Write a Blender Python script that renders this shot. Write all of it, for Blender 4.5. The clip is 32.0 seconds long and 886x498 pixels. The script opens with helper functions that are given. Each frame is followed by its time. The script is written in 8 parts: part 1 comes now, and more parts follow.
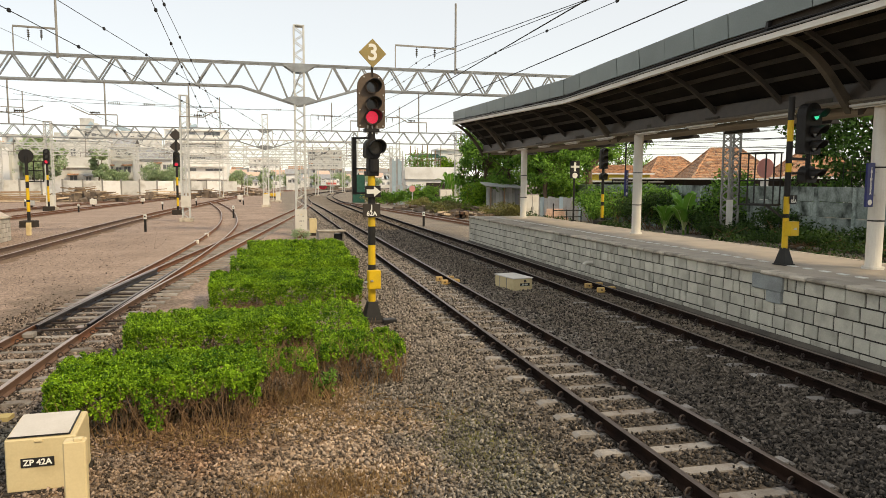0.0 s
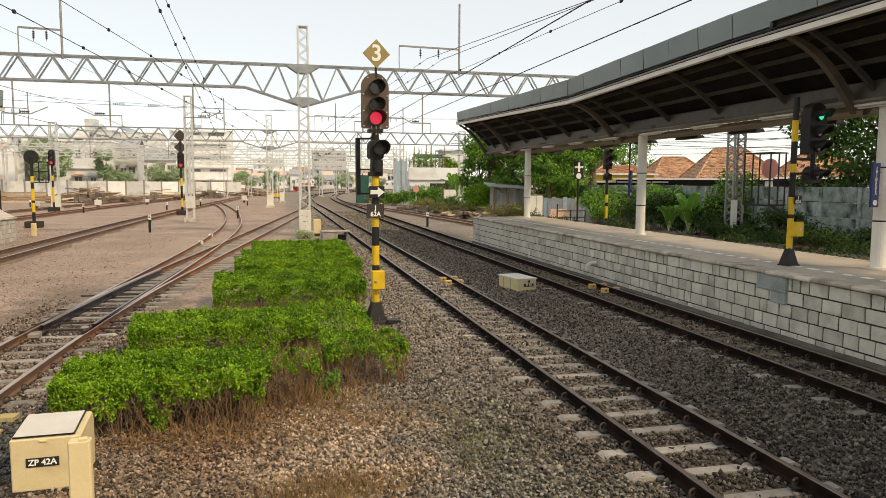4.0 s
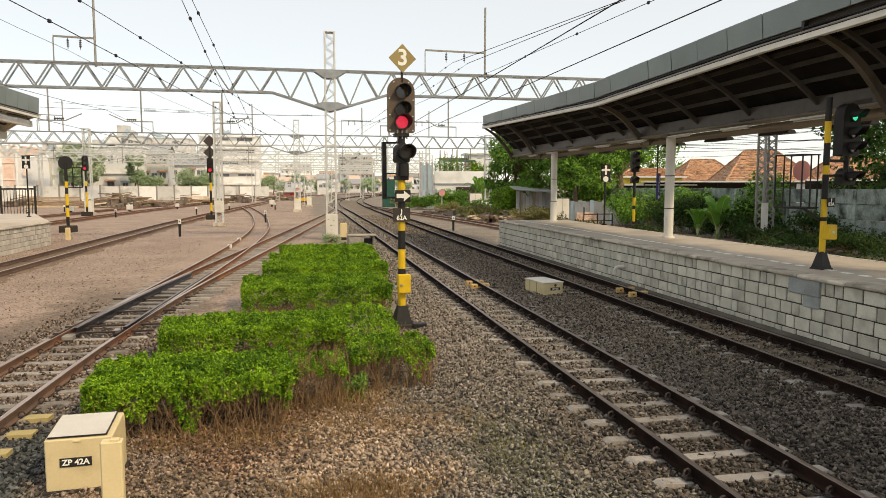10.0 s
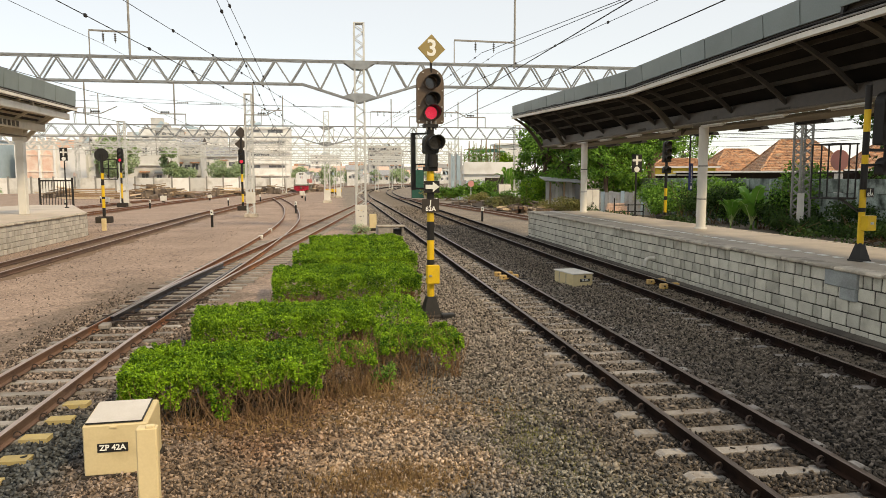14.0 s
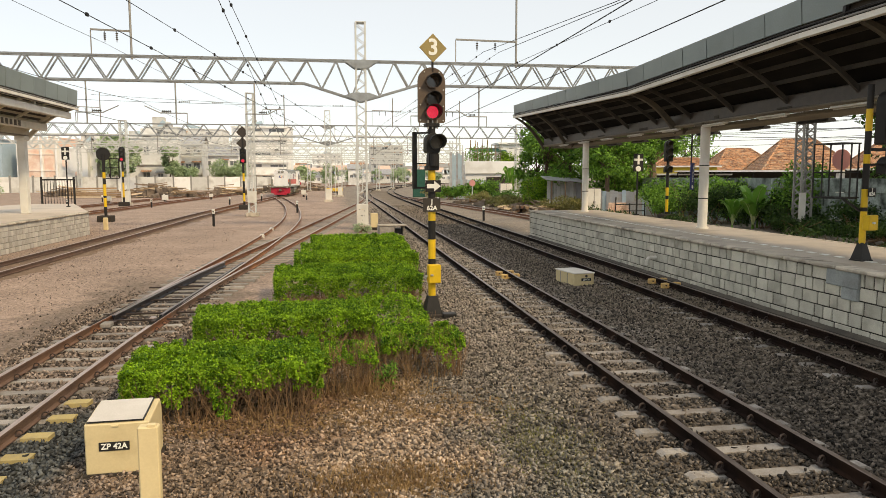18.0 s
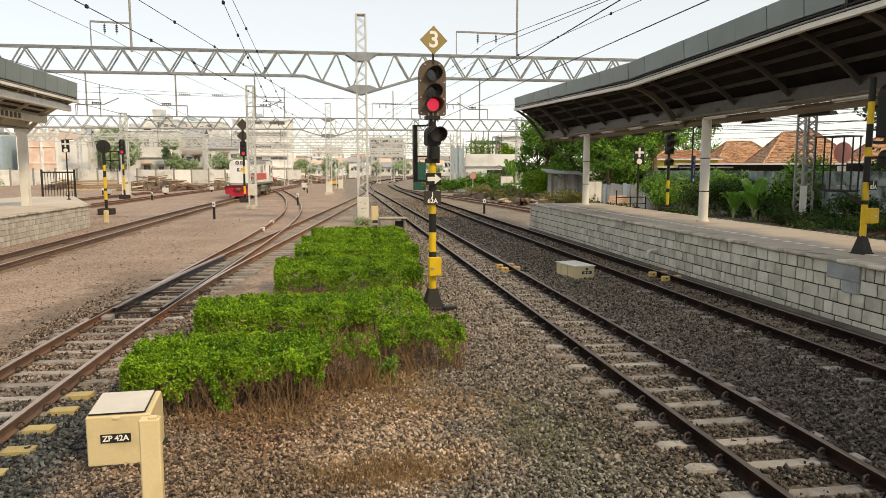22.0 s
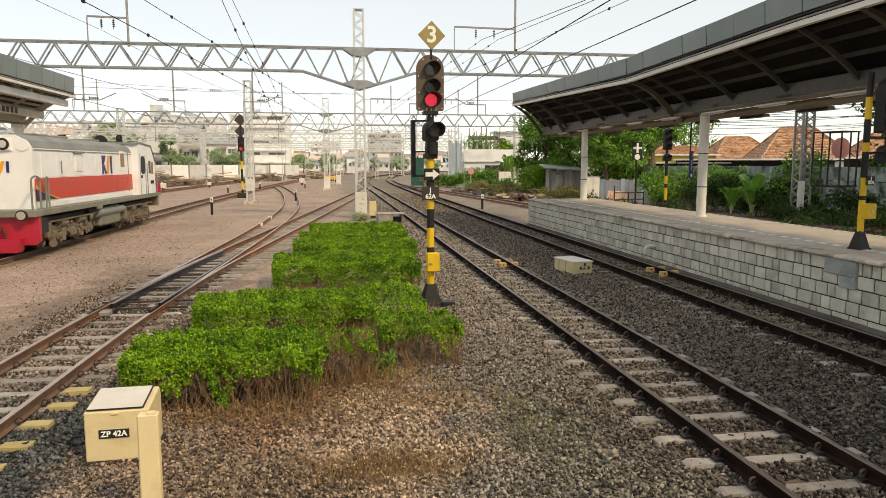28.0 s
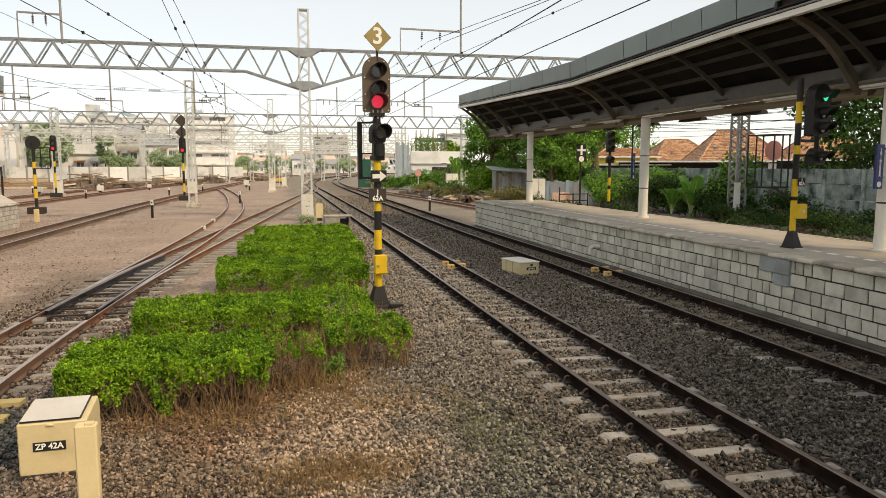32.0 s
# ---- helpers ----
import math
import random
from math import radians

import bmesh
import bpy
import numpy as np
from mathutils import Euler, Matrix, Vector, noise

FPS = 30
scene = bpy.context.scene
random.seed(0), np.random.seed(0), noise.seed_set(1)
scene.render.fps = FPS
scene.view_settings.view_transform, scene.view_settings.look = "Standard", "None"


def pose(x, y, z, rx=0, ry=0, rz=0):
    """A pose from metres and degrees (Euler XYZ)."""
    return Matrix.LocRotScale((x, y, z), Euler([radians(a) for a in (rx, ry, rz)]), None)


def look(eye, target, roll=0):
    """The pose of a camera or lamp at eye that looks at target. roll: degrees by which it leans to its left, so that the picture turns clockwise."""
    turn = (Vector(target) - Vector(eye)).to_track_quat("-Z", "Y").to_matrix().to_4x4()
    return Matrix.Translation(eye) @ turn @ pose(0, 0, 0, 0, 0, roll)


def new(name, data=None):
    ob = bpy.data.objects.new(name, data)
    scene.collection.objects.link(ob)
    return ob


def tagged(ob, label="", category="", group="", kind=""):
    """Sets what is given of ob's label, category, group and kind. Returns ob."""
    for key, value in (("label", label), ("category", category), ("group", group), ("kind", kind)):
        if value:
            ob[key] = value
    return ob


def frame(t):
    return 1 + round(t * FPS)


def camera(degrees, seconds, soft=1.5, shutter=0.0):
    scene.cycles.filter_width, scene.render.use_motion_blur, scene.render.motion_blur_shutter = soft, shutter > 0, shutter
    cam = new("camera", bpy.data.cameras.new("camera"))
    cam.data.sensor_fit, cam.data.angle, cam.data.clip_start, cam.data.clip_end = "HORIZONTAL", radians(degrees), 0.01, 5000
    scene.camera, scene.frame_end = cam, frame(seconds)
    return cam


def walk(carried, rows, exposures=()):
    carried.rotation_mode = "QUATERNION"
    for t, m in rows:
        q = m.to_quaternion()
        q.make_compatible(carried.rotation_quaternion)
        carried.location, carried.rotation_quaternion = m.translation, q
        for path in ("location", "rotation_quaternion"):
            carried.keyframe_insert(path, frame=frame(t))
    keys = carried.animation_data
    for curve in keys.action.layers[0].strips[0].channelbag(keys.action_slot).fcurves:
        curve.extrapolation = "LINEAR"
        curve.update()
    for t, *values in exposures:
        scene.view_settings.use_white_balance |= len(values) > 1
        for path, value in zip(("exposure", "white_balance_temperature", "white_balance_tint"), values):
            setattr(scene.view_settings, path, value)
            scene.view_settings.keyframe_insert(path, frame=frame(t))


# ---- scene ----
SECONDS = 32.0
cam = camera(64.46, SECONDS, soft=0.6)
EYE = (0.0, 0.0, 3.03)
# seconds, then the camera's turn about x, y and z in degrees
PATH = (
    (0, 84.55, -0.33, -13.34), (0.5, 84.49, -0.35, -13.35), (1, 84.49, -0.36, -13.34),
    (1.5, 84.49, -0.36, -13.34), (2, 84.55, -0.32, -13.29), (2.5, 84.57, -0.34, -13.27),
    (3, 84.57, -0.31, -13.22), (3.5, 84.57, -0.30, -13.14), (5.5, 84.70, -0.29, -12.76),
    (6, 84.73, -0.30, -12.75), (6.5, 84.77, -0.29, -12.70), (7, 84.86, -0.30, -12.58),
    (7.5, 84.85, -0.28, -12.46), (8, 85.10, -0.22, -12.14), (8.5, 85.08, -0.13, -11.84),
    (9, 84.94, -0.14, -11.63), (9.5, 84.91, -0.06, -11.25), (10, 84.88, -0.06, -10.93),
    (10.5, 84.89, -0.00, -10.55), (11, 84.77, 0.05, -10.23), (11.5, 84.57, 0.10, -9.86),
    (12, 84.54, 0.14, -9.36), (12.5, 84.34, 0.14, -9.15), (13, 84.19, 0.10, -8.88),
    (13.5, 84.11, 0.06, -8.63), (14, 84.14, 0.07, -8.58), (14.5, 84.14, 0.07, -8.50),
    (16.5, 84.11, 0.09, -8.49), (17, 84.10, 0.05, -8.50), (17.5, 84.09, 0.01, -8.43),
    (18, 84.08, 0.04, -8.47), (18.5, 84.08, 0.02, -8.48), (19, 83.95, 0.00, -8.50),
    (19.5, 83.95, 0.01, -8.50), (20, 83.87, 0.03, -8.49), (20.5, 83.91, 0.09, -8.50),
    (21, 83.85, 0.10, -8.50), (21.5, 83.54, 0.09, -8.40), (22, 83.50, 0.02, -8.42),
    (22.5, 83.43, -0.01, -8.45), (23, 83.29, -0.00, -8.47), (23.5, 83.01, -0.04, -8.47),
    (24, 82.93, -0.04, -8.53), (24.5, 83.00, -0.01, -8.54), (25, 82.94, -0.00, -8.47),
    (25.5, 83.08, 0.03, -8.37), (27.5, 83.10, -0.04, -8.43), (28, 83.13, 0.01, -8.58),
    (28.5, 83.01, -0.03, -8.83), (29, 82.99, 0.01, -9.26), (29.5, 82.93, -0.03, -9.68),
    (30, 83.03, -0.05, -10.25), (30.5, 83.22, -0.09, -11.15), (31, 82.93, -0.10, -12.30),
    (31.5, 83.07, -0.07, -12.72), (32, 83.28, -0.00, -12.86),
)
walk(cam, [(t, pose(*EYE, a, b, c)) for t, a, b, c in PATH], exposures=((0, 0.23, 7850, 11), (32, 0.23, 7850, 11)))

# ---- light ----
SUN_ELEV, SUN_AZ = 42.0, 140.0   # azimuth clockwise from +Y
world = bpy.data.worlds.new("sky")
scene.world = world
world.use_nodes = True
_n = world.node_tree.nodes
sky = _n.new("ShaderNodeTexSky")
sky.sky_type = "NISHITA"
sky.sun_disc = False
sky.sun_elevation, sky.sun_rotation = radians(SUN_ELEV), radians(SUN_AZ)
sky.air_density, sky.dust_density, sky.ozone_density, sky.altitude = 0.9, 0.2, 1.5, 10
# thin bright haze over the whole sky, on top of the clear-sky gradient
haze = _n.new("ShaderNodeMix")
haze.data_type, haze.blend_type = "RGBA", "ADD"
haze.inputs[0].default_value = 1.0
dim = _n.new("ShaderNodeMix")
dim.data_type, dim.blend_type = "RGBA", "MULTIPLY"
dim.inputs[0].default_value = 1.0
dim.inputs[7].default_value = (0.05, 0.05, 0.05, 1)
haze.inputs[7].default_value = (0.55, 0.605, 0.672, 1)
world.node_tree.links.new(sky.outputs[0], dim.inputs[6])
world.node_tree.links.new(dim.outputs[2], haze.inputs[6])
world.node_tree.links.new(haze.outputs[2], _n["Background"].inputs[0])
_n["Background"].inputs[1].default_value = 1.0
sun_data = bpy.data.lights.new("sun", "SUN")
sun_data.energy, sun_data.angle, sun_data.color = 2.35, radians(8), (1.0, 0.86, 0.63)
sun = new("sun", sun_data)
_d = Vector((math.sin(radians(SUN_AZ)) * math.cos(radians(SUN_ELEV)), math.cos(radians(SUN_AZ)) * math.cos(radians(SUN_ELEV)), math.sin(radians(SUN_ELEV))))
sun.matrix_world = look(_d * 80, (0, 0, 0))


# ---- materials ----
def mat(name, col, col2=None, rough=0.7, metal=0.0, scale=6.0, fine=60.0, bump=0.3, rnd=0.12, mixw=0.8, spec=0.4, stain=None, stain_scale=1.2, stain_amt=0.5, stretch=(1, 1, 1), emit=0.0, translucent=0.0):
    """Two-scale mottled surface in object space, with a shift from object to object, optional stains and relief."""
    m = bpy.data.materials.new(name)
    m.use_nodes = True
    nt = m.node_tree
    N, L = nt.nodes, nt.links
    b = N["Principled BSDF"]
    col2 = col2 or tuple(c * 0.72 for c in col)
    tc = N.new("ShaderNodeTexCoord")
    mp = N.new("ShaderNodeMapping")
    mp.inputs["Scale"].default_value = stretch
    oi = N.new("ShaderNodeObjectInfo")
    add = N.new("ShaderNodeVectorMath")
    L.new(tc.outputs["Object"], mp.inputs["Vector"])
    off = N.new("ShaderNodeMath")
    off.operation = "MULTIPLY"
    off.inputs[1].default_value = 37.0
    L.new(oi.outputs["Random"], off.inputs[0])
    L.new(mp.outputs[0], add.inputs[0])
    L.new(off.outputs[0], add.inputs[1])
    n1, n2 = N.new("ShaderNodeTexNoise"), N.new("ShaderNodeTexNoise")
    n1.inputs["Scale"].default_value, n1.inputs["Detail"].default_value = scale, 5
    n2.inputs["Scale"].default_value, n2.inputs["Detail"].default_value = fine, 3
    L.new(add.outputs[0], n1.inputs["Vector"])
    L.new(add.outputs[0], n2.inputs["Vector"])
    mx = N.new("ShaderNodeMath")
    mx.operation = "MULTIPLY_ADD"
    mx.inputs[1].default_value, mx.inputs[2].default_value = 0.45, 0.0
    L.new(n2.outputs[0], mx.inputs[0])
    sm = N.new("ShaderNodeMath")
    sm.operation = "MULTIPLY_ADD"
    sm.inputs[1].default_value = 0.55
    L.new(n1.outputs[0], sm.inputs[0])
    L.new(mx.outputs[0], sm.inputs[2])
    cr = N.new("ShaderNodeValToRGB")
    cr.color_ramp.elements[0].position, cr.color_ramp.elements[1].position = 0.5 - 0.22 * mixw, 0.5 + 0.22 * mixw
    cr.color_ramp.elements[0].color, cr.color_ramp.elements[1].color = (*col2, 1), (*col, 1)
    L.new(sm.outputs[0], cr.inputs[0])
    out = cr.outputs[0]
    if stain:
        n3 = N.new("ShaderNodeTexNoise")
        n3.inputs["Scale"].default_value, n3.inputs["Detail"].default_value = stain_scale, 6
        L.new(add.outputs[0], n3.inputs["Vector"])
        r3 = N.new("ShaderNodeValToRGB")
        r3.color_ramp.elements[0].position, r3.color_ramp.elements[1].position = 0.5, 0.68
        L.new(n3.outputs[0], r3.inputs[0])
        k = N.new("ShaderNodeMath")
        k.operation = "MULTIPLY"
        k.inputs[1].default_value = stain_amt
        L.new(r3.outputs[0], k.inputs[0])
        ms = N.new("ShaderNodeMix")
        ms.data_type = "RGBA"
        L.new(k.outputs[0], ms.inputs[0])
        L.new(out, ms.inputs[6])
        ms.inputs[7].default_value = (*stain, 1)
        out = ms.outputs[2]
    if rnd:
        hv = N.new("ShaderNodeHueSaturation")
        mr = N.new("ShaderNodeMapRange")
        mr.inputs[3].default_value, mr.inputs[4].default_value = 1 - rnd, 1 + rnd
        L.new(oi.outputs["Random"], mr.inputs[0])
        L.new(mr.outputs[0], hv.inputs["Value"])
        L.new(out, hv.inputs["Color"])
        out = hv.outputs[0]
    L.new(out, b.inputs["Base Color"])
    b.inputs["Roughness"].default_value, b.inputs["Metallic"].default_value = rough, metal
    b.inputs["Specular IOR Level"].default_value = spec
    if bump:
        bp = N.new("ShaderNodeBump")
        bp.inputs["Strength"].default_value, bp.inputs["Distance"].default_value = bump, 0.01
        L.new(sm.outputs[0], bp.inputs["Height"])
        L.new(bp.outputs[0], b.inputs["Normal"])
    if emit:
        b.inputs["Emission Strength"].default_value = emit
        L.new(out, b.inputs["Emission Color"])
    return m


def leaf_mat(name, col, col2, rough=0.5, spread=0.8):
    """Leaves: colour from leaf to leaf, some light passing through."""
    m = bpy.data.materials.new(name)
    m.use_nodes = True
    N, L = m.node_tree.nodes, m.node_tree.links
    b = N["Principled BSDF"]
    g = N.new("ShaderNodeNewGeometry")
    cr = N.new("ShaderNodeValToRGB")
    cr.color_ramp.elements[0].color, cr.color_ramp.elements[1].color = (*col2, 1), (*col, 1)
    tc = N.new("ShaderNodeTexCoord")
    n1 = N.new("ShaderNodeTexNoise")
    n1.inputs["Scale"].default_value = 2.0
    L.new(tc.outputs["Object"], n1.inputs["Vector"])
    mx = N.new("ShaderNodeMath")
    mx.operation = "MULTIPLY_ADD"
    mx.inputs[1].default_value = spread
    hf = N.new("ShaderNodeMath")
    hf.operation = "MULTIPLY_ADD"
    hf.inputs[1].default_value, hf.inputs[2].default_value = 1.4, -0.2 - spread / 2
    L.new(n1.outputs[0], hf.inputs[0])
    L.new(g.outputs["Random Per Island"], mx.inputs[0])
    L.new(hf.outputs[0], mx.inputs[2])
    L.new(mx.outputs[0], cr.inputs[0])
    L.new(cr.outputs[0], b.inputs["Base Color"])
    b.inputs["Roughness"].default_value = rough
    b.inputs["Specular IOR Level"].default_value = 0.2
    tr = N.new("ShaderNodeBsdfTranslucent")
    L.new(cr.outputs[0], tr.inputs[0])
    ms = N.new("ShaderNodeMixShader")
    ms.inputs[0].default_value = 0.3
    L.new(b.outputs[0], ms.inputs[1])
    L.new(tr.outputs[0], ms.inputs[2])
    L.new(ms.outputs[0], N["Material Output"].inputs[0])
    return m


def zone_mat(name, stones, low=0.2, high=2.5):
    """Earth and ballast: pale dusty earth west of the tracks, reddish soil by the hedge, grey ballast along the tracks, by plan position."""
    m = bpy.data.materials.new(name)
    m.use_nodes = True
    N, L = m.node_tree.nodes, m.node_tree.links
    b = N["Principled BSDF"]
    g = N.new("ShaderNodeNewGeometry")
    sep = N.new("ShaderNodeSeparateXYZ")
    L.new(g.outputs["Position"], sep.inputs[0])
    nz = N.new("ShaderNodeTexNoise")
    nz.inputs["Scale"].default_value, nz.inputs["Detail"].default_value = 0.9, 5
    L.new(g.outputs["Position"], nz.inputs["Vector"])

    def mathn(op, a, bb=None, c=None):
        k = N.new("ShaderNodeMath")
        k.operation = op
        for i, v in enumerate((a, bb, c)):
            if v is None:
                continue
            if isinstance(v, (int, float)):
                k.inputs[i].default_value = v
            else:
                L.new(v, k.inputs[i])
        return k.outputs[0]

    def band(src, lo, hi, soft):
        """1 between lo and hi, soft edges"""
        a = N.new("ShaderNodeMapRange")
        a.interpolation_type = "SMOOTHSTEP"
        a.inputs[1].default_value, a.inputs[2].default_value = lo - soft, lo + soft
        L.new(src, a.inputs[0])
        c = N.new("ShaderNodeMapRange")
        c.interpolation_type = "SMOOTHSTEP"
        c.inputs[1].default_value, c.inputs[2].default_value = hi - soft, hi + soft
        c.inputs[3].default_value, c.inputs[4].default_value = 1, 0
        L.new(src, c.inputs[0])
        return mathn("MULTIPLY", a.outputs[0], c.outputs[0])

    def mix(fac, a, bcol):
        k = N.new("ShaderNodeMix")
        k.data_type = "RGBA"
        L.new(fac, k.inputs[0])
        if isinstance(a, tuple):
            k.inputs[6].default_value = (*a, 1)
        else:
            L.new(a, k.inputs[6])
        k.inputs[7].default_value = (*bcol, 1)
        return k.outputs[2]

    wob = mathn("MULTIPLY_ADD", nz.outputs[0], 3.0, -1.5)
    xw = mathn("ADD", sep.outputs[0], wob)
    yw = mathn("ADD", sep.outputs[1], wob)
    EARTH, SOIL, GREY, DARK = ZONES
    col = mix(band(xw, 0.6, 400, 0.8), EARTH, GREY)
    # dirty dark ballast by the platform, with the canopy's shade partly painted in
    col = mix(band(xw, 5.6, 9.6, 0.7), col, DARK)
    nearC = mathn("MULTIPLY", band(xw, -6.2, -2.4, 0.4), band(yw, -60, 10.5, 2.0))
    col = mix(nearC, col, (0.062, 0.066, 0.064))
    midC = mathn("MULTIPLY", band(xw, -6.4, -2.4, 0.4), band(yw, 10.5, 22.0, 2.0))
    col = mix(midC, col, (0.17, 0.127, 0.097))
    soil = mathn("MULTIPLY", band(xw, -2.2, 0.9, 0.6), band(yw, -60, 13.0, 1.2))
    col = mix(soil, col, SOIL)
    # roof shade over the nearest ballast, painted as darker stones
    near_shade = mathn("MULTIPLY", band(xw, 2.9, 9.6, 1.2), band(yw, -60, 10.0, 3.5))
    col = mix(near_shade, col, (0.088, 0.07, 0.053))
    moss = mathn("MULTIPLY", mathn("MULTIPLY", band(xw, 1.7, 2.9, 0.5), band(yw, -60, 9.0, 2.0)), 0.45)
    col = mix(moss, col, (0.105, 0.112, 0.082))
    rust = mathn("MULTIPLY", mathn("MULTIPLY", band(xw, -1.8, 0.9, 0.5), band(yw, 7.6, 10.2, 0.5)), 0.75)
    col = mix(rust, col, (0.21, 0.112, 0.058))
    pale = mathn("MULTIPLY", mathn("MULTIPLY", band(xw, -0.1, 1.15, 0.4), band(yw, -60, 10.3, 0.7)), 0.85)
    col = mix(pale, col, (0.37, 0.265, 0.175))
    # grain
    if stones:
        r = g.outputs["Random Per Island"]
        v = N.new("ShaderNodeMapRange")
        v.inputs[3].default_value, v.inputs[4].default_value = low, high
        L.new(mathn("POWER", r, 1.5), v.inputs[0])
        hv = N.new("ShaderNodeHueSaturation")
        hv.inputs["Saturation"].default_value = 0.85
        L.new(v.outputs[0], hv.inputs["Value"])
        L.new(col, hv.inputs["Color"])
        out = hv.outputs[0]
        n2 = N.new("ShaderNodeTexNoise")
        n2.inputs["Scale"].default_value = 70
        L.new(g.outputs["Position"], n2.inputs["Vector"])
        height = n2.outputs[0]
    else:
        vo = N.new("ShaderNodeTexVoronoi")
        vo.inputs["Scale"].default_value = 19
        L.new(g.outputs["Position"], vo.inputs["Vector"])
        n2 = N.new("ShaderNodeTexNoise")
        n2.inputs["Scale"].default_value, n2.inputs["Detail"].default_value = 0.35, 8
        L.new(g.outputs["Position"], n2.inputs["Vector"])
        n3 = N.new("ShaderNodeTexNoise")
        n3.inputs["Scale"].default_value, n3.inputs["Detail"].default_value = 14, 5
        L.new(g.outputs["Position"], n3.inputs["Vector"])
        cs = N.new("ShaderNodeSeparateColor")
        L.new(vo.outputs["Color"], cs.inputs[0])
        val = mathn("MULTIPLY_ADD", cs.outputs[0], 0.8, 0.36)
        val = mathn("MULTIPLY_ADD", n2.outputs[0], 1.1, mathn("ADD", val, -0.3))
        val = mathn("MULTIPLY_ADD", n3.outputs[0], 0.7, mathn("ADD", val, -0.2))
        hv = N.new("ShaderNodeHueSaturation")
        L.new(val, hv.inputs["Value"])
        L.new(col, hv.inputs["Color"])
        out = hv.outputs[0]
        height = mathn("SUBTRACT", n3.outputs[0], vo.outputs["Distance"])
    L.new(out, b.inputs["Base Color"])
    b.inputs["Roughness"].default_value = 0.85
    b.inputs["Specular IOR Level"].default_value = 0.3
    bp = N.new("ShaderNodeBump")
    bp.inputs["Strength"].default_value, bp.inputs["Distance"].default_value = 0.12 if stones else 0.6, 0.03
    L.new(height, bp.inputs["Height"])
    L.new(bp.outputs[0], b.inputs["Normal"])
    return m


ZONES = ((0.29, 0.212, 0.165), (0.205, 0.142, 0.092), (0.202, 0.167, 0.132), (0.155, 0.121, 0.087))
M_GROUND, M_STONE = zone_mat("earth_and_ballast", False), zone_mat("ballast_stone", True)
M_GRAVEL = zone_mat("gravel_stone", True, 0.22, 2.1)
M_RAIL = mat("rusty_rail", (0.022, 0.013, 0.01), (0.009, 0.006, 0.005), 0.85, 0.0, 8, 90, 0.4, spec=0.06, stain=(0.06, 0.03, 0.018), stain_amt=0.4)
M_RAILBROWN = mat("brown_weathered_rail", (0.17, 0.105, 0.075), (0.075, 0.045, 0.034), 0.75, 0.1, 6, 80, 0.4, stain=(0.2, 0.1, 0.055), stain_amt=0.5, stretch=(1, 0.3, 1))
# worn rail heads, coloured paler still for the light they catch
M_RAILSHINE = mat("lit_worn_rail_head", (0.46, 0.37, 0.33), (0.3, 0.23, 0.2), 0.4, 0.5, 6, 50, 0.15, stretch=(1, 0.1, 1))
M_RAILRUST = mat("orange_rusted_rail", (0.26, 0.115, 0.06), (0.11, 0.05, 0.032), 0.75, 0.2, 5, 70, 0.4, stain=(0.3, 0.15, 0.07), stain_amt=0.6)
M_RAILTOP = mat("worn_rail_head", (0.25, 0.2, 0.17), (0.12, 0.09, 0.07), 0.4, 0.8, 6, 50, 0.15, stretch=(1, 0.1, 1))
M_SLEEPER = mat("concrete_sleeper", (0.37, 0.345, 0.315), (0.21, 0.185, 0.16), 0.9, 0, 5, 60, 0.5, 0.22, stain=(0.16, 0.12, 0.09), stain_amt=0.6, stain_scale=3)
M_SLEEPY = mat("yellow_painted_sleeper", (0.5, 0.385, 0.15), (0.34, 0.28, 0.15), 0.8, 0, 6, 60, 0.4)
M_TIMBER = mat("weathered_timber", (0.24, 0.17, 0.11), (0.12, 0.085, 0.06), 0.9, 0, 5, 50, 0.6, 0.25, stretch=(0.3, 3, 3))
M_CLIP = mat("dark_steel_clip", (0.06, 0.043, 0.036), None, 0.6, 0.3, 20, 90)
M_BLOCK = mat("concrete_block", (0.61, 0.585, 0.495), (0.47, 0.445, 0.37), 0.92, 0, 4, 45, 0.6, 0.18, stain=(0.17, 0.15, 0.12), stain_amt=0.45, stain_scale=2.2)
M_JOINT = mat("grey_mortar_joint", (0.075, 0.067, 0.057), (0.045, 0.04, 0.034), 0.95, 0, 6, 60, 0.5, spec=0.1)
M_PATCH = mat("blue_grey_cement", (0.36, 0.385, 0.375), (0.22, 0.235, 0.23), 0.9, 0, 3, 40, 0.5, 0.05, stain=(0.13, 0.13, 0.12), stain_amt=0.5, stain_scale=2)
M_MORTAR = mat("dark_mortar", (0.055, 0.047, 0.04), None, 0.95, 0, 6, 60, 0.5, spec=0.1)
M_COPING = mat("pale_coping", (0.58, 0.51, 0.415), (0.4, 0.35, 0.28), 0.85, 0, 3, 50, 0.5, 0.2, stain=(0.16, 0.135, 0.11), stain_amt=0.75, stain_scale=2.4)
M_FOOT = mat("grimy_footing", (0.13, 0.112, 0.09), (0.06, 0.052, 0.043), 0.95, 0, 4, 50, 0.8, 0.1, stain=(0.05, 0.043, 0.037), stain_amt=0.8, stain_scale=2)
M_PAVE = mat("platform_paving", (0.51, 0.425, 0.33), (0.4, 0.335, 0.26), 0.6, 0, 2, 40, 0.15, 0.08, stain=(0.2, 0.17, 0.14), stain_amt=0.6, stain_scale=0.7)
M_WHITE = mat("white_paint", (0.76, 0.73, 0.66), (0.66, 0.63, 0.56), 0.55, 0, 3, 40, 0.12, 0.05, stain=(0.42, 0.36, 0.28), stain_amt=0.35, stain_scale=1.5)
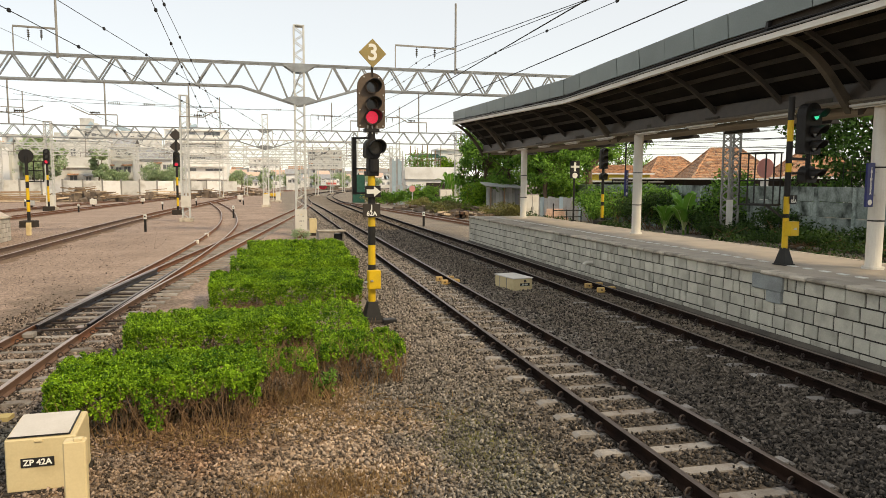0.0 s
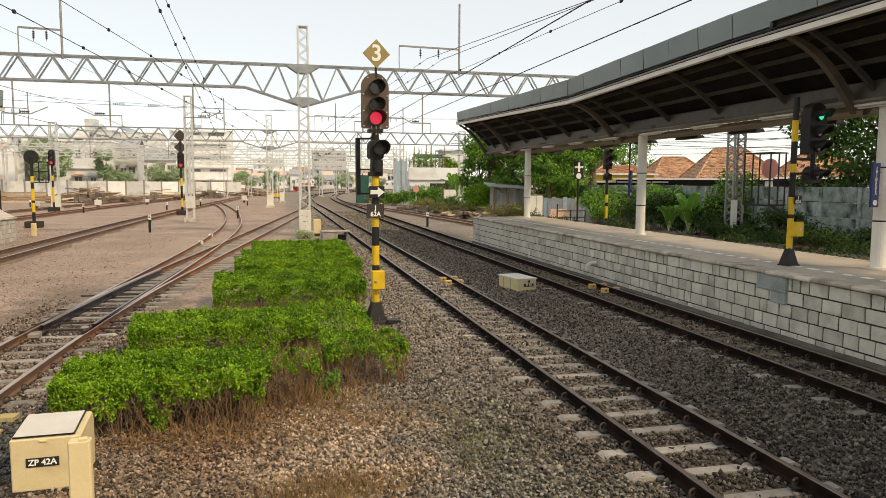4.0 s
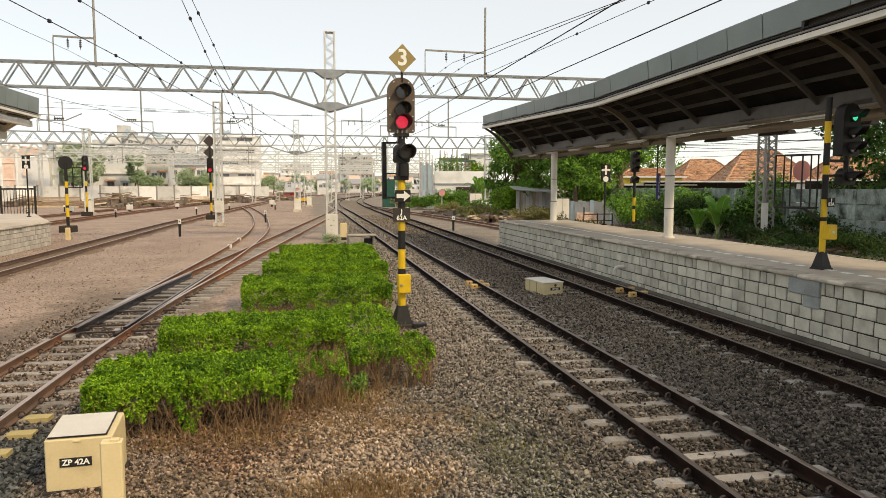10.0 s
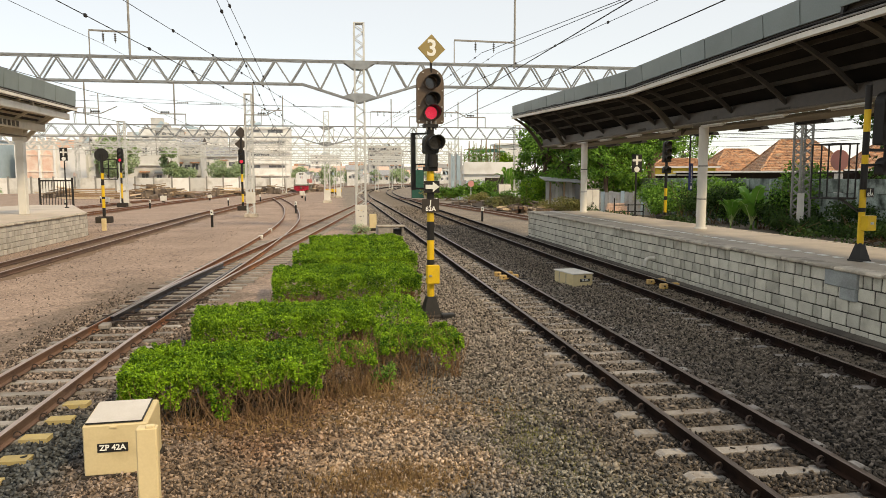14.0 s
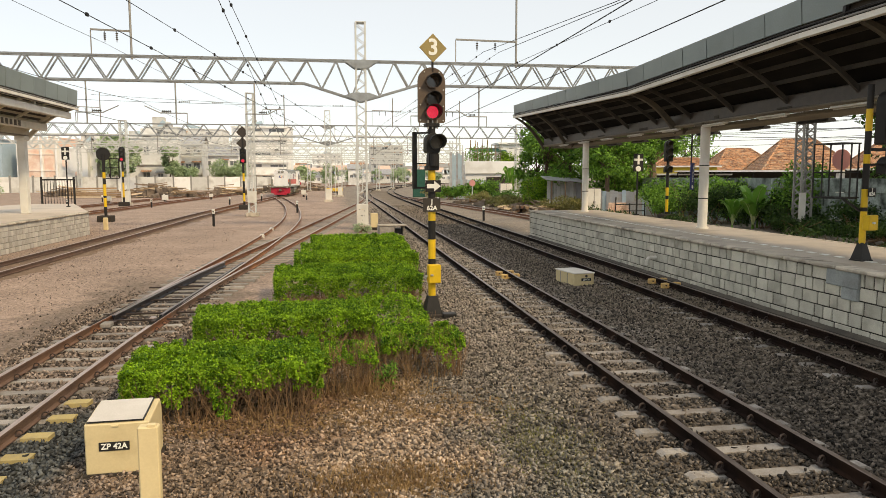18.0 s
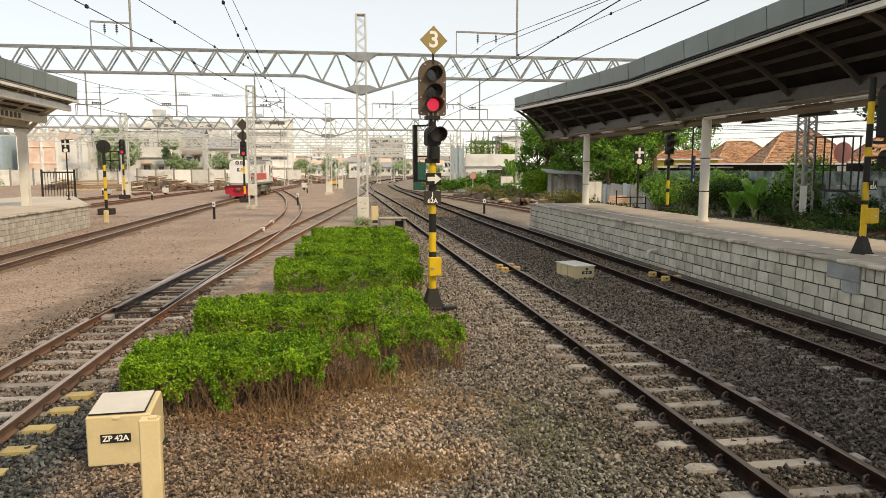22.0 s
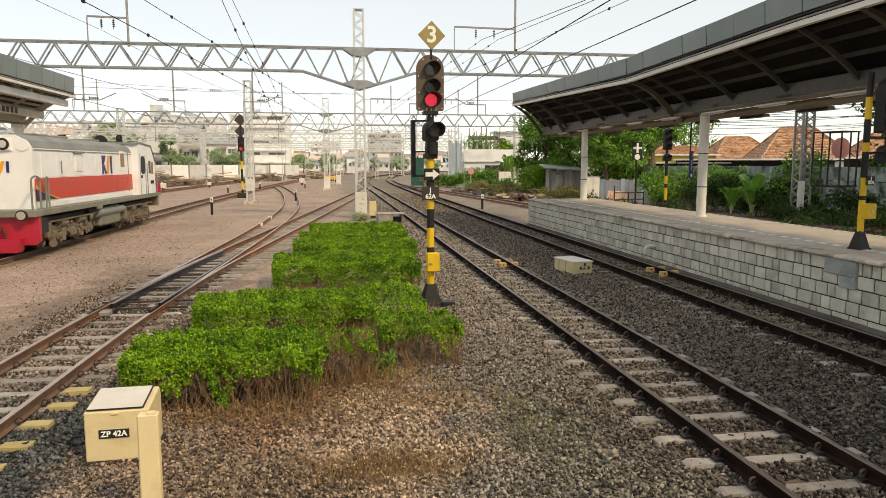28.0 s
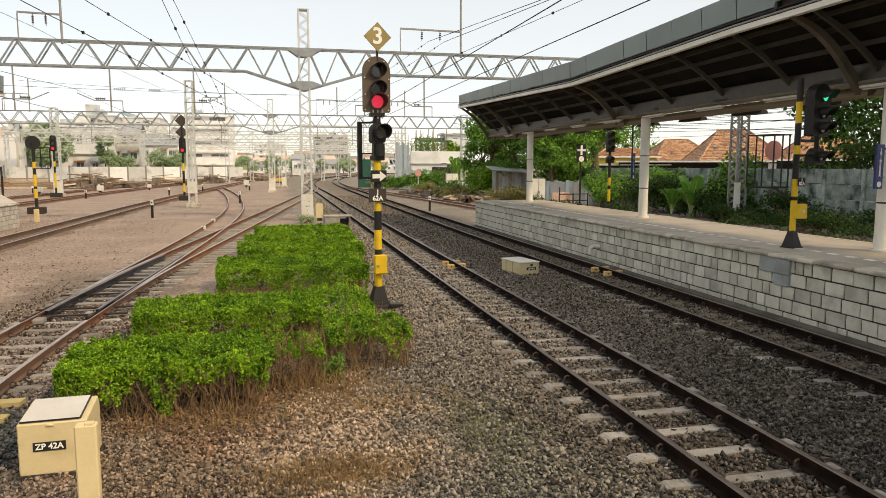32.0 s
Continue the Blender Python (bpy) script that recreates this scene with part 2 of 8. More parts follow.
M_CREAM = mat("cream_steel", (0.66, 0.6, 0.47), (0.55, 0.5, 0.4), 0.55, 0, 3, 40, 0.15, 0.05, stain=(0.3, 0.24, 0.17), stain_amt=0.4)
M_FASCIA = mat("grey_metal_panel", (0.21, 0.245, 0.235), (0.17, 0.2, 0.19), 0.42, 0.2, 1.2, 30, 0.05, 0.08)
# roof sheet and ribs carry the shade under the canopy in their colour
M_ROOFDARK = mat("shade_dark_roof_sheet", (0.014, 0.012, 0.01), (0.008, 0.007, 0.006), 0.8, 0.0, 2, 30, 0.2, 0.1, spec=0.08, stain=(0.025, 0.02, 0.015), stain_amt=0.4)
M_RIB = mat("shade_dark_rib", (0.085, 0.075, 0.063), (0.05, 0.044, 0.037), 0.8, 0.0, 3, 40, 0.2, 0.1, spec=0.1)
# dirty, rust-marked cream, darkened further to hold the canopy's shade
M_BEAM = mat("dirty_shaded_cream_beam", (0.115, 0.094, 0.062), (0.055, 0.045, 0.034), 0.7, 0, 3, 40, 0.2, 0.1, stain=(0.13, 0.1, 0.08), stain_amt=0.5)
M_TROUGH = mat("shaded_rust_marked_cream", (0.23, 0.2, 0.15), (0.12, 0.1, 0.075), 0.6, 0, 1.5, 30, 0.2, 0.1, stain=(0.1, 0.07, 0.045), stain_amt=0.6, stain_scale=1.1, stretch=(1, 0.4, 1))
M_GALV = mat("galvanised_lattice", (0.64, 0.65, 0.63), (0.5, 0.51, 0.49), 0.6, 0.15, 4, 40, 0.1, 0.06)
M_GALVG = mat("grey_galvanised_boom", (0.33, 0.355, 0.365), (0.2, 0.215, 0.225), 0.6, 0.2, 3, 40, 0.1, 0.12, stain=(0.14, 0.12, 0.1), stain_amt=0.5)
M_GALVD = mat("weathered_lattice", (0.34, 0.33, 0.31), (0.24, 0.23, 0.21), 0.6, 0.2, 4, 40, 0.1, 0.06)
M_WIRE = mat("dark_wire", (0.03, 0.03, 0.032), None, 0.6, 0.3, 20, 60, 0)
M_BLACK = mat("black_paint", (0.018, 0.017, 0.016), (0.028, 0.026, 0.024), 0.5, 0, 6, 60, 0.15, spec=0.22)
# brown lightened so the colour itself looks sunlit
M_SIGBROWN = mat("lit_brown_paint", (0.135, 0.098, 0.07), (0.095, 0.068, 0.05), 0.6, 0, 5, 50, 0.12, 0.05, stain=(0.05, 0.035, 0.025), stain_amt=0.35, spec=0.25)
M_DARKBR = mat("brown_black_housing", (0.06, 0.046, 0.035), (0.035, 0.028, 0.022), 0.45, 0, 5, 60, 0.15)
M_YELLOW = mat("yellow_paint", (0.80, 0.52, 0.02), (0.66, 0.41, 0.02), 0.45, 0, 5, 60, 0.12, 0.05, stain=(0.4, 0.27, 0.06), stain_amt=0.3, stain_scale=4)
M_RED_LAMP = mat("lit_red_lens", (0.95, 0.06, 0.12), (0.4, 0.0, 0.02), 0.2, 0, 45, 110, 0, 0, emit=0.7)
M_GREEN_LAMP = mat("lit_green_lens", (0.02, 0.85, 0.5), (0.0, 0.7, 0.4), 0.2, 0, 10, 60, 0, 0, emit=0.8)
M_LENS = mat("dark_lens", (0.065, 0.048, 0.032), None, 0.12, 0, 10, 60, 0, 0, spec=0.7)
M_CREAMBOX = mat("cream_painted_box", (0.74, 0.60, 0.34), (0.66, 0.53, 0.3), 0.6, 0, 2.5, 50, 0.12, 0.04, stain=(0.4, 0.29, 0.14), stain_amt=0.4, stain_scale=2.5)
M_BOXTOP = mat("white_box_lid", (0.74, 0.69, 0.62), (0.62, 0.57, 0.5), 0.6, 0, 4, 60, 0.12)
M_SIGNGOLD = mat("faded_gold_sign", (0.36, 0.27, 0.10), (0.29, 0.22, 0.08), 0.6, 0, 4, 40, 0.1)
M_SIGNWHITE = mat("white_sign", (0.85, 0.84, 0.78), (0.78, 0.77, 0.7), 0.5, 0, 6, 60, 0.05)
M_BLUE = mat("blue_enamel_sign", (0.02, 0.03, 0.16), (0.02, 0.025, 0.12), 0.4, 0, 6, 60, 0)
M_TUBE = mat("white_light_fitting", (0.6, 0.58, 0.52), (0.45, 0.43, 0.38), 0.5, 0, 6, 60, 0.05)


# ---- building helpers ----
def box(bm, c, s, rot=None, bev=0.0):
    m = Matrix.Translation(c) @ (rot or Matrix()) @ Matrix.Diagonal((s[0], s[1], s[2], 1))
    vs = bmesh.ops.create_cube(bm, size=1.0, matrix=m)["verts"]
    if bev:
        bmesh.ops.bevel(bm, geom=list({e for v in vs for e in v.link_edges}), offset=bev, segments=1, affect="EDGES")
    return bm


def strut(bm, p, q, w, d=None):
    """A bar of w by d from p to q."""
    p, q = Vector(p), Vector(q)
    v = q - p
    r = v.to_track_quat("Z", "Y").to_matrix().to_4x4()
    bmesh.ops.create_cube(bm, size=1.0, matrix=Matrix.Translation((p + q) / 2) @ r @ Matrix.Diagonal((w, d or w, v.length, 1)))
    return bm


def rod(bm, p, q, r, r2=None, n=10):
    """A round bar or cone from p to q."""
    p, q = Vector(p), Vector(q)
    v = q - p
    bmesh.ops.create_cone(bm, cap_ends=True, segments=n, radius1=r, radius2=r if r2 is None else r2, depth=v.length,
                          matrix=Matrix.Translation((p + q) / 2) @ v.to_track_quat("Z", "Y").to_matrix().to_4x4())
    return bm


def prism(bm, pts, axis, lo, hi):
    """A solid of the outline pts (two other axes in order) between lo and hi along axis."""
    def put(a, b, h):
        return {"x": (h, a, b), "y": (a, h, b), "z": (a, b, h)}[axis]
    u = [bm.verts.new(put(a, b, lo)) for a, b in pts]
    w = [bm.verts.new(put(a, b, hi)) for a, b in pts]
    n = len(pts)
    for i in range(n):
        bm.faces.new((u[i], u[(i + 1) % n], w[(i + 1) % n], w[i]))
    bm.faces.new(u[::-1])
    bm.faces.new(w)
    bmesh.ops.recalc_face_normals(bm, faces=bm.faces[:])
    return bm


def mesh_of(name, bm, material, smooth=False):
    me = bpy.data.meshes.new(name)
    bm.to_mesh(me)
    bm.free()
    if smooth:
        for p in me.polygons:
            p.use_smooth = True
    me.materials.append(material)
    return me


def arrays_mesh(name, verts, faces, material):
    me = bpy.data.meshes.new(name)
    me.from_pydata(verts, [], faces)
    me.materials.append(material)
    return me


def fast_mesh(name, verts, quads, material):
    """A mesh from numpy arrays of corners and of equal-sized faces."""
    me = bpy.data.meshes.new(name)
    k = quads.shape[1]
    me.vertices.add(len(verts))
    me.vertices.foreach_set("co", np.ascontiguousarray(verts, dtype=np.float32).ravel())
    me.loops.add(quads.size)
    me.loops.foreach_set("vertex_index", np.ascontiguousarray(quads, dtype=np.int32).ravel())
    me.polygons.add(len(quads))
    me.polygons.foreach_set("loop_start", np.arange(0, quads.size, k, dtype=np.int32))
    me.update(calc_edges=True)
    me.validate()
    me.materials.append(material)
    return me


def part(name, bm, material, parent, label="", at=None, smooth=False):
    data = bm if isinstance(bm, bpy.types.Mesh) else mesh_of(name, bm, material, smooth)
    ob = new(name, data)
    ob.parent = parent
    if at is not None:
        ob.matrix_basis = at
    if label:
        tagged(ob, label)
    return ob


def thing(name, label, category, at=(0, 0, 0), rz=0.0, group="", kind=""):
    ob = new(name)
    ob.matrix_basis = pose(*at, 0, 0, rz)
    return tagged(ob, label, category, group, kind)


def solid(name, bm, material, label, category, at=(0, 0, 0), rz=0.0, group="", kind="", smooth=False):
    """A thing of one mesh."""
    ob = new(name, bm if isinstance(bm, bpy.types.Mesh) else mesh_of(name, bm, material, smooth))
    ob.matrix_basis = pose(*at, 0, 0, rz)
    return tagged(ob, label, category, group, kind)


def B():
    return bmesh.new()


def lettering(name, words, size, material, parent, at, label="", depth=0.004, spacing=1.0):
    """Raised letters as a mesh part, centred at the pose at; they face that pose's +Z."""
    cu = bpy.data.curves.new(name, "FONT")
    cu.body, cu.size, cu.align_x, cu.align_y, cu.extrude = words, size, "CENTER", "CENTER", depth
    cu.space_line = spacing
    cu.offset = size * 0.022
    tmp = bpy.data.objects.new(name, cu)
    scene.collection.objects.link(tmp)
    me = bpy.data.meshes.new_from_object(tmp.evaluated_get(bpy.context.evaluated_depsgraph_get()))
    bpy.data.objects.remove(tmp)
    me.materials.clear()
    me.materials.append(material)
    return part(name, me, material, parent, label, at)


def smooth_line(pts, step):
    """Points about step apart on a smooth line through pts (monotone in y)."""
    P = np.array(pts, float)
    ys = np.arange(P[0, 1], P[-1, 1] + step * 0.5, step)
    m = np.gradient(P[:, 0], P[:, 1])
    i = np.clip(np.searchsorted(P[:, 1], ys, side="right") - 1, 0, len(P) - 2)
    h = P[i + 1, 1] - P[i, 1]
    u = (ys - P[i, 1]) / h
    x = (2 * u**3 - 3 * u**2 + 1) * P[i, 0] + (u**3 - 2 * u**2 + u) * h * m[i] + (3 * u**2 - 2 * u**3) * P[i + 1, 0] + (u**3 - u**2) * h * m[i + 1]
    return np.c_[x, ys]


# ---- ground ----
def build_ground():
    bm = B()
    xs = [-900, -300, -120, -60, -30, -14, -8, -4, 0, 4, 8, 14, 30, 60, 120, 300, 900]
    ys = [-200, -60, -20, -5, 0, 5, 10, 15, 20, 30, 45, 60, 90, 150, 300, 700, 1800]
    g = [[bm.verts.new((x, y, 0)) for x in xs] for y in ys]
    for j in range(len(ys) - 1):
        for i in range(len(xs) - 1):
            bm.faces.new((g[j][i], g[j][i + 1], g[j + 1][i + 1], g[j + 1][i]))
    solid("ground", bm, M_GROUND, "dusty brown earth and grey railway ballast", "ground", kind="structure")


build_ground()

# ---- tracks ----
GAUGE = 1.067
RAIL_TOP = 0.18
LINE_A = ((4.43, -8), (4.43, 10), (4.42, 40), (4.38, 75), (4.3, 100), (5.0, 125), (6.8, 150), (14.5, 200), (27, 250), (44, 300))
LINE_B = ((8.27, -8), (8.27, 10), (8.27, 40), (8.45, 75), (8.7, 100), (9.4, 125), (11.2, 150), (18.8, 200), (31, 250), (48, 300))
LINE_C = ((-4.35, -8), (-4.32, 8), (-4.18, 14), (-3.75, 20), (-3.2, 25), (-2.6, 30), (-1.9, 36), (-0.75, 46), (0.85, 60), (2.6, 76), (4.0, 94), (4.35, 104))
LINE_CD = ((-4.18, 14), (-3.75, 22), (-3.35, 30), (-3.1, 38), (-3.1, 47), (-3.75, 60), (-5.0, 74), (-6.7, 88), (-8.3, 100))
LINE_D = ((-10.6, -20), (-10.6, 30), (-10.5, 44), (-10.35, 56), (-9.9, 72), (-9.2, 88), (-8.45, 104), (-7.75, 118), (-6.9, 136), (-6.05, 152), (-4.6, 168), (0.3, 200), (9, 232), (22, 265), (40, 300))
LINE_E = ((-22.5, 0), (-21.2, 35), (-19.9, 60), (-18.8, 85), (-16.9, 115), (-14.6, 142), (-6, 190), (6, 240))
LINE_F = ((-27.5, 0), (-26.6, 35), (-25.4, 60), (-23.9, 85), (-21.6, 115), (-18.6, 145), (-9, 200))
LINE_R = ((14.6, -8), (14.4, 25), (13.7, 45), (12.3, 63), (10.4, 82), (9.0, 97), (8.8, 104))

# rail section: x across, z up
RAIL_SECTION = ((-0.06, 0.0), (0.06, 0.0), (0.06, 0.012), (0.012, 0.03), (0.012, 0.1), (0.034, 0.112), (0.034, 0.142), (0.026, 0.15), (-0.026, 0.15), (-0.034, 0.142), (-0.034, 0.112), (-0.012, 0.1), (-0.012, 0.03), (-0.06, 0.012))


def rail_mesh(name, line, off, z0=0.04):
    T = np.gradient(line, axis=0)
    T /= np.linalg.norm(T, axis=1)[:, None]
    Nn = np.c_[T[:, 1], -T[:, 0]]
    c = line + Nn * off
    n = len(RAIL_SECTION)
    V = []
    for p, q in zip(c, Nn):
        V += [(p[0] + q[0] * a, p[1] + q[1] * a, z0 + b) for a, b in RAIL_SECTION]
    Fq, mats = [], []
    for i in range(len(c) - 1):
        for k in range(n):
            Fq.append((i * n + k, (i + 1) * n + k, (i + 1) * n + (k + 1) % n, i * n + (k + 1) % n))
            mats.append(1 if k in (6, 7, 8) else 0)
    Fq.append(tuple(range(n)))
    Fq.append(tuple(range((len(c) - 1) * n, len(c) * n))[::-1])
    mats += [0, 0]
    me = arrays_mesh(name, V, Fq, M_RAIL)
    me.materials.append(M_RAILTOP)
    me.polygons.foreach_set("material_index", mats)
    return me


def sleeper_mesh(material, length=2.0, w=0.22, h=0.2, seat=True):
    """A concrete sleeper, dished between its rail seats; its top ends lie at z 0."""
    bm = B()
    xs = (-length / 2, -length / 2 + 0.06, -0.32, 0.32, length / 2 - 0.06, length / 2)
    tops = (-0.03, 0.0, -0.025, -0.025, 0.0, -0.03) if seat else (0, 0, 0, 0, 0, 0)
    rows = []
    for x, z in zip(xs, tops):
        rows.append([bm.verts.new(v) for v in ((x, -w / 2, -h), (x, -w * 0.36, z), (x, w * 0.36, z), (x, w / 2, -h))])
    for a, b in zip(rows[:-1], rows[1:]):
        for k in range(4):
            bm.faces.new((a[k], b[k], b[(k + 1) % 4], a[(k + 1) % 4]))
    bm.faces.new(rows[0])
    bm.faces.new(rows[-1][::-1])
    bmesh.ops.recalc_face_normals(bm, faces=bm.faces[:])
    return mesh_of("sleeper", bm, material)


def clip_mesh():
    """A sprung rail clip: an open loop of round bar on a small base."""
    bm = B()
    loop = [math.radians(-120 + 38 * k) for k in range(9)]
    pts = [(0.06 - 0.052 * math.cos(u), -0.04 + 0.01 * k, 0.062 + 0.052 * math.sin(u)) for k, u in enumerate(loop)]
    for a, b in zip(pts[:-1], pts[1:]):
        rod(bm, a, b, 0.0135, n=5)
    box(bm, (0.04, 0, 0.012), (0.09, 0.1, 0.024))
    return mesh_of("rail_clip", bm, M_CLIP)


SLEEPER_ME, CLIP_ME = sleeper_mesh(M_SLEEPER), clip_mesh()
YELLOW_END = mesh_of("painted_end", prism(B(), ((0.7, -0.092), (1.004, -0.092), (1.004, 0.092), (0.7, 0.092)), "z", -0.06, 0.006), M_SLEEPY)
TIMBER_ME, SLEEPERS = {}, []


def build_track(label, pts, y0, y1, clips_to=0.0, rust=False, top=0.045, step=0.62, yellow=(), timber=None, rails=(-1, 1), brown_to=0):
    tr = thing("railway_track", label, "track", kind="structure")
    far = smooth_line(pts, 1.0)
    for s in rails:
        cut = int(np.searchsorted(far[:, 1], brown_to)) if brown_to else 0
        for a, b, skin in ((0, cut, M_RAILBROWN), (max(0, cut - 1), len(far), M_RAILRUST if rust else M_RAIL)):
            if b - a > 1:
                me = rail_mesh("rail", far[a:b], s * (GAUGE / 2 + 0.034))
                me.materials[0] = skin
                if skin is not M_RAIL:
                    me.materials[1] = M_RAILSHINE
                part("rail", me, None, tr)
    fine = smooth_line(pts, 0.02)
    d = np.r_[0, np.cumsum(np.hypot(*np.diff(fine, axis=0).T))]
    L0, L1 = np.interp((y0, y1), fine[:, 1], d)
    k = 0
    for s in np.arange(L0, L1, step):
        x, y = np.interp(s, d, fine[:, 0]), np.interp(s, d, fine[:, 1])
        x2, y2 = np.interp(s + 0.2, d, fine[:, 0]), np.interp(s + 0.2, d, fine[:, 1])
        a = math.degrees(math.atan2(-(x2 - x), y2 - y))
        me = SLEEPER_ME
        if timber and timber[0] <= y <= timber[1]:
            ln = round(2.0 + (y - timber[0]) / (timber[1] - timber[0]) * 1.5, 1)
            if ln not in TIMBER_ME:
                TIMBER_ME[ln] = sleeper_mesh(M_SLEEPER, ln, 0.24, seat=False)
            me = TIMBER_ME[ln]
        sl = part("sleeper", me, None, tr, at=pose(x + random.uniform(-0.03, 0.03), y, top + random.uniform(-0.012, 0.008), 0, 0, a + random.uniform(-1, 1)))
        if any(lo <= y <= hi for lo, hi in yellow):
            part("painted_end", YELLOW_END, None, sl, "yellow-painted sleeper end")
        if y < clips_to:
            for sd in (-1, 1):
                for io in (-1, 1):
                    part("rail_clip", CLIP_ME, None, sl, at=pose(sd * (GAUGE / 2 + 0.034) + io * 0.045, 0, 0.0, 0, 0, 0 if io > 0 else 180) @ Matrix.Scale(0.65 if x < 0 else 1.0, 4))
        if y < 26:
            SLEEPERS.append((x, y))
        k += 1
    return tr


build_track("straight narrow-gauge track on pale concrete sleepers", LINE_A, 4.5, 95, 21, top=0.036)
build_track("rusty track on half-buried concrete sleepers beside the platform", LINE_B, 7, 80, 16, top=0.015)
build_track("track with points on concrete sleepers, some painted yellow", LINE_C, 6, 92, 21, timber=(15, 34), yellow=((6, 9.9),), rust=True, brown_to=24)
build_track("curved rusty branch track leaving the points", LINE_CD, 34.5, 90, 0, rust=True, top=-0.02)
build_track("dusty through track half buried in earth", LINE_D, 18, 100, 0, top=-0.005, step=0.7, rust=True, brown_to=60)
build_track("far siding half buried in earth", LINE_E, 45, 110, 0, top=-0.005, step=0.9, rust=True)
build_track("far siding along the yard fence", LINE_F, 45, 100, 0, top=-0.005, step=0.9, rust=True)
build_track("rusty loop track behind the platform end", LINE_R, 36, 96, 0, top=0.0, step=0.8, rust=True)


# ---- platforms ----
def build_platform(name, x0, x1, y0, y1, top, label, face, block_y, wall_mat, joint=None):
    """A raised platform with block walls. face: the x of the walled side that shows; block_y: the stretch of single blocks."""
    pf = thing(name, label, "platform", kind="structure")
    sg = 1 if face == x1 else -1
    part("core", box(B(), ((x0 + x1) / 2 - sg * 0.008, (y0 + y1) / 2, (top - 0.08) / 2), (x1 - x0 - 0.016, y1 - y0 - 0.06, top - 0.08)), joint or M_MORTAR, pf)
    bh, t, foot, rnd = (top - 0.08) / 5.0, 0.07, 0.0, random.Random(int(y1 * 10))
    blocks = {}
    rest_v, rest_f = [], []

    def block_mesh(ln):
        if ln not in blocks:
            blocks[ln] = mesh_of("block", box(B(), (0, 0, 0), (t, ln - 0.03, bh - 0.024), bev=0.008), wall_mat)
        return blocks[ln]
    for row in range(5):
        y = y0
        while y < y1 - 0.05:
            ln = min(rnd.choice((0.5, 0.46, 0.42, 0.34, 0.26, 0.22)), round(y1 - y, 2))
            dx = rnd.uniform(-0.007, 0.007)
            if block_y[0] < y < block_y[1]:
                part("block", block_mesh(ln), None, pf, at=pose(face - sg * 0.028 + dx, y + ln / 2, bh * (row + 0.5) + rnd.uniform(-0.004, 0.004), rnd.uniform(-0.4, 0.4), rnd.uniform(-0.8, 0.8), rnd.uniform(-0.7, 0.7)))
            else:
                n = len(rest_v)
                cx, cy, cz = face - sg * 0.028 + dx, y + ln / 2, bh * (row + 0.5)
                for ex in (-t / 2, t / 2):
                    for ey in (-ln / 2 + 0.015, ln / 2 - 0.015):
                        for ez in (-bh / 2 + 0.015, bh / 2 - 0.015):
                            rest_v.append((cx + ex, cy + ey, cz + ez))
                for q in ((0, 1, 3, 2), (4, 6, 7, 5), (0, 4, 5, 1), (2, 3, 7, 6), (0, 2, 6, 4), (1, 5, 7, 3)):
                    rest_f.append(tuple(n + i for i in q))
            y += ln
        # end wall
        x = x0
        while x < x1 - 0.05:
            ln = min(rnd.choice((0.54, 0.5, 0.28)), round(x1 - x, 2))
            part("block", block_mesh(ln), None, pf, at=pose(x + ln / 2, y1 - 0.028 + rnd.uniform(-0.004, 0.004), bh * (row + 0.5), 0, 0, 90))
            x += ln
    if rest_v:
        tagged(part("far_blocks", arrays_mesh("far_blocks", rest_v, rest_f, wall_mat), None, pf), kind="stuff")
    cop = {}
    y = y0
    while y < y1:
        ln = min((0.9, 0.6, 1.2, 0.75)[int(y * 7) % 4], y1 - y)
        key = round(ln, 2)
        if key not in cop:
            cop[key] = mesh_of("coping_slab", box(B(), (0, 0, 0), (0.42, key - 0.014, 0.075), bev=0.02), M_COPING)
        part("coping_slab", cop[key], None, pf, at=pose(face - sg * (0.13 + random.uniform(-0.02, 0.02)), y + ln / 2, top - 0.038 + random.uniform(-0.006, 0.003), random.uniform(-0.4, 0.4), 0, random.uniform(-0.9, 0.9)))
        y += ln
    return pf


# switch blades, stretchers and the motor of the points
def build_points():
    pn = thing("switch_points", "dark oily switch blades with stretcher bars", "points", kind="")
    for line, off in ((LINE_C, -1), (LINE_CD, 1)):
        ln = smooth_line(line, 1.0)
        ln = ln[(ln[:, 1] >= 14.4) & (ln[:, 1] <= 24)]
        me = rail_mesh("switch_blade", ln, off * (GAUGE / 2 + 0.034 - 0.1), 0.045)
        me.materials[0] = M_BLADE
        part("switch_blade", me, None, pn, "dark oiled switch blade")
    for y in (15.0, 15.7, 17.4, 19.4):
        part("stretcher_bar", rod(B(), (-5.0, y, 0.09), (-3.1, y, 0.09), 0.022, n=6), M_CLIP, pn)
    for k in range(14):
        y = 14.9 + k * 0.62
        part("slide_chair", box(B(), (-4.62 + k * 0.025, y, 0.075), (0.22, 0.16, 0.05), bev=0.01), M_CLIP, pn)
        part("slide_chair", box(B(), (-3.72 + k * 0.03, y, 0.075), (0.22, 0.16, 0.05), bev=0.01), M_CLIP, pn)
    part("point_lock", box(B(), (-4.6, 14.6, 0.09), (0.2, 0.26, 0.1), bev=0.02), M_SLEEPER, pn)
    part("point_lock", box(B(), (-3.85, 15.1, 0.09), (0.13, 0.22, 0.07), bev=0.02), M_RAILSHINE, pn)


M_BLADE = mat("oiled_blade", (0.05, 0.05, 0.065), (0.025, 0.025, 0.035), 0.3, 0.7, 8, 60, 0.1)
build_points()

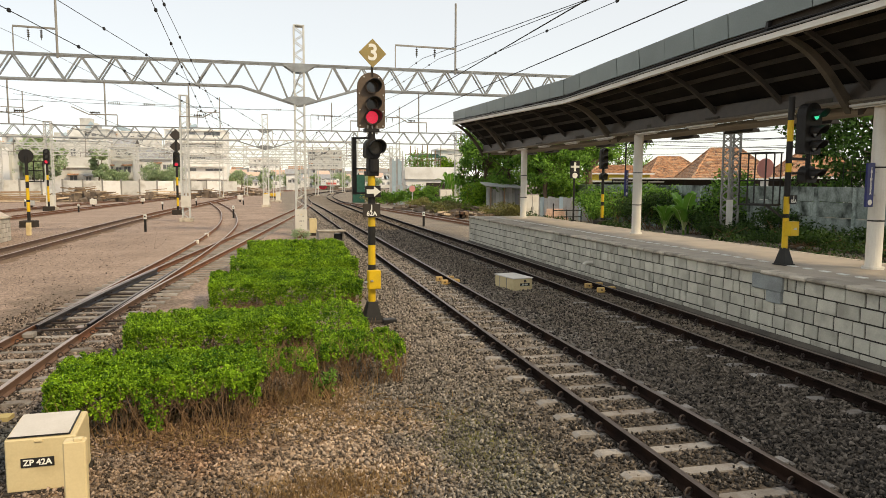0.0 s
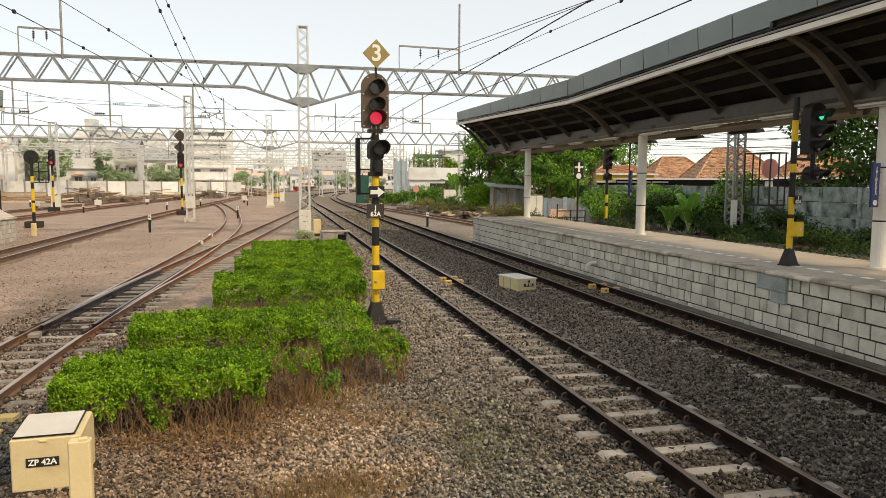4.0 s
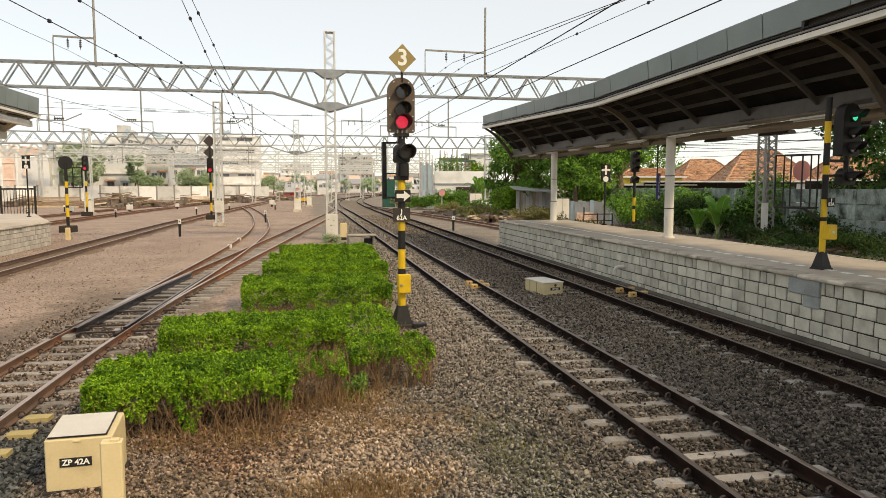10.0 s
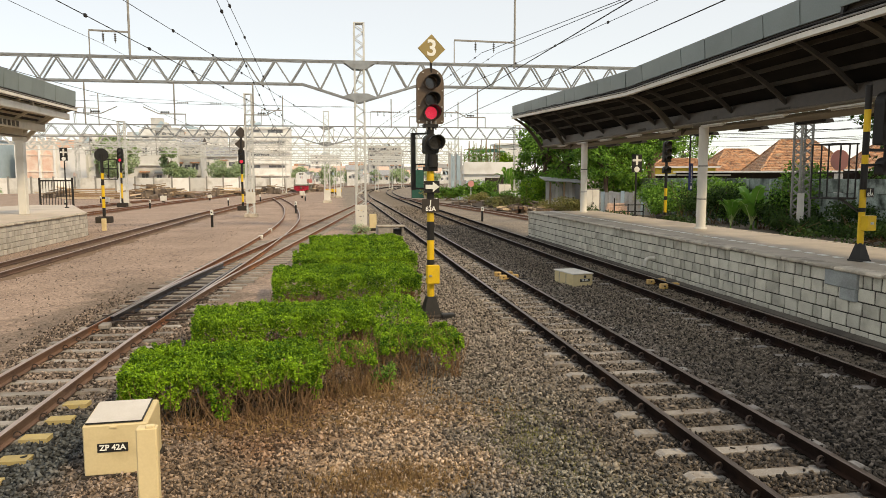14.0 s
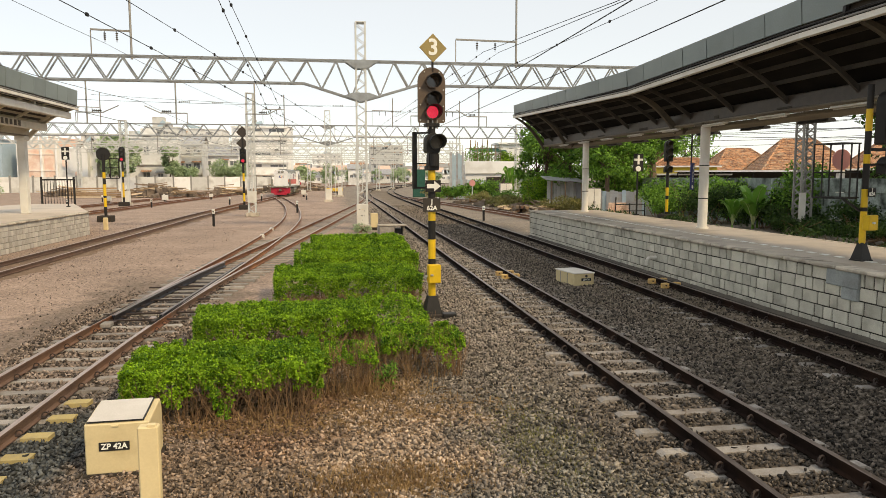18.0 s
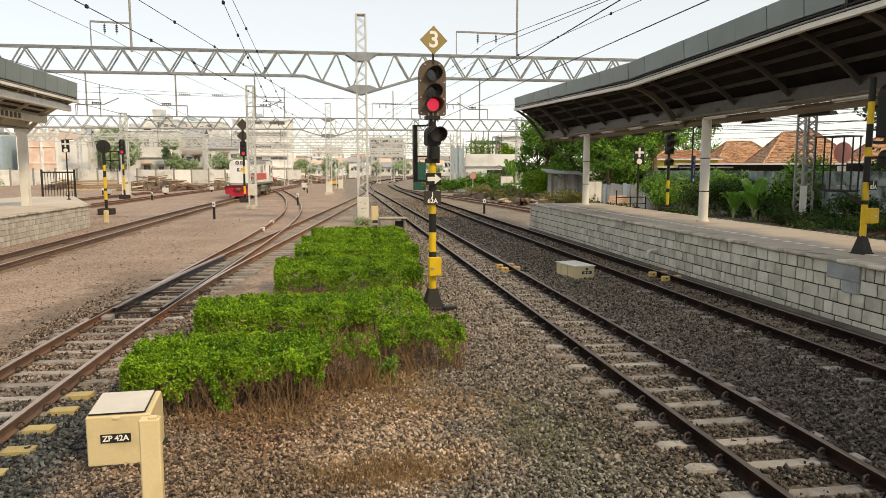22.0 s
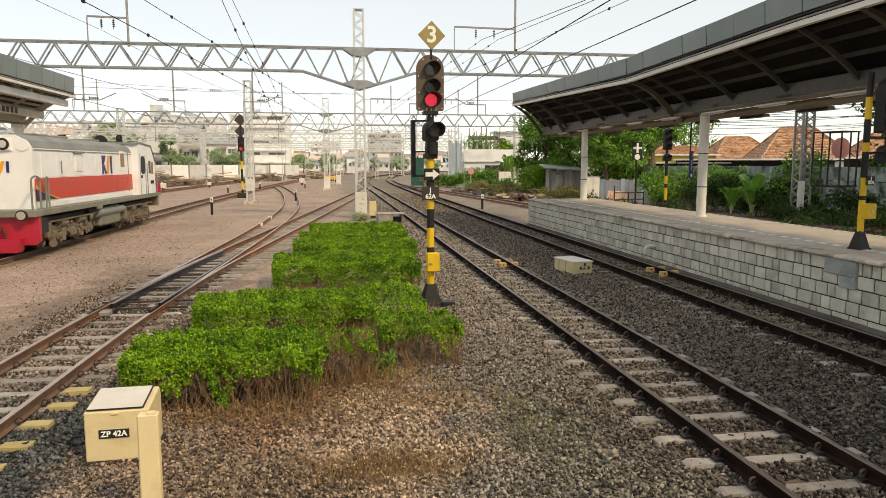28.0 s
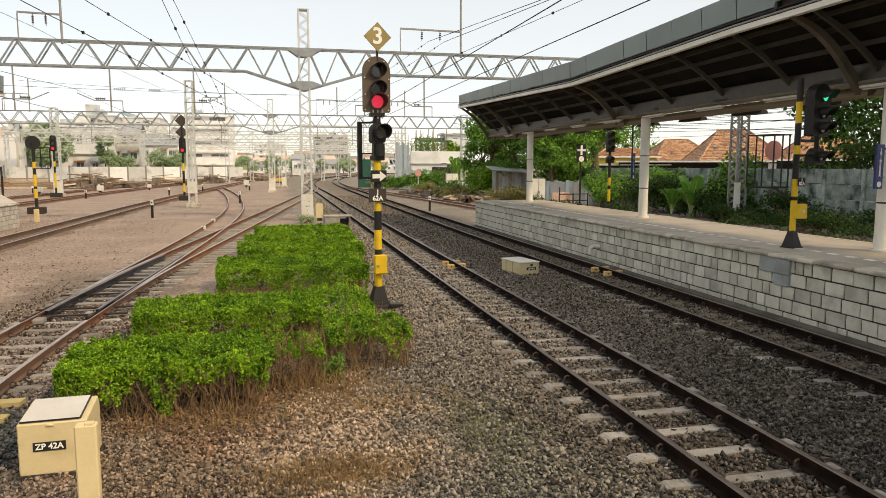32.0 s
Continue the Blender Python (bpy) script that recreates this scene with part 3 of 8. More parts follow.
for _x, _y, _rz in ((-3.72, 35.3, 4), (-3.68, 39.8, 2)):
    wk = thing("rail_block", "white-painted block beside a branch rail", "block", (_x, _y, 0), _rz, group="white rail blocks")
    part("body", box(B(), (0, 0, 0.1), (0.22, 0.34, 0.2), bev=0.03), M_WHITE, wk)
    part("cap", box(B(), (0.02, 0.08, 0.215), (0.15, 0.12, 0.04), bev=0.01), M_SLEEPER, wk)

PLAT = 1.35
pf = build_platform("platform", 9.33, 12.75, 5.0, 33.6, PLAT, "raised platform with a pale concrete-block side wall", 9.33, (9.5, 26), M_BLOCK, M_JOINT)
part("paving", box(B(), (11.15, 19.3, PLAT - 0.052), (3.16, 28.5, 0.1)), M_PAVE, pf, "worn beige platform paving")
part("edge_line", box(B(), (12.6, 19.3, PLAT + 0.002), (0.12, 28.4, 0.008)), M_COPING, pf, "pale platform edge line")
_tile = mesh_of("tactile_tile", box(B(), (0, 0, 0), (0.13, 0.2, 0.012), bev=0.004), M_SIGNWHITE)
for k in range(60):
    part("tactile_tile", _tile, None, pf, at=pose(10.3, 7.0 + k * 0.44, PLAT + 0.003))

part("concrete_patch", box(B(), (9.31, 11.75, 1.14), (0.09, 0.85, 0.34), bev=0.015), M_PATCH, pf, "grey concrete repair below the platform edge")
part("concrete_patch", box(B(), (9.31, 11.55, 0.86), (0.085, 0.4, 0.22), bev=0.012), M_PATCH, pf)
part("wall_foot", prism(B(), ((9.33, 0.0), (9.2, 0.0), (9.22, 0.1), (9.33, 0.16)), "y", 5.0, 33.6), M_FOOT, pf, "grimy concrete footing strip")
_bm = B()
for a, b in (((9.33, 19.6, 0.62), (9.12, 19.6, 0.62)), ((9.12, 19.6, 0.62), (9.04, 19.6, 0.54)), ((9.04, 19.6, 0.54), (9.04, 19.6, 0.4))):
    rod(_bm, a, b, 0.06, n=10)
part("drain_pipe", _bm, M_WHITE, pf, "white drain elbow")
LPLAT = 1.2
M_PALEBLOCK = mat("pale_stained_block", (0.56, 0.52, 0.46), (0.4, 0.37, 0.325), 0.92, 0, 4, 45, 0.4, 0.15, stain=(0.22, 0.19, 0.15), stain_amt=0.5, stain_scale=2.0, stretch=(1, 1, 0.4))
# far platform's paving, its pale tone holding the sunlight on it
M_PALEPAVE = mat("sunlit_pale_screed", (0.62, 0.53, 0.44), (0.5, 0.43, 0.35), 0.8, 0, 1.2, 30, 0.15, 0.05, stain=(0.36, 0.3, 0.24), stain_amt=0.45, stain_scale=0.6)
lp = build_platform("platform", -22.0, -12.85, 8.0, 38.9, LPLAT, "low platform with a stained block side wall in sunlight", -12.85, (27, 38.9), M_PALEBLOCK, M_SLEEPER)
part("paving", box(B(), (-17.6, 23.4, LPLAT - 0.052), (8.9, 30.8, 0.1)), M_PALEPAVE, lp, "pale sunlit platform paving")
part("end_slab", prism(B(), ((-12.85, 38.88), (-15.2, 44.6), (-17.6, 50.5), (-20.6, 50.5), (-21.9, 38.88)), "z", 0.0, LPLAT), M_PALEPAVE, lp, "tapering platform end slab")


# ---- canopies ----
def arc_pts(x0, z0, x1, z1, bow, n=8):
    return [(x0 + (x1 - x0) * i / n, z0 + (z1 - z0) * i / n + bow * math.sin(math.pi * i / n)) for i in range(n + 1)]


def loft(bm, rings):
    """A closed skin over outlines of equal length, each (y, [(x, z), ...])."""
    rows = [[bm.verts.new((x, y, z)) for x, z in pts] for y, pts in rings]
    n = len(rows[0])
    for a, b in zip(rows[:-1], rows[1:]):
        for k in range(n):
            bm.faces.new((a[k], a[(k + 1) % n], b[(k + 1) % n], b[k]))
    bm.faces.new(rows[0][::-1])
    bm.faces.new(rows[-1])
    bmesh.ops.recalc_face_normals(bm, faces=bm.faces[:])
    return bm


def build_canopy(xc, xe, zc, edge, cols, floor, label, m_rib, m_sheet, m_beam, m_bracket, square=False, brackets=(), fh=0.74, gaps=(0.24, 0.24), first=1.6, rows=(1, 2, 3, 4, 5, 6, 7)):
    """A butterfly canopy: a spine beam on columns at xc, ribs rising to a panelled fascia at xe and at the other side.
    edge: y and z of the fascia's foot along the canopy; gaps: heights of its panels over that foot, evenly along it; brackets: y of the large cantilevers."""
    cp = thing("platform_canopy", label, "canopy")
    ey, ez = [p[0] for p in edge], [p[1] for p in edge]
    y0, y1 = ey[0], ey[-1]
    gy = np.linspace(y0, y1, len(gaps))

    def E(y):
        return float(np.interp(y, ey, ez))

    def G(y):
        return E(y) + float(np.interp(y, gy, gaps))
    for y in cols:
        if square:
            part("column", box(B(), (xc, y, (floor + zc) / 2), (0.36, 0.36, zc - floor), bev=0.015), M_WHITE, cp, "cream square column")
            part("column_head", box(B(), (xc, y, zc - 0.1), (0.5, 0.5, 0.2), bev=0.02), M_WHITE, cp)
            continue
        part("column", rod(B(), (xc, y, floor), (xc, y, zc), 0.15, n=20), M_WHITE, cp, "white round steel column", smooth=False)
        part("column_base", rod(B(), (xc, y, floor), (xc, y, floor + 0.05), 0.2, n=16), M_WHITE, cp)
        for z in (floor + 0.95, floor + 2.0):
            part("column_band", rod(B(), (xc, y, z), (xc, y, z + 0.03), 0.155, n=20), M_BLACK, cp)
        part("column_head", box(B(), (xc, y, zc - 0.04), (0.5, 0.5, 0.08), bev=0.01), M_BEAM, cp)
    part("spine_beam", box(B(), (xc, (y0 + y1) / 2, zc + 0.2), (0.36, y1 - y0 - 0.6, 0.4), bev=0.02), m_beam, cp, "dirty cream spine beam")
    part("gutter", box(B(), (xc, (y0 + y1) / 2, zc + 0.02), (0.46, y1 - y0 - 0.4, 0.07), bev=0.02), M_TROUGH, cp, "rust-marked cream gutter")
    for x_edge in (xe, 2 * xc - xe):
        side = -1 if x_edge < xc else 1
        x_in = xc + side * 0.15

        def sheet(y):
            prof = arc_pts(xc, zc + 0.4, x_edge, E(y) + 0.18, 0.16)
            return prof + [(x, z + 0.05) for x, z in prof[::-1]]
        part("roof_sheet", loft(B(), [(y, sheet(y)) for y in ey]), m_sheet, cp, "weathered roof sheeting, darkened to look shaded")

        def rib_mesh(y):
            top = [(x, z - 0.02) for x, z in arc_pts(x_in, zc + 0.33, x_edge, E(y) + 0.14, 0.1)]
            low = [(x, z - 0.15 + 0.06 * i / 8) for i, (x, z) in enumerate(top)][::-1]
            return prism(B(), top + low, "y", -0.04, 0.04)
        y = y0 + first
        while y < y1:
            part("rib", rib_mesh(y), m_rib, cp, at=pose(0, y, 0))
            y += 2.5
        for y in brackets:
            top = [(x, z - 0.02) for x, z in arc_pts(x_in, zc + 0.1, x_edge, E(y) + 0.08, 0.24)]
            low = [(x, z - 0.3 + 0.22 * i / 8) for i, (x, z) in enumerate(top)][::-1]
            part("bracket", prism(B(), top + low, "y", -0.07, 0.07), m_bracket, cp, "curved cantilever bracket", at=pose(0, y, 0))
        for i in rows:
            bm = B()
            for ya, yb in zip(ey[:-1], ey[1:]):
                (xa, za), (xb, zb) = sheet(ya)[i], sheet(yb)[i]
                strut(bm, (xa, ya, za - 0.05), (xb, yb, zb - 0.05), 0.06, 0.1)
            part("purlin", bm, m_rib, cp)
        n = int((y1 - y0) / 1.28)
        pw = (y1 - y0) / n
        pan = mesh_of("fascia_panel", box(B(), (0, 0, 0), (0.05, pw - 0.022, fh), bev=0.006), M_FASCIA)
        xb = x_edge - side * 0.05
        part("fascia_backing", loft(B(), [(y, [(xb - 0.03, E(y) + 0.03), (xb + 0.03, E(y) + 0.03), (xb + 0.03, G(y) + fh - 0.03), (xb - 0.03, G(y) + fh - 0.03)]) for y in ey]), M_RIB, cp)
        for k in range(n):
            ya = y0 + pw * (k + 0.5)
            slope = math.degrees(math.atan2(G(ya + 0.3) - G(ya - 0.3), 0.6))
            if k == int((12.4 - y0) / pw):
                part("fascia_bracket", strut(B(), (x_edge + side * 0.05, ya + pw * 0.5, E(ya) + 0.1), (x_edge + side * 0.05, ya + pw * 0.4, G(ya) + fh), 0.08), M_BLACK, cp)
            part("fascia_panel", pan, None, cp, at=pose(x_edge + side * (0.03 if ya - pw / 2 > 12.2 else 0.1) + random.uniform(-0.008, 0.008), ya, G(ya) + fh / 2 + (0.0 if square or ya - pw / 2 > 12.2 else 0.07), slope, side * 4 + random.uniform(-0.6, 0.6), 0))
        for ya, yb in zip(ey[:-1], ey[1:]):
            part("fascia_trim", strut(B(), (x_edge + side * 0.02, ya, E(ya) + 0.05), (x_edge + side * 0.02, yb, E(yb) + 0.05), 0.14, 0.11), M_WHITE, cp, "white fascia trim")
            part("edge_pipe", rod(B(), (x_edge + side * 0.1, ya, E(ya) + 0.14), (x_edge + side * 0.1, yb, E(yb) + 0.14), 0.02, n=8), M_GALVD, cp)
        end = arc_pts(xc, zc + 0.4, x_edge, E(y1) + 0.18, 0.16) + [(x_edge, G(y1) + fh - 0.05), (xc + (x_edge - xc) * 0.5, (zc + E(y1)) / 2 + 0.75), (xc, zc + 0.75)]
        part("end_fascia", prism(B(), end, "y", y1, y1 + 0.06), M_FASCIA, cp, "grey metal end fascia")
        if not square:
            # loose cables slung in the dark gap below the panels
            for q, lift in enumerate((0.2, 0.25)):
                bm, pts = B(), []
                for k in range(60):
                    ya = y0 + (y1 - y0) * k / 59
                    pts.append((x_edge + side * (0.06 + 0.03 * q), ya, E(ya) + lift - 0.05 * abs(math.sin(k * 1.3 + q))))
                for a, b in zip(pts[:-1], pts[1:]):
                    rod(bm, a, b, 0.016, n=5)
                part("edge_cable", bm, M_WIRE, cp, "slack black cable")
    return cp


# the spine beam's dark brown stands in for the shade on it
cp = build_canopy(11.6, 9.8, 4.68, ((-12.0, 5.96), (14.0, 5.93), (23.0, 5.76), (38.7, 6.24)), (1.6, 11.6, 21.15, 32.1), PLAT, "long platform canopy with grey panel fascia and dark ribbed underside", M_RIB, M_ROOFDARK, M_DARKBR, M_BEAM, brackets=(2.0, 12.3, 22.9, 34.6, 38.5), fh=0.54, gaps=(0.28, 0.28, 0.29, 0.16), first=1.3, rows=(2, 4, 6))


def tube_light(x, y, z, length=1.25):
    tl = thing("tube_light", "white fluorescent tube fitting under a canopy beam", "light fitting", (x, y, z), group="canopy tube lights")
    part("housing", box(B(), (0, 0, 0), (0.14, length, 0.05), bev=0.008), M_TUBE, tl)
    part("tube", rod(B(), (0, -length / 2 + 0.04, -0.045), (0, length / 2 - 0.04, -0.045), 0.018, n=8), M_TUBE, tl)
    return tl


for k in range(10):
    tube_light(11.36, 8.6 + k * 2.9, 4.6)
    tl = thing("lamp_trough", "dark hanging lamp trough below the canopy gutter", "light fitting", (13.2, 9.4 + k * 2.9, 4.5), group="canopy lamp troughs")
    part("trough", prism(B(), ((-0.14, 0), (0.14, 0), (0.08, 0.09), (-0.08, 0.09)), "y", -0.65, 0.65), M_BLACK, tl)
    for dy in (-0.5, 0.5):
        part("hanger", rod(B(), (0, dy, 0.05), (0, dy, 0.9), 0.01, n=6), M_BLACK, tl)

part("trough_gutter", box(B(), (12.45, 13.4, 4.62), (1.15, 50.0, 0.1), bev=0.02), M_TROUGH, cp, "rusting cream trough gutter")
part("gutter_edge", box(B(), (13.06, 13.4, 4.61), (0.07, 50.0, 0.06), bev=0.01), M_WHITE, cp, "white gutter edge")
for _y in (4.0, 7.7, 13.1, 16.9, 20.2, 25.4, 29.7):
    part("rust_hole", box(B(), (11.42, _y, 4.78 + 0.03 * math.sin(_y)), (0.02, 0.5 + 0.3 * math.sin(_y * 3), 0.09)), M_RIB, cp)
cpl = build_canopy(-15.35, -13.0, 5.0, ((6.0, 6.35), (38.4, 6.35)), (18.0, 28.2, 37.6), LPLAT, "shorter platform canopy with grey fascia and cream ribs", M_CREAM, M_RIB, M_CREAM, M_CREAM, square=True, brackets=(18.3, 28.5, 37.9))
part("edge_beam", box(B(), (-13.3, 22.2, 6.05), (0.2, 32.0, 0.3), bev=0.02), M_WHITE, cpl, "white edge beam")
part("edge_beam", box(B(), (-14.4, 22.2, 5.45), (0.22, 31.6, 0.34), bev=0.02), M_CREAM, cpl, "cream lower beam")
for _k in range(7):
    part("hanger", box(B(), (-13.3, 14.5 + _k * 3.9, 6.32), (0.14, 0.14, 0.4)), M_WHITE, cpl)


# ---- lattice masts, gantries, wires ----
def lattice_mast(x, y, h, w=0.5, material=None, base=1.35, label="tall pale lattice steel mast", plates=True, tagname="lattice_mast", brace_step=0.36, paper=False, lift=0.0):
    material = material or M_GALV
    ms = thing(tagname, label, "mast", (x, y, 0), group="overhead line masts")
    for sx in (-1, 1):
        for sy in (-1, 1):
            part("leg", strut(B(), (sx * w / 2, sy * w / 2, 0), (sx * w / 2, sy * w / 2, h), 0.09), material, ms)
    for sy in (-1, 1):
        bm = B()
        z, k = 0.2, 0
        while z < h - brace_step:
            strut(bm, (-w / 2 if k % 2 else w / 2, sy * w / 2, z), (w / 2 if k % 2 else -w / 2, sy * w / 2, z + brace_step), 0.085, 0.025)
            z += brace_step
            k += 1
        tagged(part("lacing", bm, material, ms), kind="stuff")
    for sx in (-1, 1):
        bm = B()
        z, k = 0.2, 0
        while z < h - brace_step:
            strut(bm, (sx * w / 2, -w / 2 if k % 2 else w / 2, z), (sx * w / 2, w / 2 if k % 2 else -w / 2, z + brace_step), 0.025, 0.085)
            z += brace_step
            k += 1
        tagged(part("lacing", bm, material, ms), kind="stuff")
    part("cap", box(B(), (0, 0, h), (w + 0.08, w + 0.08, 0.05)), material, ms)
    part("footing", box(B(), (0, 0, 0.14), (w + 0.45, w + 0.45, 0.3), bev=0.03), M_COPING, ms, "concrete footing")
    if base:
        part("cladding", box(B(), (0, 0, 0.3 + base / 2), (w + 0.125, w + 0.125, base), bev=0.01), M_WHITE, ms, "white sheet cladding with torn dark patches", at=pose(0, 0, lift))
    if paper:
        for k in range(8):
            part("torn_patch", box(B(), (random.uniform(-0.2, 0.2), -w / 2 - 0.066, random.uniform(0.4, 1.35)), (random.uniform(0.02, 0.07), 0.006, random.uniform(0.03, 0.1))), (M_GALVD, M_BLACK, M_CREAMBOX)[k % 3], ms)
    return ms


def gantry(y, x0, x1, zlo, zhi, material, bay=1.6, bar=0.07, dips=(), label="pale steel lattice gantry beam across the tracks"):
    """A box truss across the tracks between the masts; dips: x of masts where the lower boom haunches down."""
    gt = thing("overhead_gantry", label, "gantry", (0, y, 0), group="overhead line gantries")
    D = 0.5

    def low(x):
        return min([zlo] + [zlo - 0.95 * max(0.0, 1 - abs(x - d) / 3.1) for d in dips])
    for dy in (-D / 2, D / 2):
        part("top_boom", strut(B(), (x0, dy, zhi), (x1, dy, zhi), bar * 1.35), material, gt)
        marks = sorted([x0, x1] + [d + o for d in dips for o in (-3.1, 0, 3.1)])
        for a, b in zip(marks[:-1], marks[1:]):
            part("bottom_boom", strut(B(), (a, dy, low(a)), (b, dy, low(b)), bar * 1.35), material, gt)
    n = int((x1 - x0) / (bay / 2))
    far = B()
    for k in range(n):
        a, b = x0 + k * bay / 2, x0 + (k + 1) * bay / 2
        za, zb = (zhi, low(b)) if k % 2 else (low(a), zhi)
        for dy in (-D / 2, D / 2):
            if y < 60:
                part("brace", strut(B(), (a, dy, za), (b, dy, zb), bar), material, gt)
            else:
                strut(far, (a, dy, za), (b, dy, zb), bar)
        if k % 2 == 0:
            strut(far, (a, -D / 2, zhi), (a, D / 2, zhi), bar * 0.8)
            strut(far, (a, -D / 2, low(a)), (a, D / 2, low(a)), bar * 0.8)
    tagged(part("lacing", far, material, gt), kind="stuff")
    for d in dips:
        for dy in (-D / 2 - 0.06, D / 2 + 0.06):
            part("gusset", prism(B(), ((d - 1.0, zhi + 0.04), (d + 1.0, zhi + 0.04), (d + 0.32, zhi - 0.42), (d - 0.32, zhi - 0.42)), "y", dy - 0.01, dy + 0.01), M_GALVG, gt, "grey gusset plate")
            part("gusset", prism(B(), ((d - 0.95, low(d) + 0.3), (d, low(d) - 0.02), (d + 0.95, low(d) + 0.3), (d + 0.45, low(d) + 0.48), (d - 0.45, low(d) + 0.48)), "y", dy - 0.01, dy + 0.01), M_GALVG, gt, "grey gusset plate")
    return gt


GY = 40.1
gantry(GY, -36, 24.6, 8.1, 9.36, M_GALVG, dips=(1.35, -33.5))
lattice_mast(1.35, GY, 11.45, 0.52, paper=True, base=1.15)
mr = lattice_mast(24.4, 34.2, 10.6, 0.62, M_GALVD, base=0, label="grey lattice steel mast behind the platform")
part("white_plate", box(B(), (-0.25, -0.36, 1.3), (0.4, 0.02, 1.7)), M_WHITE, mr, "white plate on one leg")
lattice_mast(-33.5, GY, 11.4, 0.52)
lattice_mast(-6.45, 55.0, 9.2, 0.5, base=0.85, lift=0.75)
G2 = 84.0
gantry(G2, -46, 27, 7.55, 8.9, M_GALVG, bay=2.0, dips=(-1.1,))
lattice_mast(-1.1, G2, 10.6, 0.6, base=1.2)
lattice_mast(21.8, G2, 9.2, 0.7, base=0)
lattice_mast(-45.5, G2, 9.2, 0.7, base=0)
lattice_mast(-22, 78, 8.8, 0.6, base=1.2)
for y, xa, xb, z in ((104, -48, 12, 7.5), (126, -52, 22, 7.6), (146, -50, 24, 7.7), (168, -50, 30, 7.8), (192, -48, 40, 7.9), (218, -45, 48, 8.0), (250, -40, 60, 8.2), (285, -40, 70, 8.4)):
    gantry(y, xa, xb, z, z + 1.3, M_GALV, bay=2.2, bar=0.1)
    for x in (xa + 0.5, -9 + (y - 126) * 0.16, 4 + (y - 126) * 0.21, xb - 0.5):
        lattice_mast(x, y, z + 2.6, 0.6, base=0, brace_step=1.1)
lattice_mast(0.3, 104, 8.2, 0.55, base=1.2)
lattice_mast(-14, 118, 9, 0.55, base=0)


def feeder_bracket(x, y, z, top, arm, drop=1.25):
    """A pole on the gantry with a side arm and its hanging insulators."""
    fb = thing("feeder_bracket", "dark pole and side arm carrying feeder wires above a gantry", "bracket", (x, y, z), group="feeder brackets")
    part("pole", rod(B(), (0, 0, -0.2), (0, 0, top), 0.06, n=8), M_GALVD, fb)
    part("arm", strut(B(), (0, 0, drop), (-arm, 0, drop + 0.05), 0.09), M_GALVD, fb)
    part("stay", strut(B(), (-arm, 0, 0), (-arm, 0, drop), 0.05), M_GALVD, fb)
    for f in (0.35, 0.65):
        bm = B()
        for k in range(4):
            rod(bm, (-arm * f, 0, drop - 0.12 - k * 0.1), (-arm * f, 0, drop - 0.17 - k * 0.1), 0.07, 0.05, n=8)
        rod(bm, (-arm * f, 0, drop - 0.6), (-arm * f, 0, drop), 0.015, n=6)
        part("insulator", bm, M_DARKBR, fb)
    return fb


feeder_bracket(10.2, GY, 9.4, 3.8, 3.5)
feeder_bracket(-10.7, GY, 9.4, 3.6, 2.0)
for x, t2 in ((-6.0, 3.4), (-26, 3.4), (-34, 3.2), (6.5, 3.2), (14.5, 3.0)):
    feeder_bracket(x, G2, 8.95, t2, 2.4, 1.7)


def drop_arm(x, y, z, h, reach):
    """A drop post under a gantry with a registration arm for the contact wire."""
    da = thing("registration_arm", "grey drop post and registration arm under a gantry", "bracket", (x, y, z), group="registration arms")
    part("post", rod(B(), (0, 0, 0), (0, 0, -h), 0.04, n=8), M_GALVD, da)
    part("arm", rod(rod(B(), (-reach * 0.35, 0, -h * 0.76), (reach * 0.5, 0, -h * 0.76), 0.03, n=8), (reach * 0.5, 0, -h * 0.76), (reach, 0, -h * 0.6), 0.026, n=8), M_GALVD, da)
    part("strut", rod(B(), (-reach * 0.35, 0, -h * 0.76), (-reach * 0.35, 0, -h), 0.022, n=6), M_GALVD, da)
    bm = B()
    for k in range(5):
        rod(bm, (reach * (0.18 + k * 0.06), 0, -h * 0.72), (reach * (0.2 + k * 0.06), 0, -h * 0.72), 0.06, n=8)
    rod(bm, (reach * 0.16, 0, -h * 0.72), (reach * 0.46, 0, -h * 0.72), 0.02, n=6)
    tagged(part("insulator", bm, M_DARKBR, da), kind="stuff")


for x, r in ((4.6, 1.4), (8.0, -1.3), (-4.4, 1.4), (-8.5, -1.6), (-13, 1.6), (-20, 1.5)):
    drop_arm(x, GY - 0.25, 8.12, 2.27, r)
for x, r in ((4.2, 1.2), (8.2, 1.2), (-6.5, -1.4), (-12, 1.4), (-20, 1.5), (-27, 1.5)):
    drop_arm(x, G2 - 0.25, 7.58, 2.08, r)


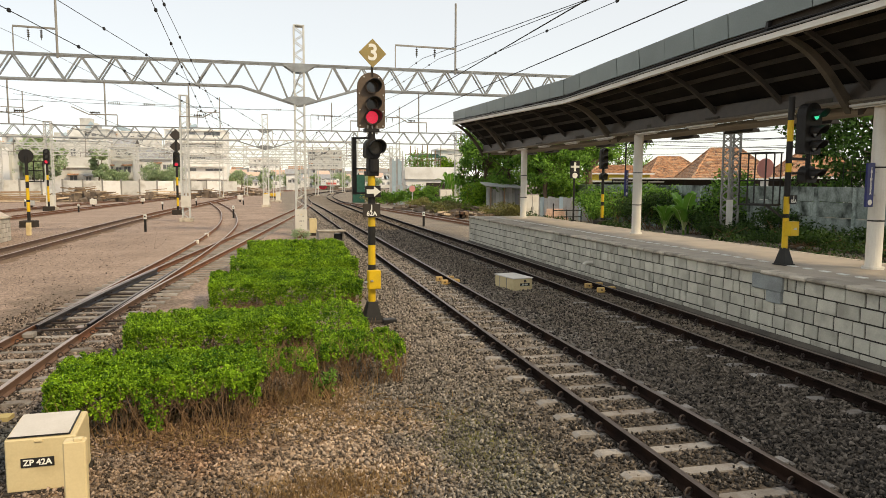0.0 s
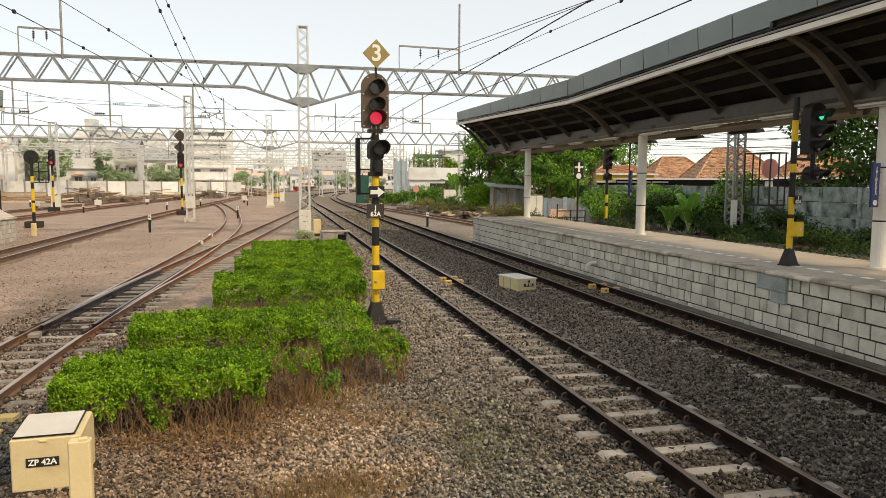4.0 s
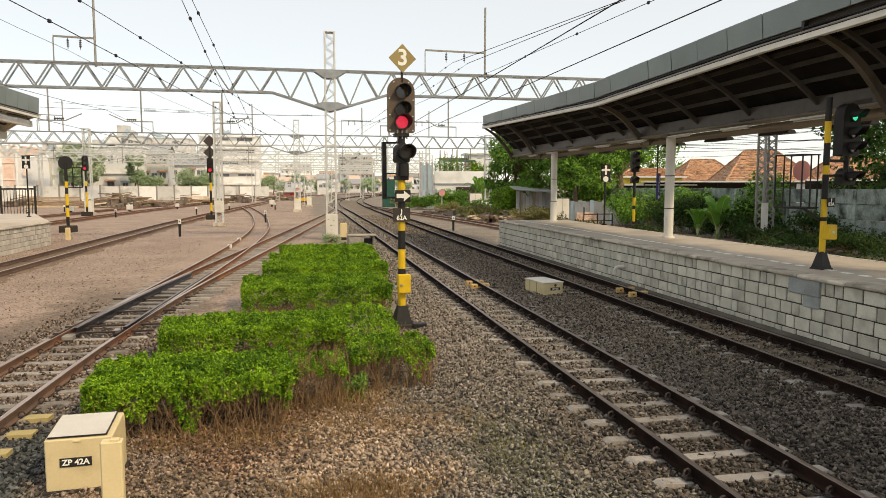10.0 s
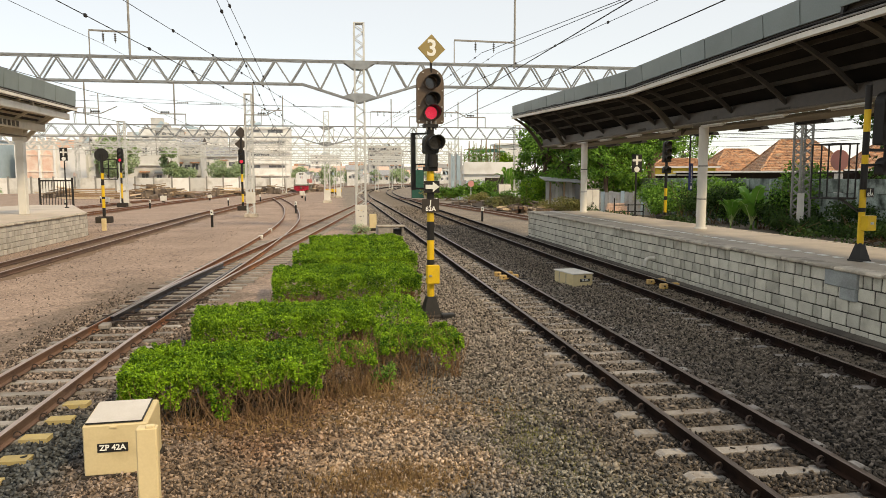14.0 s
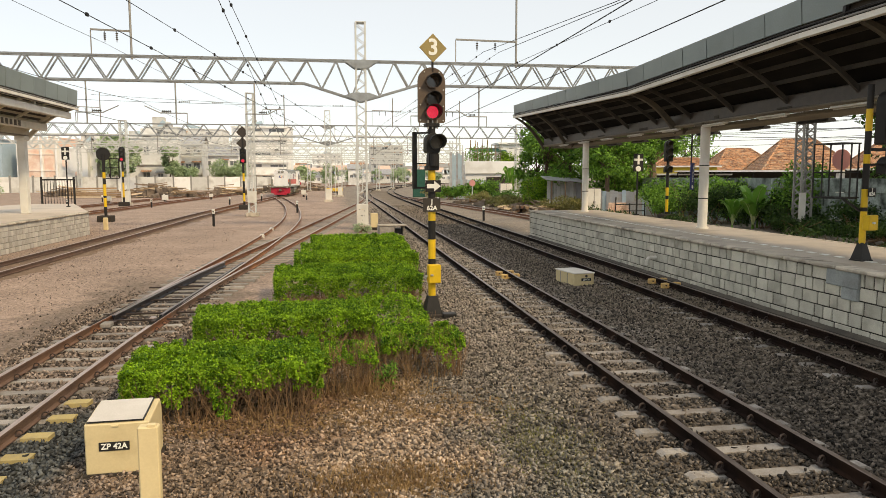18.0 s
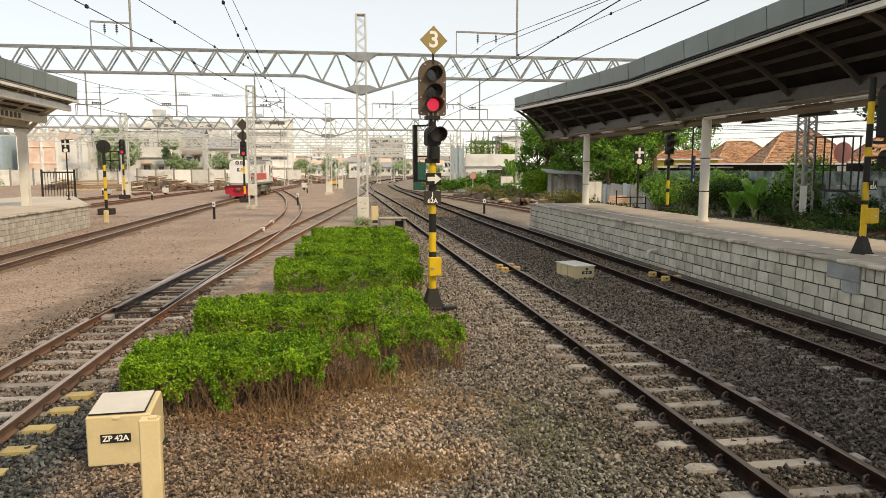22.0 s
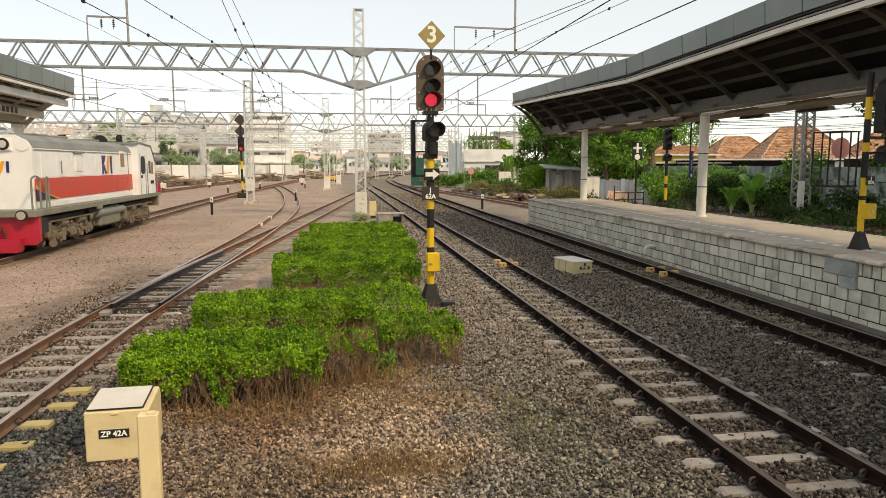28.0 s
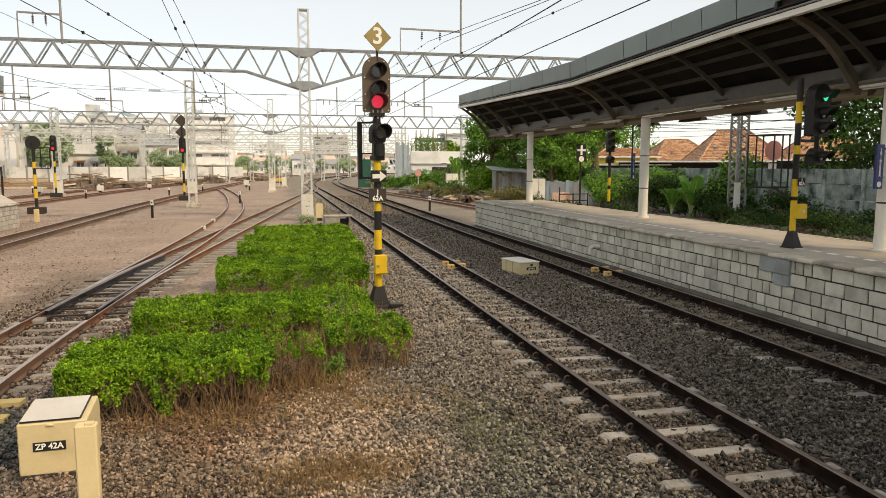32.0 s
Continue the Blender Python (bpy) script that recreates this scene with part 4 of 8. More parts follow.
def wire(pts, r=0.014, sag=0.25, name="overhead_wire", label="thin dark overhead line wire"):
    """A wire through the points, sagging between them."""
    cu = bpy.data.curves.new(name, "CURVE")
    cu.dimensions, cu.bevel_depth, cu.bevel_resolution = "3D", r * 0.72, 1
    line = []
    for p, q in zip(pts[:-1], pts[1:]):
        for k in range(8):
            u = k / 8
            line.append([p[i] + (q[i] - p[i]) * u for i in range(3)])
            line[-1][2] -= sag * 4 * u * (1 - u)
    line.append(list(pts[-1]))
    sp = cu.splines.new("POLY")
    sp.points.add(len(line) - 1)
    for a, b in zip(sp.points, line):
        a.co = (*b, 1)
    tmp = bpy.data.objects.new(name, cu)
    scene.collection.objects.link(tmp)
    me = bpy.data.meshes.new_from_object(tmp.evaluated_get(bpy.context.evaluated_depsgraph_get()))
    bpy.data.objects.remove(tmp)
    me.materials.clear()
    me.materials.append(M_WIRE)
    ob = new(name, me)
    return tagged(ob, label, "wire", "overhead wires")


def line_over(xs, z, zs=None, sag=0.3, r=0.014):
    """A wire over a track: x at y -10, 40.1, 84, 126, 165."""
    ys = (-10, GY, G2, 126, 165)
    wire([(x, y, (zs or (z,) * 9)[i]) for i, (x, y) in enumerate(zip(xs, ys))], r, sag)


def straight_wire(p, q, y_near, y_far, sag=0.1, r=0.014):
    """A wire through p and q, carried on to y_near and y_far."""
    p, q = Vector(p), Vector(q)
    d = (q - p) / (q.y - p.y)
    ob = wire([tuple(p + d * (y_near - p.y)), tuple(p), tuple(q), tuple(q + d * (y_far - q.y))], r, 0.0)
    y = max(9.0, y_near) + (abs(p.x) * 7) % 3
    while y < min(y_far, 70) - 1 and r < 0.02:
        c = p + d * (y - p.y)
        part("clamp", box(B(), tuple(c), (0.07, 0.12, 0.09), bev=0.015), M_WIRE, ob)
        y += 4.3


straight_wire((-6.2, 17.8, 7.03), (-4.3, 36.3, 6.83), -8, 60, r=0.016)
straight_wire((-5.4, 20.2, 7.63), (-1.5, 54.4, 7.43), -8, 84)
straight_wire((-2.9, 19.0, 7.43), (-4.2, 45.6, 7.03), -8, 84)
straight_wire((-3.0, 21.5, 8.03), (-3.8, 52.0, 7.43), -8, 84)
straight_wire((8.15, 14.4, 6.73), (7.9, 31.0, 6.73), -8, 84, r=0.02)
straight_wire((10.3, 27.4, 9.63), (8.3, 40.1, 10.05), -4, 40.2, r=0.02)
straight_wire((10.8, 26.3, 9.63), (9.2, 40.1, 10.05), -4, 40.2, r=0.02)
straight_wire((9.4, 27.0, 8.5), (7.6, 40.1, 8.3), -4, 60, r=0.014)
straight_wire((8.3, 40.1, 10.05), (4.6, 62, 8.0), 40.1, 84)
straight_wire((9.2, 40.1, 10.05), (5.4, 62, 8.0), 40.1, 84)
line_over((-10.6, -10.3, -8.6, -6.6, -3), 5.7, sag=0.05, r=0.016)
line_over((-10.6, -10.3, -8.6, -6.6, -3), 7.0, sag=0.6)
line_over((4.4, 4.4, 4.5, 5.2, 9), 5.7, sag=0.05, r=0.014)
line_over((-20, -19.5, -19, -16.5, -12), 5.7, sag=0.05)
line_over((-20, -19.5, -19, -16.5, -12), 7.0, sag=0.6)
line_over((-12.5, -12, -7.5, -4, 0), 10.0, sag=0.5)
wire([(-14.0, GY - 0.4, 7.05), (1.1, GY - 0.4, 6.87)], 0.014, 0.06)
wire([(1.6, GY - 0.4, 6.6), (13.5, GY - 0.4, 6.75)], 0.014, 0.06)
wire([(-16.0, 50, 8.4), (-1.0, 53, 8.1)], 0.014, 0.06)
for _x, _z in ((-0.2, 6.88), (-6.6, 6.96), (-8.3, 6.98), (3.0, 6.61)):
    si = thing("string_insulator", "dark string insulator in a cross-span wire", "insulator", (_x, GY - 0.4, _z), group="string insulators")
    for k in range(6):
        part("disc", rod(B(), (k * 0.1, 0, 0), (k * 0.1 + 0.04, 0, 0), 0.05, 0.036, n=8), M_DARKBR, si)


# ---- signals ----
def banded_pole(parent, bands, r=0.08):
    for lo, hi, mt in bands:
        part("pole_band", rod(B(), (0, 0, lo), (0, 0, hi), r, n=16), mt, parent, smooth=False)


def lamp_unit(parent, z, r, y, lit=None, hood=True, x=0.0, swing=0.0, rim=None):
    """A lens with its ring and a cut-away hood, facing -y; swing turns the hood round the lens."""
    part("lens", rod(B(), (x, y, z), (x, y - 0.03, z), r, n=24), lit or M_LENS, parent, "lit red lens" if lit is M_RED_LAMP else "lit green lens" if lit else "dark lens")
    bm = B()
    n = 28
    for i in range(n):
        a0, a1 = 2 * math.pi * i / n, 2 * math.pi * (i + 1) / n
        for ri, ro, y0, y1 in ((r, r * 1.22, y, y - 0.06),):
            c = [(math.cos(a), math.sin(a)) for a in (a0, a1)]
            vs = [bm.verts.new((x + q * cc[0], yy, z + q * cc[1])) for cc in c for q in (ri, ro) for yy in (y0, y1)]
            for f in ((0, 1, 5, 4), (2, 6, 7, 3), (1, 3, 7, 5)):
                bm.faces.new([vs[k] for k in f])
    bmesh.ops.remove_doubles(bm, verts=bm.verts, dist=0.0005)
    part("ring", bm, rim or M_BLACK, parent)
    if hood:
        bm = B()
        m = 18
        for i in range(m):
            a = [math.radians(-18 + 216 * (i + k) / m) for k in (0, 1)]
            d = [0.06 + 0.2 * max(0.0, min(1.0, 0.55 + math.sin(q) * 0.6)) for q in a]
            vs = []
            for q, dd in zip((u - swing for u in a), d):
                for rr in (r * 1.14, r * 1.24):
                    for yy in (y - 0.04, y - 0.04 - dd):
                        vs.append(bm.verts.new((x + rr * math.cos(q), yy, z + rr * math.sin(q))))
            for f in ((0, 1, 5, 4), (2, 6, 7, 3), (1, 3, 7, 5)):
                bm.faces.new([vs[k] for k in f])
        bmesh.ops.remove_doubles(bm, verts=bm.verts, dist=0.0005)
        part("hood", bm, M_BLACK, parent)


def head_outline(w, z0, z1):
    """A signal backboard with a rounded top."""
    r = w / 2
    pts = [(-r + 0.03, z0), (r - 0.03, z0), (r, z0 + 0.03)]
    pts += [(r * math.cos(math.radians(a)), z1 - r + r * math.sin(math.radians(a))) for a in range(0, 181, 15)]
    return pts + [(-r, z0 + 0.03)]


def build_near_signal():
    sg = thing("railway_signal", "yellow and black signal post showing red under a gold board", "signal", (1.98, 14.93, 0), 8)
    part("plinth", box(B(), (0, 0, 0.03), (0.62, 0.62, 0.1), bev=0.02), M_MORTAR, sg)
    bm = B()
    bmesh.ops.create_cone(bm, cap_ends=True, segments=4, radius1=0.27, radius2=0.13, depth=0.4, matrix=Matrix.Translation((0, 0, 0.26)) @ pose(0, 0, 0, 0, 0, 45))
    part("pole_foot", bm, M_BLACK, sg, "black flared pole foot")
    banded_pole(sg, ((0.42, 0.78, M_YELLOW), (0.78, 1.26, M_BLACK), (1.26, 1.68, M_YELLOW), (1.68, 2.08, M_BLACK), (2.08, 2.3, M_YELLOW), (2.3, 2.9, M_BLACK), (2.9, 3.16, M_YELLOW), (3.16, 4.1, M_BLACK)))
    bx = part("junction_box", box(B(), (0.01, -0.13, 0.95), (0.27, 0.16, 0.4), bev=0.015), M_YELLOW, sg, "yellow junction box with a small latch")
    part("latch", box(B(), (-0.06, -0.225, 0.93), (0.06, 0.03, 0.04), bev=0.006), M_GALVD, bx)
    part("elbow_pipe", rod(B(), (-0.15, -0.1, 0.9), (-0.15, -0.02, 0.86), 0.03, n=8), M_GALV, sg)
    part("bracket_clamp", box(B(), (0, 0, 3.2), (0.26, 0.26, 0.1), bev=0.01), M_BLACK, sg)
    part("bracket_clamp", box(B(), (0, 0, 4.1), (0.3, 0.2, 0.08), bev=0.01), M_BLACK, sg)
    pl = part("number_plate", box(B(), (-0.03, -0.11, 2.42), (0.38, 0.015, 0.29), bev=0.004), M_DARKBR, sg, "brown-black plate with white lettering")
    lettering("lettering", "J\n62A", 0.135, M_SIGNWHITE, pl, pose(-0.03, -0.121, 2.42, 90), spacing=1.0)
    ar = part("arrow_board", box(B(), (0.0, -0.11, 2.82), (0.34, 0.015, 0.25), bev=0.004), M_BLACK, sg, "black board with a white arrow")
    bm = B()
    prism(bm, ((-0.14, 2.775), (0.02, 2.775), (0.02, 2.71), (0.165, 2.82), (0.02, 2.93), (0.02, 2.865), (-0.14, 2.865)), "y", -0.13, -0.12)
    part("arrow", bm, M_SIGNWHITE, ar, "white arrow")
    # lower single-lamp head
    lh = part("lower_head", prism(B(), head_outline(0.3, 3.52, 3.93), "y", -0.14, 0.12), M_BLACK, sg, "small black signal head")
    part("neck", prism(B(), ((-0.1, 3.18), (0.13, 3.18), (0.11, 3.56), (-0.08, 3.56)), "y", -0.1, 0.1), M_BLACK, lh)
    lamp_unit(lh, 3.74, 0.13, -0.15, None, x=0.05, swing=0.55)
    part("connector", rod(B(), (0.03, -0.12, 3.24), (0.03, -0.12, 3.5), 0.1, n=14), M_BLACK, lh)
    # main head
    mh = part("signal_head", prism(B(), head_outline(0.59, 4.15, 5.3), "y", -0.02, 0.04), M_SIGBROWN, sg, "lit-brown backboard with a rounded top")
    part("case", prism(B(), head_outline(0.46, 4.2, 5.22), "y", 0.03, 0.26), M_SIGBROWN, mh)
    for bx_, bz in ((-0.25, 4.2), (0.25, 4.2), (-0.25, 4.52), (0.25, 4.5), (-0.26, 4.86), (0.26, 4.84), (-0.16, 5.2), (0.16, 5.2)):
        part("bolt", rod(B(), (bx_, -0.02, bz), (bx_, -0.034, bz), 0.014, n=8), M_GALV, mh)
    for x in (-0.1, 0.0, 0.1):
        part("mounting_bolt", rod(B(), (x, -0.08, 4.02), (x, -0.08, 4.2), 0.016, n=6), M_GALVD, mh)
    for z, lit in ((5.0, None), (4.64, None), (4.37, M_RED_LAMP)):
        lamp_unit(mh, z, 0.118 if lit is None else 0.132, -0.03, lit, swing=0.6, rim=M_SIGBROWN)
    # number board
    nb = part("number_board", box(B(), (0, 0, 0), (0.42, 0.02, 0.42), bev=0.004), M_SIGNGOLD, sg, "gold diamond board with a white 3", at=pose(0.02, -0.05, 5.69, 0, 45, 0))
    part("board_bracket", strut(B(), (0.02, 0.0, 5.2), (0.02, 0.0, 5.7), 0.04), M_BLACK, sg)
    lettering("numeral", "3", 0.46, M_SIGNWHITE, nb, pose(0, -0.013, 0, 0, -45, 0) @ pose(0, 0, 0, 90), "white 3")
    # service cage
    cg = part("service_cage", B(), M_BLACK, sg)
    cg.data = mesh_of("service_cage", strut(strut(strut(strut(B(), (-0.3, 0.3, 2.75), (-0.3, 0.3, 3.97), 0.09), (-0.3, 0.3, 3.95), (0, 0.1, 3.95), 0.04), (-0.3, 0.3, 3.3), (0, 0.1, 3.3), 0.03), (-0.3, 0.3, 2.78), (0, 0.1, 2.78), 0.04), M_BLACK)
    return sg


build_near_signal()
bx = solid("signal_junction_box", box(B(), (0, 0, 0.05), (0.3, 0.24, 0.12), bev=0.02), M_BLACK, "low black cable box beside the signal foot", "box", (2.32, 14.7, 0))


def build_platform_signal():
    sg = thing("railway_signal", "yellow and black platform signal showing green, with a steel cage", "signal", (10.3, 12.55, PLAT), 12)
    bm = B()
    bmesh.ops.create_cone(bm, cap_ends=True, segments=4, radius1=0.19, radius2=0.08, depth=0.34, matrix=Matrix.Translation((0, 0, 0.19)) @ pose(0, 0, 0, 0, 0, 45))
    part("pole_foot", bm, M_BLACK, sg, "black flared pole foot")
    part("base_plate", box(B(), (0, 0, 0.01), (0.3, 0.3, 0.03)), M_BLACK, sg)
    banded_pole(sg, ((0.34, 0.6, M_YELLOW), (0.6, 0.98, M_YELLOW), (0.98, 1.06, M_BLACK), (1.06, 1.42, M_YELLOW), (1.42, 1.92, M_BLACK), (1.92, 2.1, M_YELLOW), (2.1, 2.55, M_BLACK), (2.55, 2.98, M_YELLOW), (2.98, 3.45, M_BLACK)), 0.062)
    bx = part("junction_box", box(B(), (0.06, -0.11, 0.76), (0.25, 0.15, 0.3), bev=0.012), M_YELLOW, sg, "yellow junction box")
    part("latch", box(B(), (0.05, -0.195, 0.76), (0.06, 0.03, 0.04)), M_GALV, bx)
    pl = part("number_plate", box(B(), (0.05, -0.11, 1.36), (0.2, 0.015, 0.18)), M_BLACK, sg, "black plate with white lettering")
    lettering("lettering", "J\n82A", 0.1, M_SIGNWHITE, pl, pose(0.05, -0.121, 1.36, 90), spacing=0.75)
    hd = part("signal_head", prism(B(), head_outline(0.5, 2.35, 3.42), "y", -0.02, 0.2), M_BLACK, sg, "black signal head", at=pose(0.67, 0, -0.05))
    for z, lit in ((3.16, M_GREEN_LAMP), (2.82, None), (2.52, None)):
        lamp_unit(hd, z, 0.1, -0.03, lit)
    h2 = part("lower_head", prism(B(), head_outline(0.36, 1.75, 2.1), "y", -0.02, 0.18), M_BLACK, sg, at=pose(0.67, 0, -0.04))
    lamp_unit(h2, 1.92, 0.09, -0.03, None)
    part("head_arm", strut(B(), (0, 0.05, 2.2), (0.67, 0.05, 2.2), 0.06), M_BLACK, sg)
    part("head_arm", strut(B(), (0, 0.05, 1.9), (0.67, 0.05, 1.9), 0.05), M_BLACK, sg)
    part("cable_duct", rod(B(), (0.6, 0.02, 1.9), (0.6, 0.02, 2.4), 0.05, n=8), M_BLACK, sg)
    for x in (-0.1, -0.3, -0.54):
        for y in (0.1, 0.75):
            part("cage_post", strut(B(), (x, y, 1.25), (x, y, 2.32), 0.022), M_BLACK, sg)
    for z in (1.25, 1.75, 2.32):
        for y in (0.1, 0.75):
            part("cage_rail", strut(B(), (-0.54, y, z), (-0.05, y, z), 0.024), M_BLACK, sg)
        for x in (-0.54, -0.1):
            part("cage_rail", strut(B(), (x, 0.1, z), (x, 0.75, z), 0.024), M_BLACK, sg)
    part("cage_brace", strut(B(), (-0.5, 0.1, 1.25), (-0.03, 0.05, 0.98), 0.04), M_BLACK, sg)
    part("cage_floor", box(B(), (-0.32, 0.42, 1.24), (0.46, 0.66, 0.03)), M_BLACK, sg)
    return sg


build_platform_signal()


def yard_signal(x, y, h, bands, heads, label, board=None, lit_z=None, cat="signal"):
    sg = thing("railway_signal", label, cat, (x, y, 0), 0, group="yard signals")
    part("footing", box(B(), (0, 0, 0.2), (0.9, 0.9, 0.45), bev=0.04), M_MORTAR, sg, "dark concrete footing")
    banded_pole(sg, bands, 0.1)
    for z0, z1 in heads:
        hd = part("signal_head", prism(B(), head_outline(0.55, z0, z1), "y", -0.15, 0.1), M_BLACK, sg)
        n = max(1, round((z1 - z0) / 0.45))
        for k in range(n):
            z = z0 + (z1 - z0) * (k + 0.5) / n
            lamp_unit(hd, z, 0.15, -0.16, M_RED_LAMP if lit_z is not None and abs(z - lit_z) < 0.25 else None)
    if board == "diamond":
        for z in (7.0, 6.0):
            part("diamond_board", box(B(), (0, 0, 0), (0.78, 0.03, 0.78)), M_DARKBR, sg, "dark diamond board", at=pose(0, -0.05, z, 0, 45, 0))
    if board == "disc":
        part("disc_board", rod(B(), (0, -0.03, h), (0, 0.03, h), 0.44, n=28), M_BLACK, sg, "black round backboard")
        bm = B()
        for xx in (0.35, 0.9):
            strut(bm, (xx, 0.2, h - 1.6), (xx, 0.2, h - 0.3), 0.06)
        for z in (h - 1.6, h - 0.9, h - 0.3):
            strut(bm, (0, 0.2, z), (0.9, 0.2, z), 0.06)
        part("service_cage", bm, M_BLACK, sg)
    return sg


Yl, Bk = M_YELLOW, M_BLACK
yard_signal(-8.5, 66.4, 7.5, ((0.3, 0.75, Bk), (0.75, 1.5, Yl), (1.5, 2.6, Bk), (2.6, 3.3, Yl), (3.3, 6.6, Bk)), ((4.2, 5.6),), "black and yellow yard signal showing red, with two dark diamond boards", "diamond", 4.6)
yard_signal(-15.35, 49.7, 4.5, ((0.2, 1.0, Bk), (1.0, 1.6, Yl), (1.6, 1.75, Bk), (1.75, 2.5, Yl), (2.5, 2.9, Bk), (2.9, 3.3, Yl), (3.3, 4.5, Bk)), (), "yellow and black signal post with a dark round board", "disc")
yard_signal(-21.6, 75.8, 6.5, ((0.2, 0.9, Bk), (0.9, 2.4, Yl), (2.4, 3.0, Bk), (3.0, 3.5, Yl), (3.5, 6.0, Bk)), ((4.5, 6.0),), "slim yard signal showing red", None, 4.9)
yard_signal(22.2, 45.3, 5.5, ((0.2, 0.6, Bk), (0.6, 1.45, Yl), (1.45, 1.7, Bk), (1.7, 2.25, Yl), (2.25, 5.3, Bk)), ((4.0, 5.44), (3.25, 3.75)), "dark unlit signal with yellow bands behind the platform")


# ---- small lineside things ----
def counter_box():
    cb = thing("axle_counter_box", "cream-painted steel trackside box with a white lid", "equipment box", (-2.27, 7.6, 0), 3)
    bm = B()
    prism(bm, ((-0.3, 0.02), (0.36, 0.02), (0.36, 0.5), (0.3, 0.6), (-0.3, 0.545)), "x", -0.31, 0.31)
    bmesh.ops.bevel(bm, geom=bm.edges[:], offset=0.012, segments=1, affect="EDGES")
    part("body", bm, M_CREAMBOX, cb)
    tilt = math.degrees(math.atan2(0.055, 0.6))
    part("lid", box(B(), (-0.02, 0.005, 0.583), (0.53, 0.56, 0.012), rot=pose(0, 0, 0, tilt, 0, 0)), M_BOXTOP, cb, "white metal lid")
    part("lid_seam", box(B(), (-0.02, -0.278, 0.562), (0.53, 0.014, 0.012)), M_BLACK, cb)
    part("lid_seam", box(B(), (0.25, 0.005, 0.585), (0.014, 0.56, 0.012), rot=pose(0, 0, 0, tilt, 0, 0)), M_BLACK, cb)
    pl = part("plate", box(B(), (-0.03, -0.304, 0.31), (0.29, 0.008, 0.09)), M_BLACK, cb, "black plate with white lettering")
    lettering("lettering", "ZP 42A", 0.08, M_SIGNWHITE, pl, pose(-0.03, -0.31, 0.31, 90))
    part("hinge", rod(B(), (-0.05, -0.305, 0.52), (0.02, -0.305, 0.52), 0.012, n=6), M_CREAMBOX, cb)
    part("footing", box(B(), (0, 0.03, 0.0), (0.68, 0.72, 0.05)), M_MORTAR, cb)
    return cb


counter_box()
pt = thing("marker_post", "short cream-yellow square post beside the trackside box", "post", (-1.58, 5.92, 0), 3)
part("shaft", box(B(), (0, 0, 0.485), (0.165, 0.1, 1.0), bev=0.012), M_CREAMBOX, pt)
part("top_bolt", box(B(), (0.03, -0.02, 0.99), (0.07, 0.05, 0.03), bev=0.006), M_CREAMBOX, pt)

b2 = thing("axle_counter_box", "low cream trackside box between the tracks", "equipment box", (6.62, 19.05, 0), 10)
part("body", box(B(), (0, 0, 0.17), (0.62, 1.1, 0.34), bev=0.02), M_CREAMBOX, b2)
part("lid", box(B(), (0, 0, 0.35), (0.66, 1.14, 0.03), bev=0.01), M_BOXTOP, b2, "pale box lid")
pl = part("plate", box(B(), (0.06, -0.555, 0.17), (0.3, 0.008, 0.08)), M_BLACK, b2)
lettering("lettering", "ZP 42A", 0.066, M_SIGNWHITE, pl, pose(0.06, -0.561, 0.17, 90))
part("emblem", rod(B(), (0.06, -0.555, 0.27), (0.06, -0.562, 0.27), 0.04, n=12), M_DARKBR, b2)
for dy in (-0.15, 0.25):
    part("strap", box(B(), (-0.312, dy, 0.17), (0.008, 0.03, 0.3)), M_SLEEPER, b2)


M_SENSOR = mat("orange_cream_casting", (0.78, 0.45, 0.1), (0.7, 0.5, 0.25), 0.55, 0, 8, 60, 0.1, 0.15, stain=(0.35, 0.2, 0.08), stain_amt=0.4)


def counter_head(x, y, rz):
    """A pair of yellow sensor housings bolted to a rail."""
    ch = thing("wheel_sensor", "yellow wheel sensor bolted to the rail", "sensor", (x, y, 0.03), rz, group="wheel sensors")
    for dx, dy in ((-0.2, 0.0), (0.18, 0.1)):
        hs_ = part("housing", box(B(), (dx, dy, 0.07), (0.2, 0.13, 0.14), bev=0.015), M_SENSOR, ch)
        part("bolt", rod(B(), (dx, dy - 0.065, 0.08), (dx, dy - 0.085, 0.08), 0.02, n=8), M_BLACK, hs_)
    part("clamp", box(B(), (0, 0.05, 0.02), (0.5, 0.06, 0.04), bev=0.008), M_SENSOR, ch)
    part("cable", rod(B(), (0.2, 0.1, 0.02), (0.7, 0.0, -0.01), 0.02, n=6), M_BLACK, ch)


counter_head(4.98, 19.9, 0)
counter_head(4.98, 20.6, 0)
counter_head(8.85, 17.6, 0)
counter_head(8.85, 18.4, 0)


def km_post(x, y, h, label="short black and white lineside post"):
    kp = thing("lineside_post", label, "post", (x, y, 0), group="lineside posts")
    part("shaft", box(B(), (0, 0, h * 0.36), (0.14, 0.1, h * 0.72), bev=0.01), M_BLACK, kp)
    part("top", box(B(), (0, 0, h * 0.86), (0.16, 0.12, h * 0.28), bev=0.01), M_SIGNWHITE, kp)
    part("bar", box(B(), (0, -0.065, h * 0.86), (0.08, 0.01, h * 0.08)), M_BLACK, kp)


for x, y, h in ((-7.5, 44.2, 1.05), (9.8, 47, 1.0), (9.9, 70, 0.9), (-9.2, 88, 0.9), (-11.5, 78, 0.8), (-21.0, 90, 0.9), (-27.5, 88, 0.8), (-3.4, 60, 1.0), (-18, 72, 0.8), (-25, 70, 0.9), (-4.0, 92, 0.8)):
    km_post(x, y, h)
cb = thing("cable_hatch", "grey concrete cable pit with a lid and a dark side opening", "hatch", (2.72, 36.7, 0), 4)
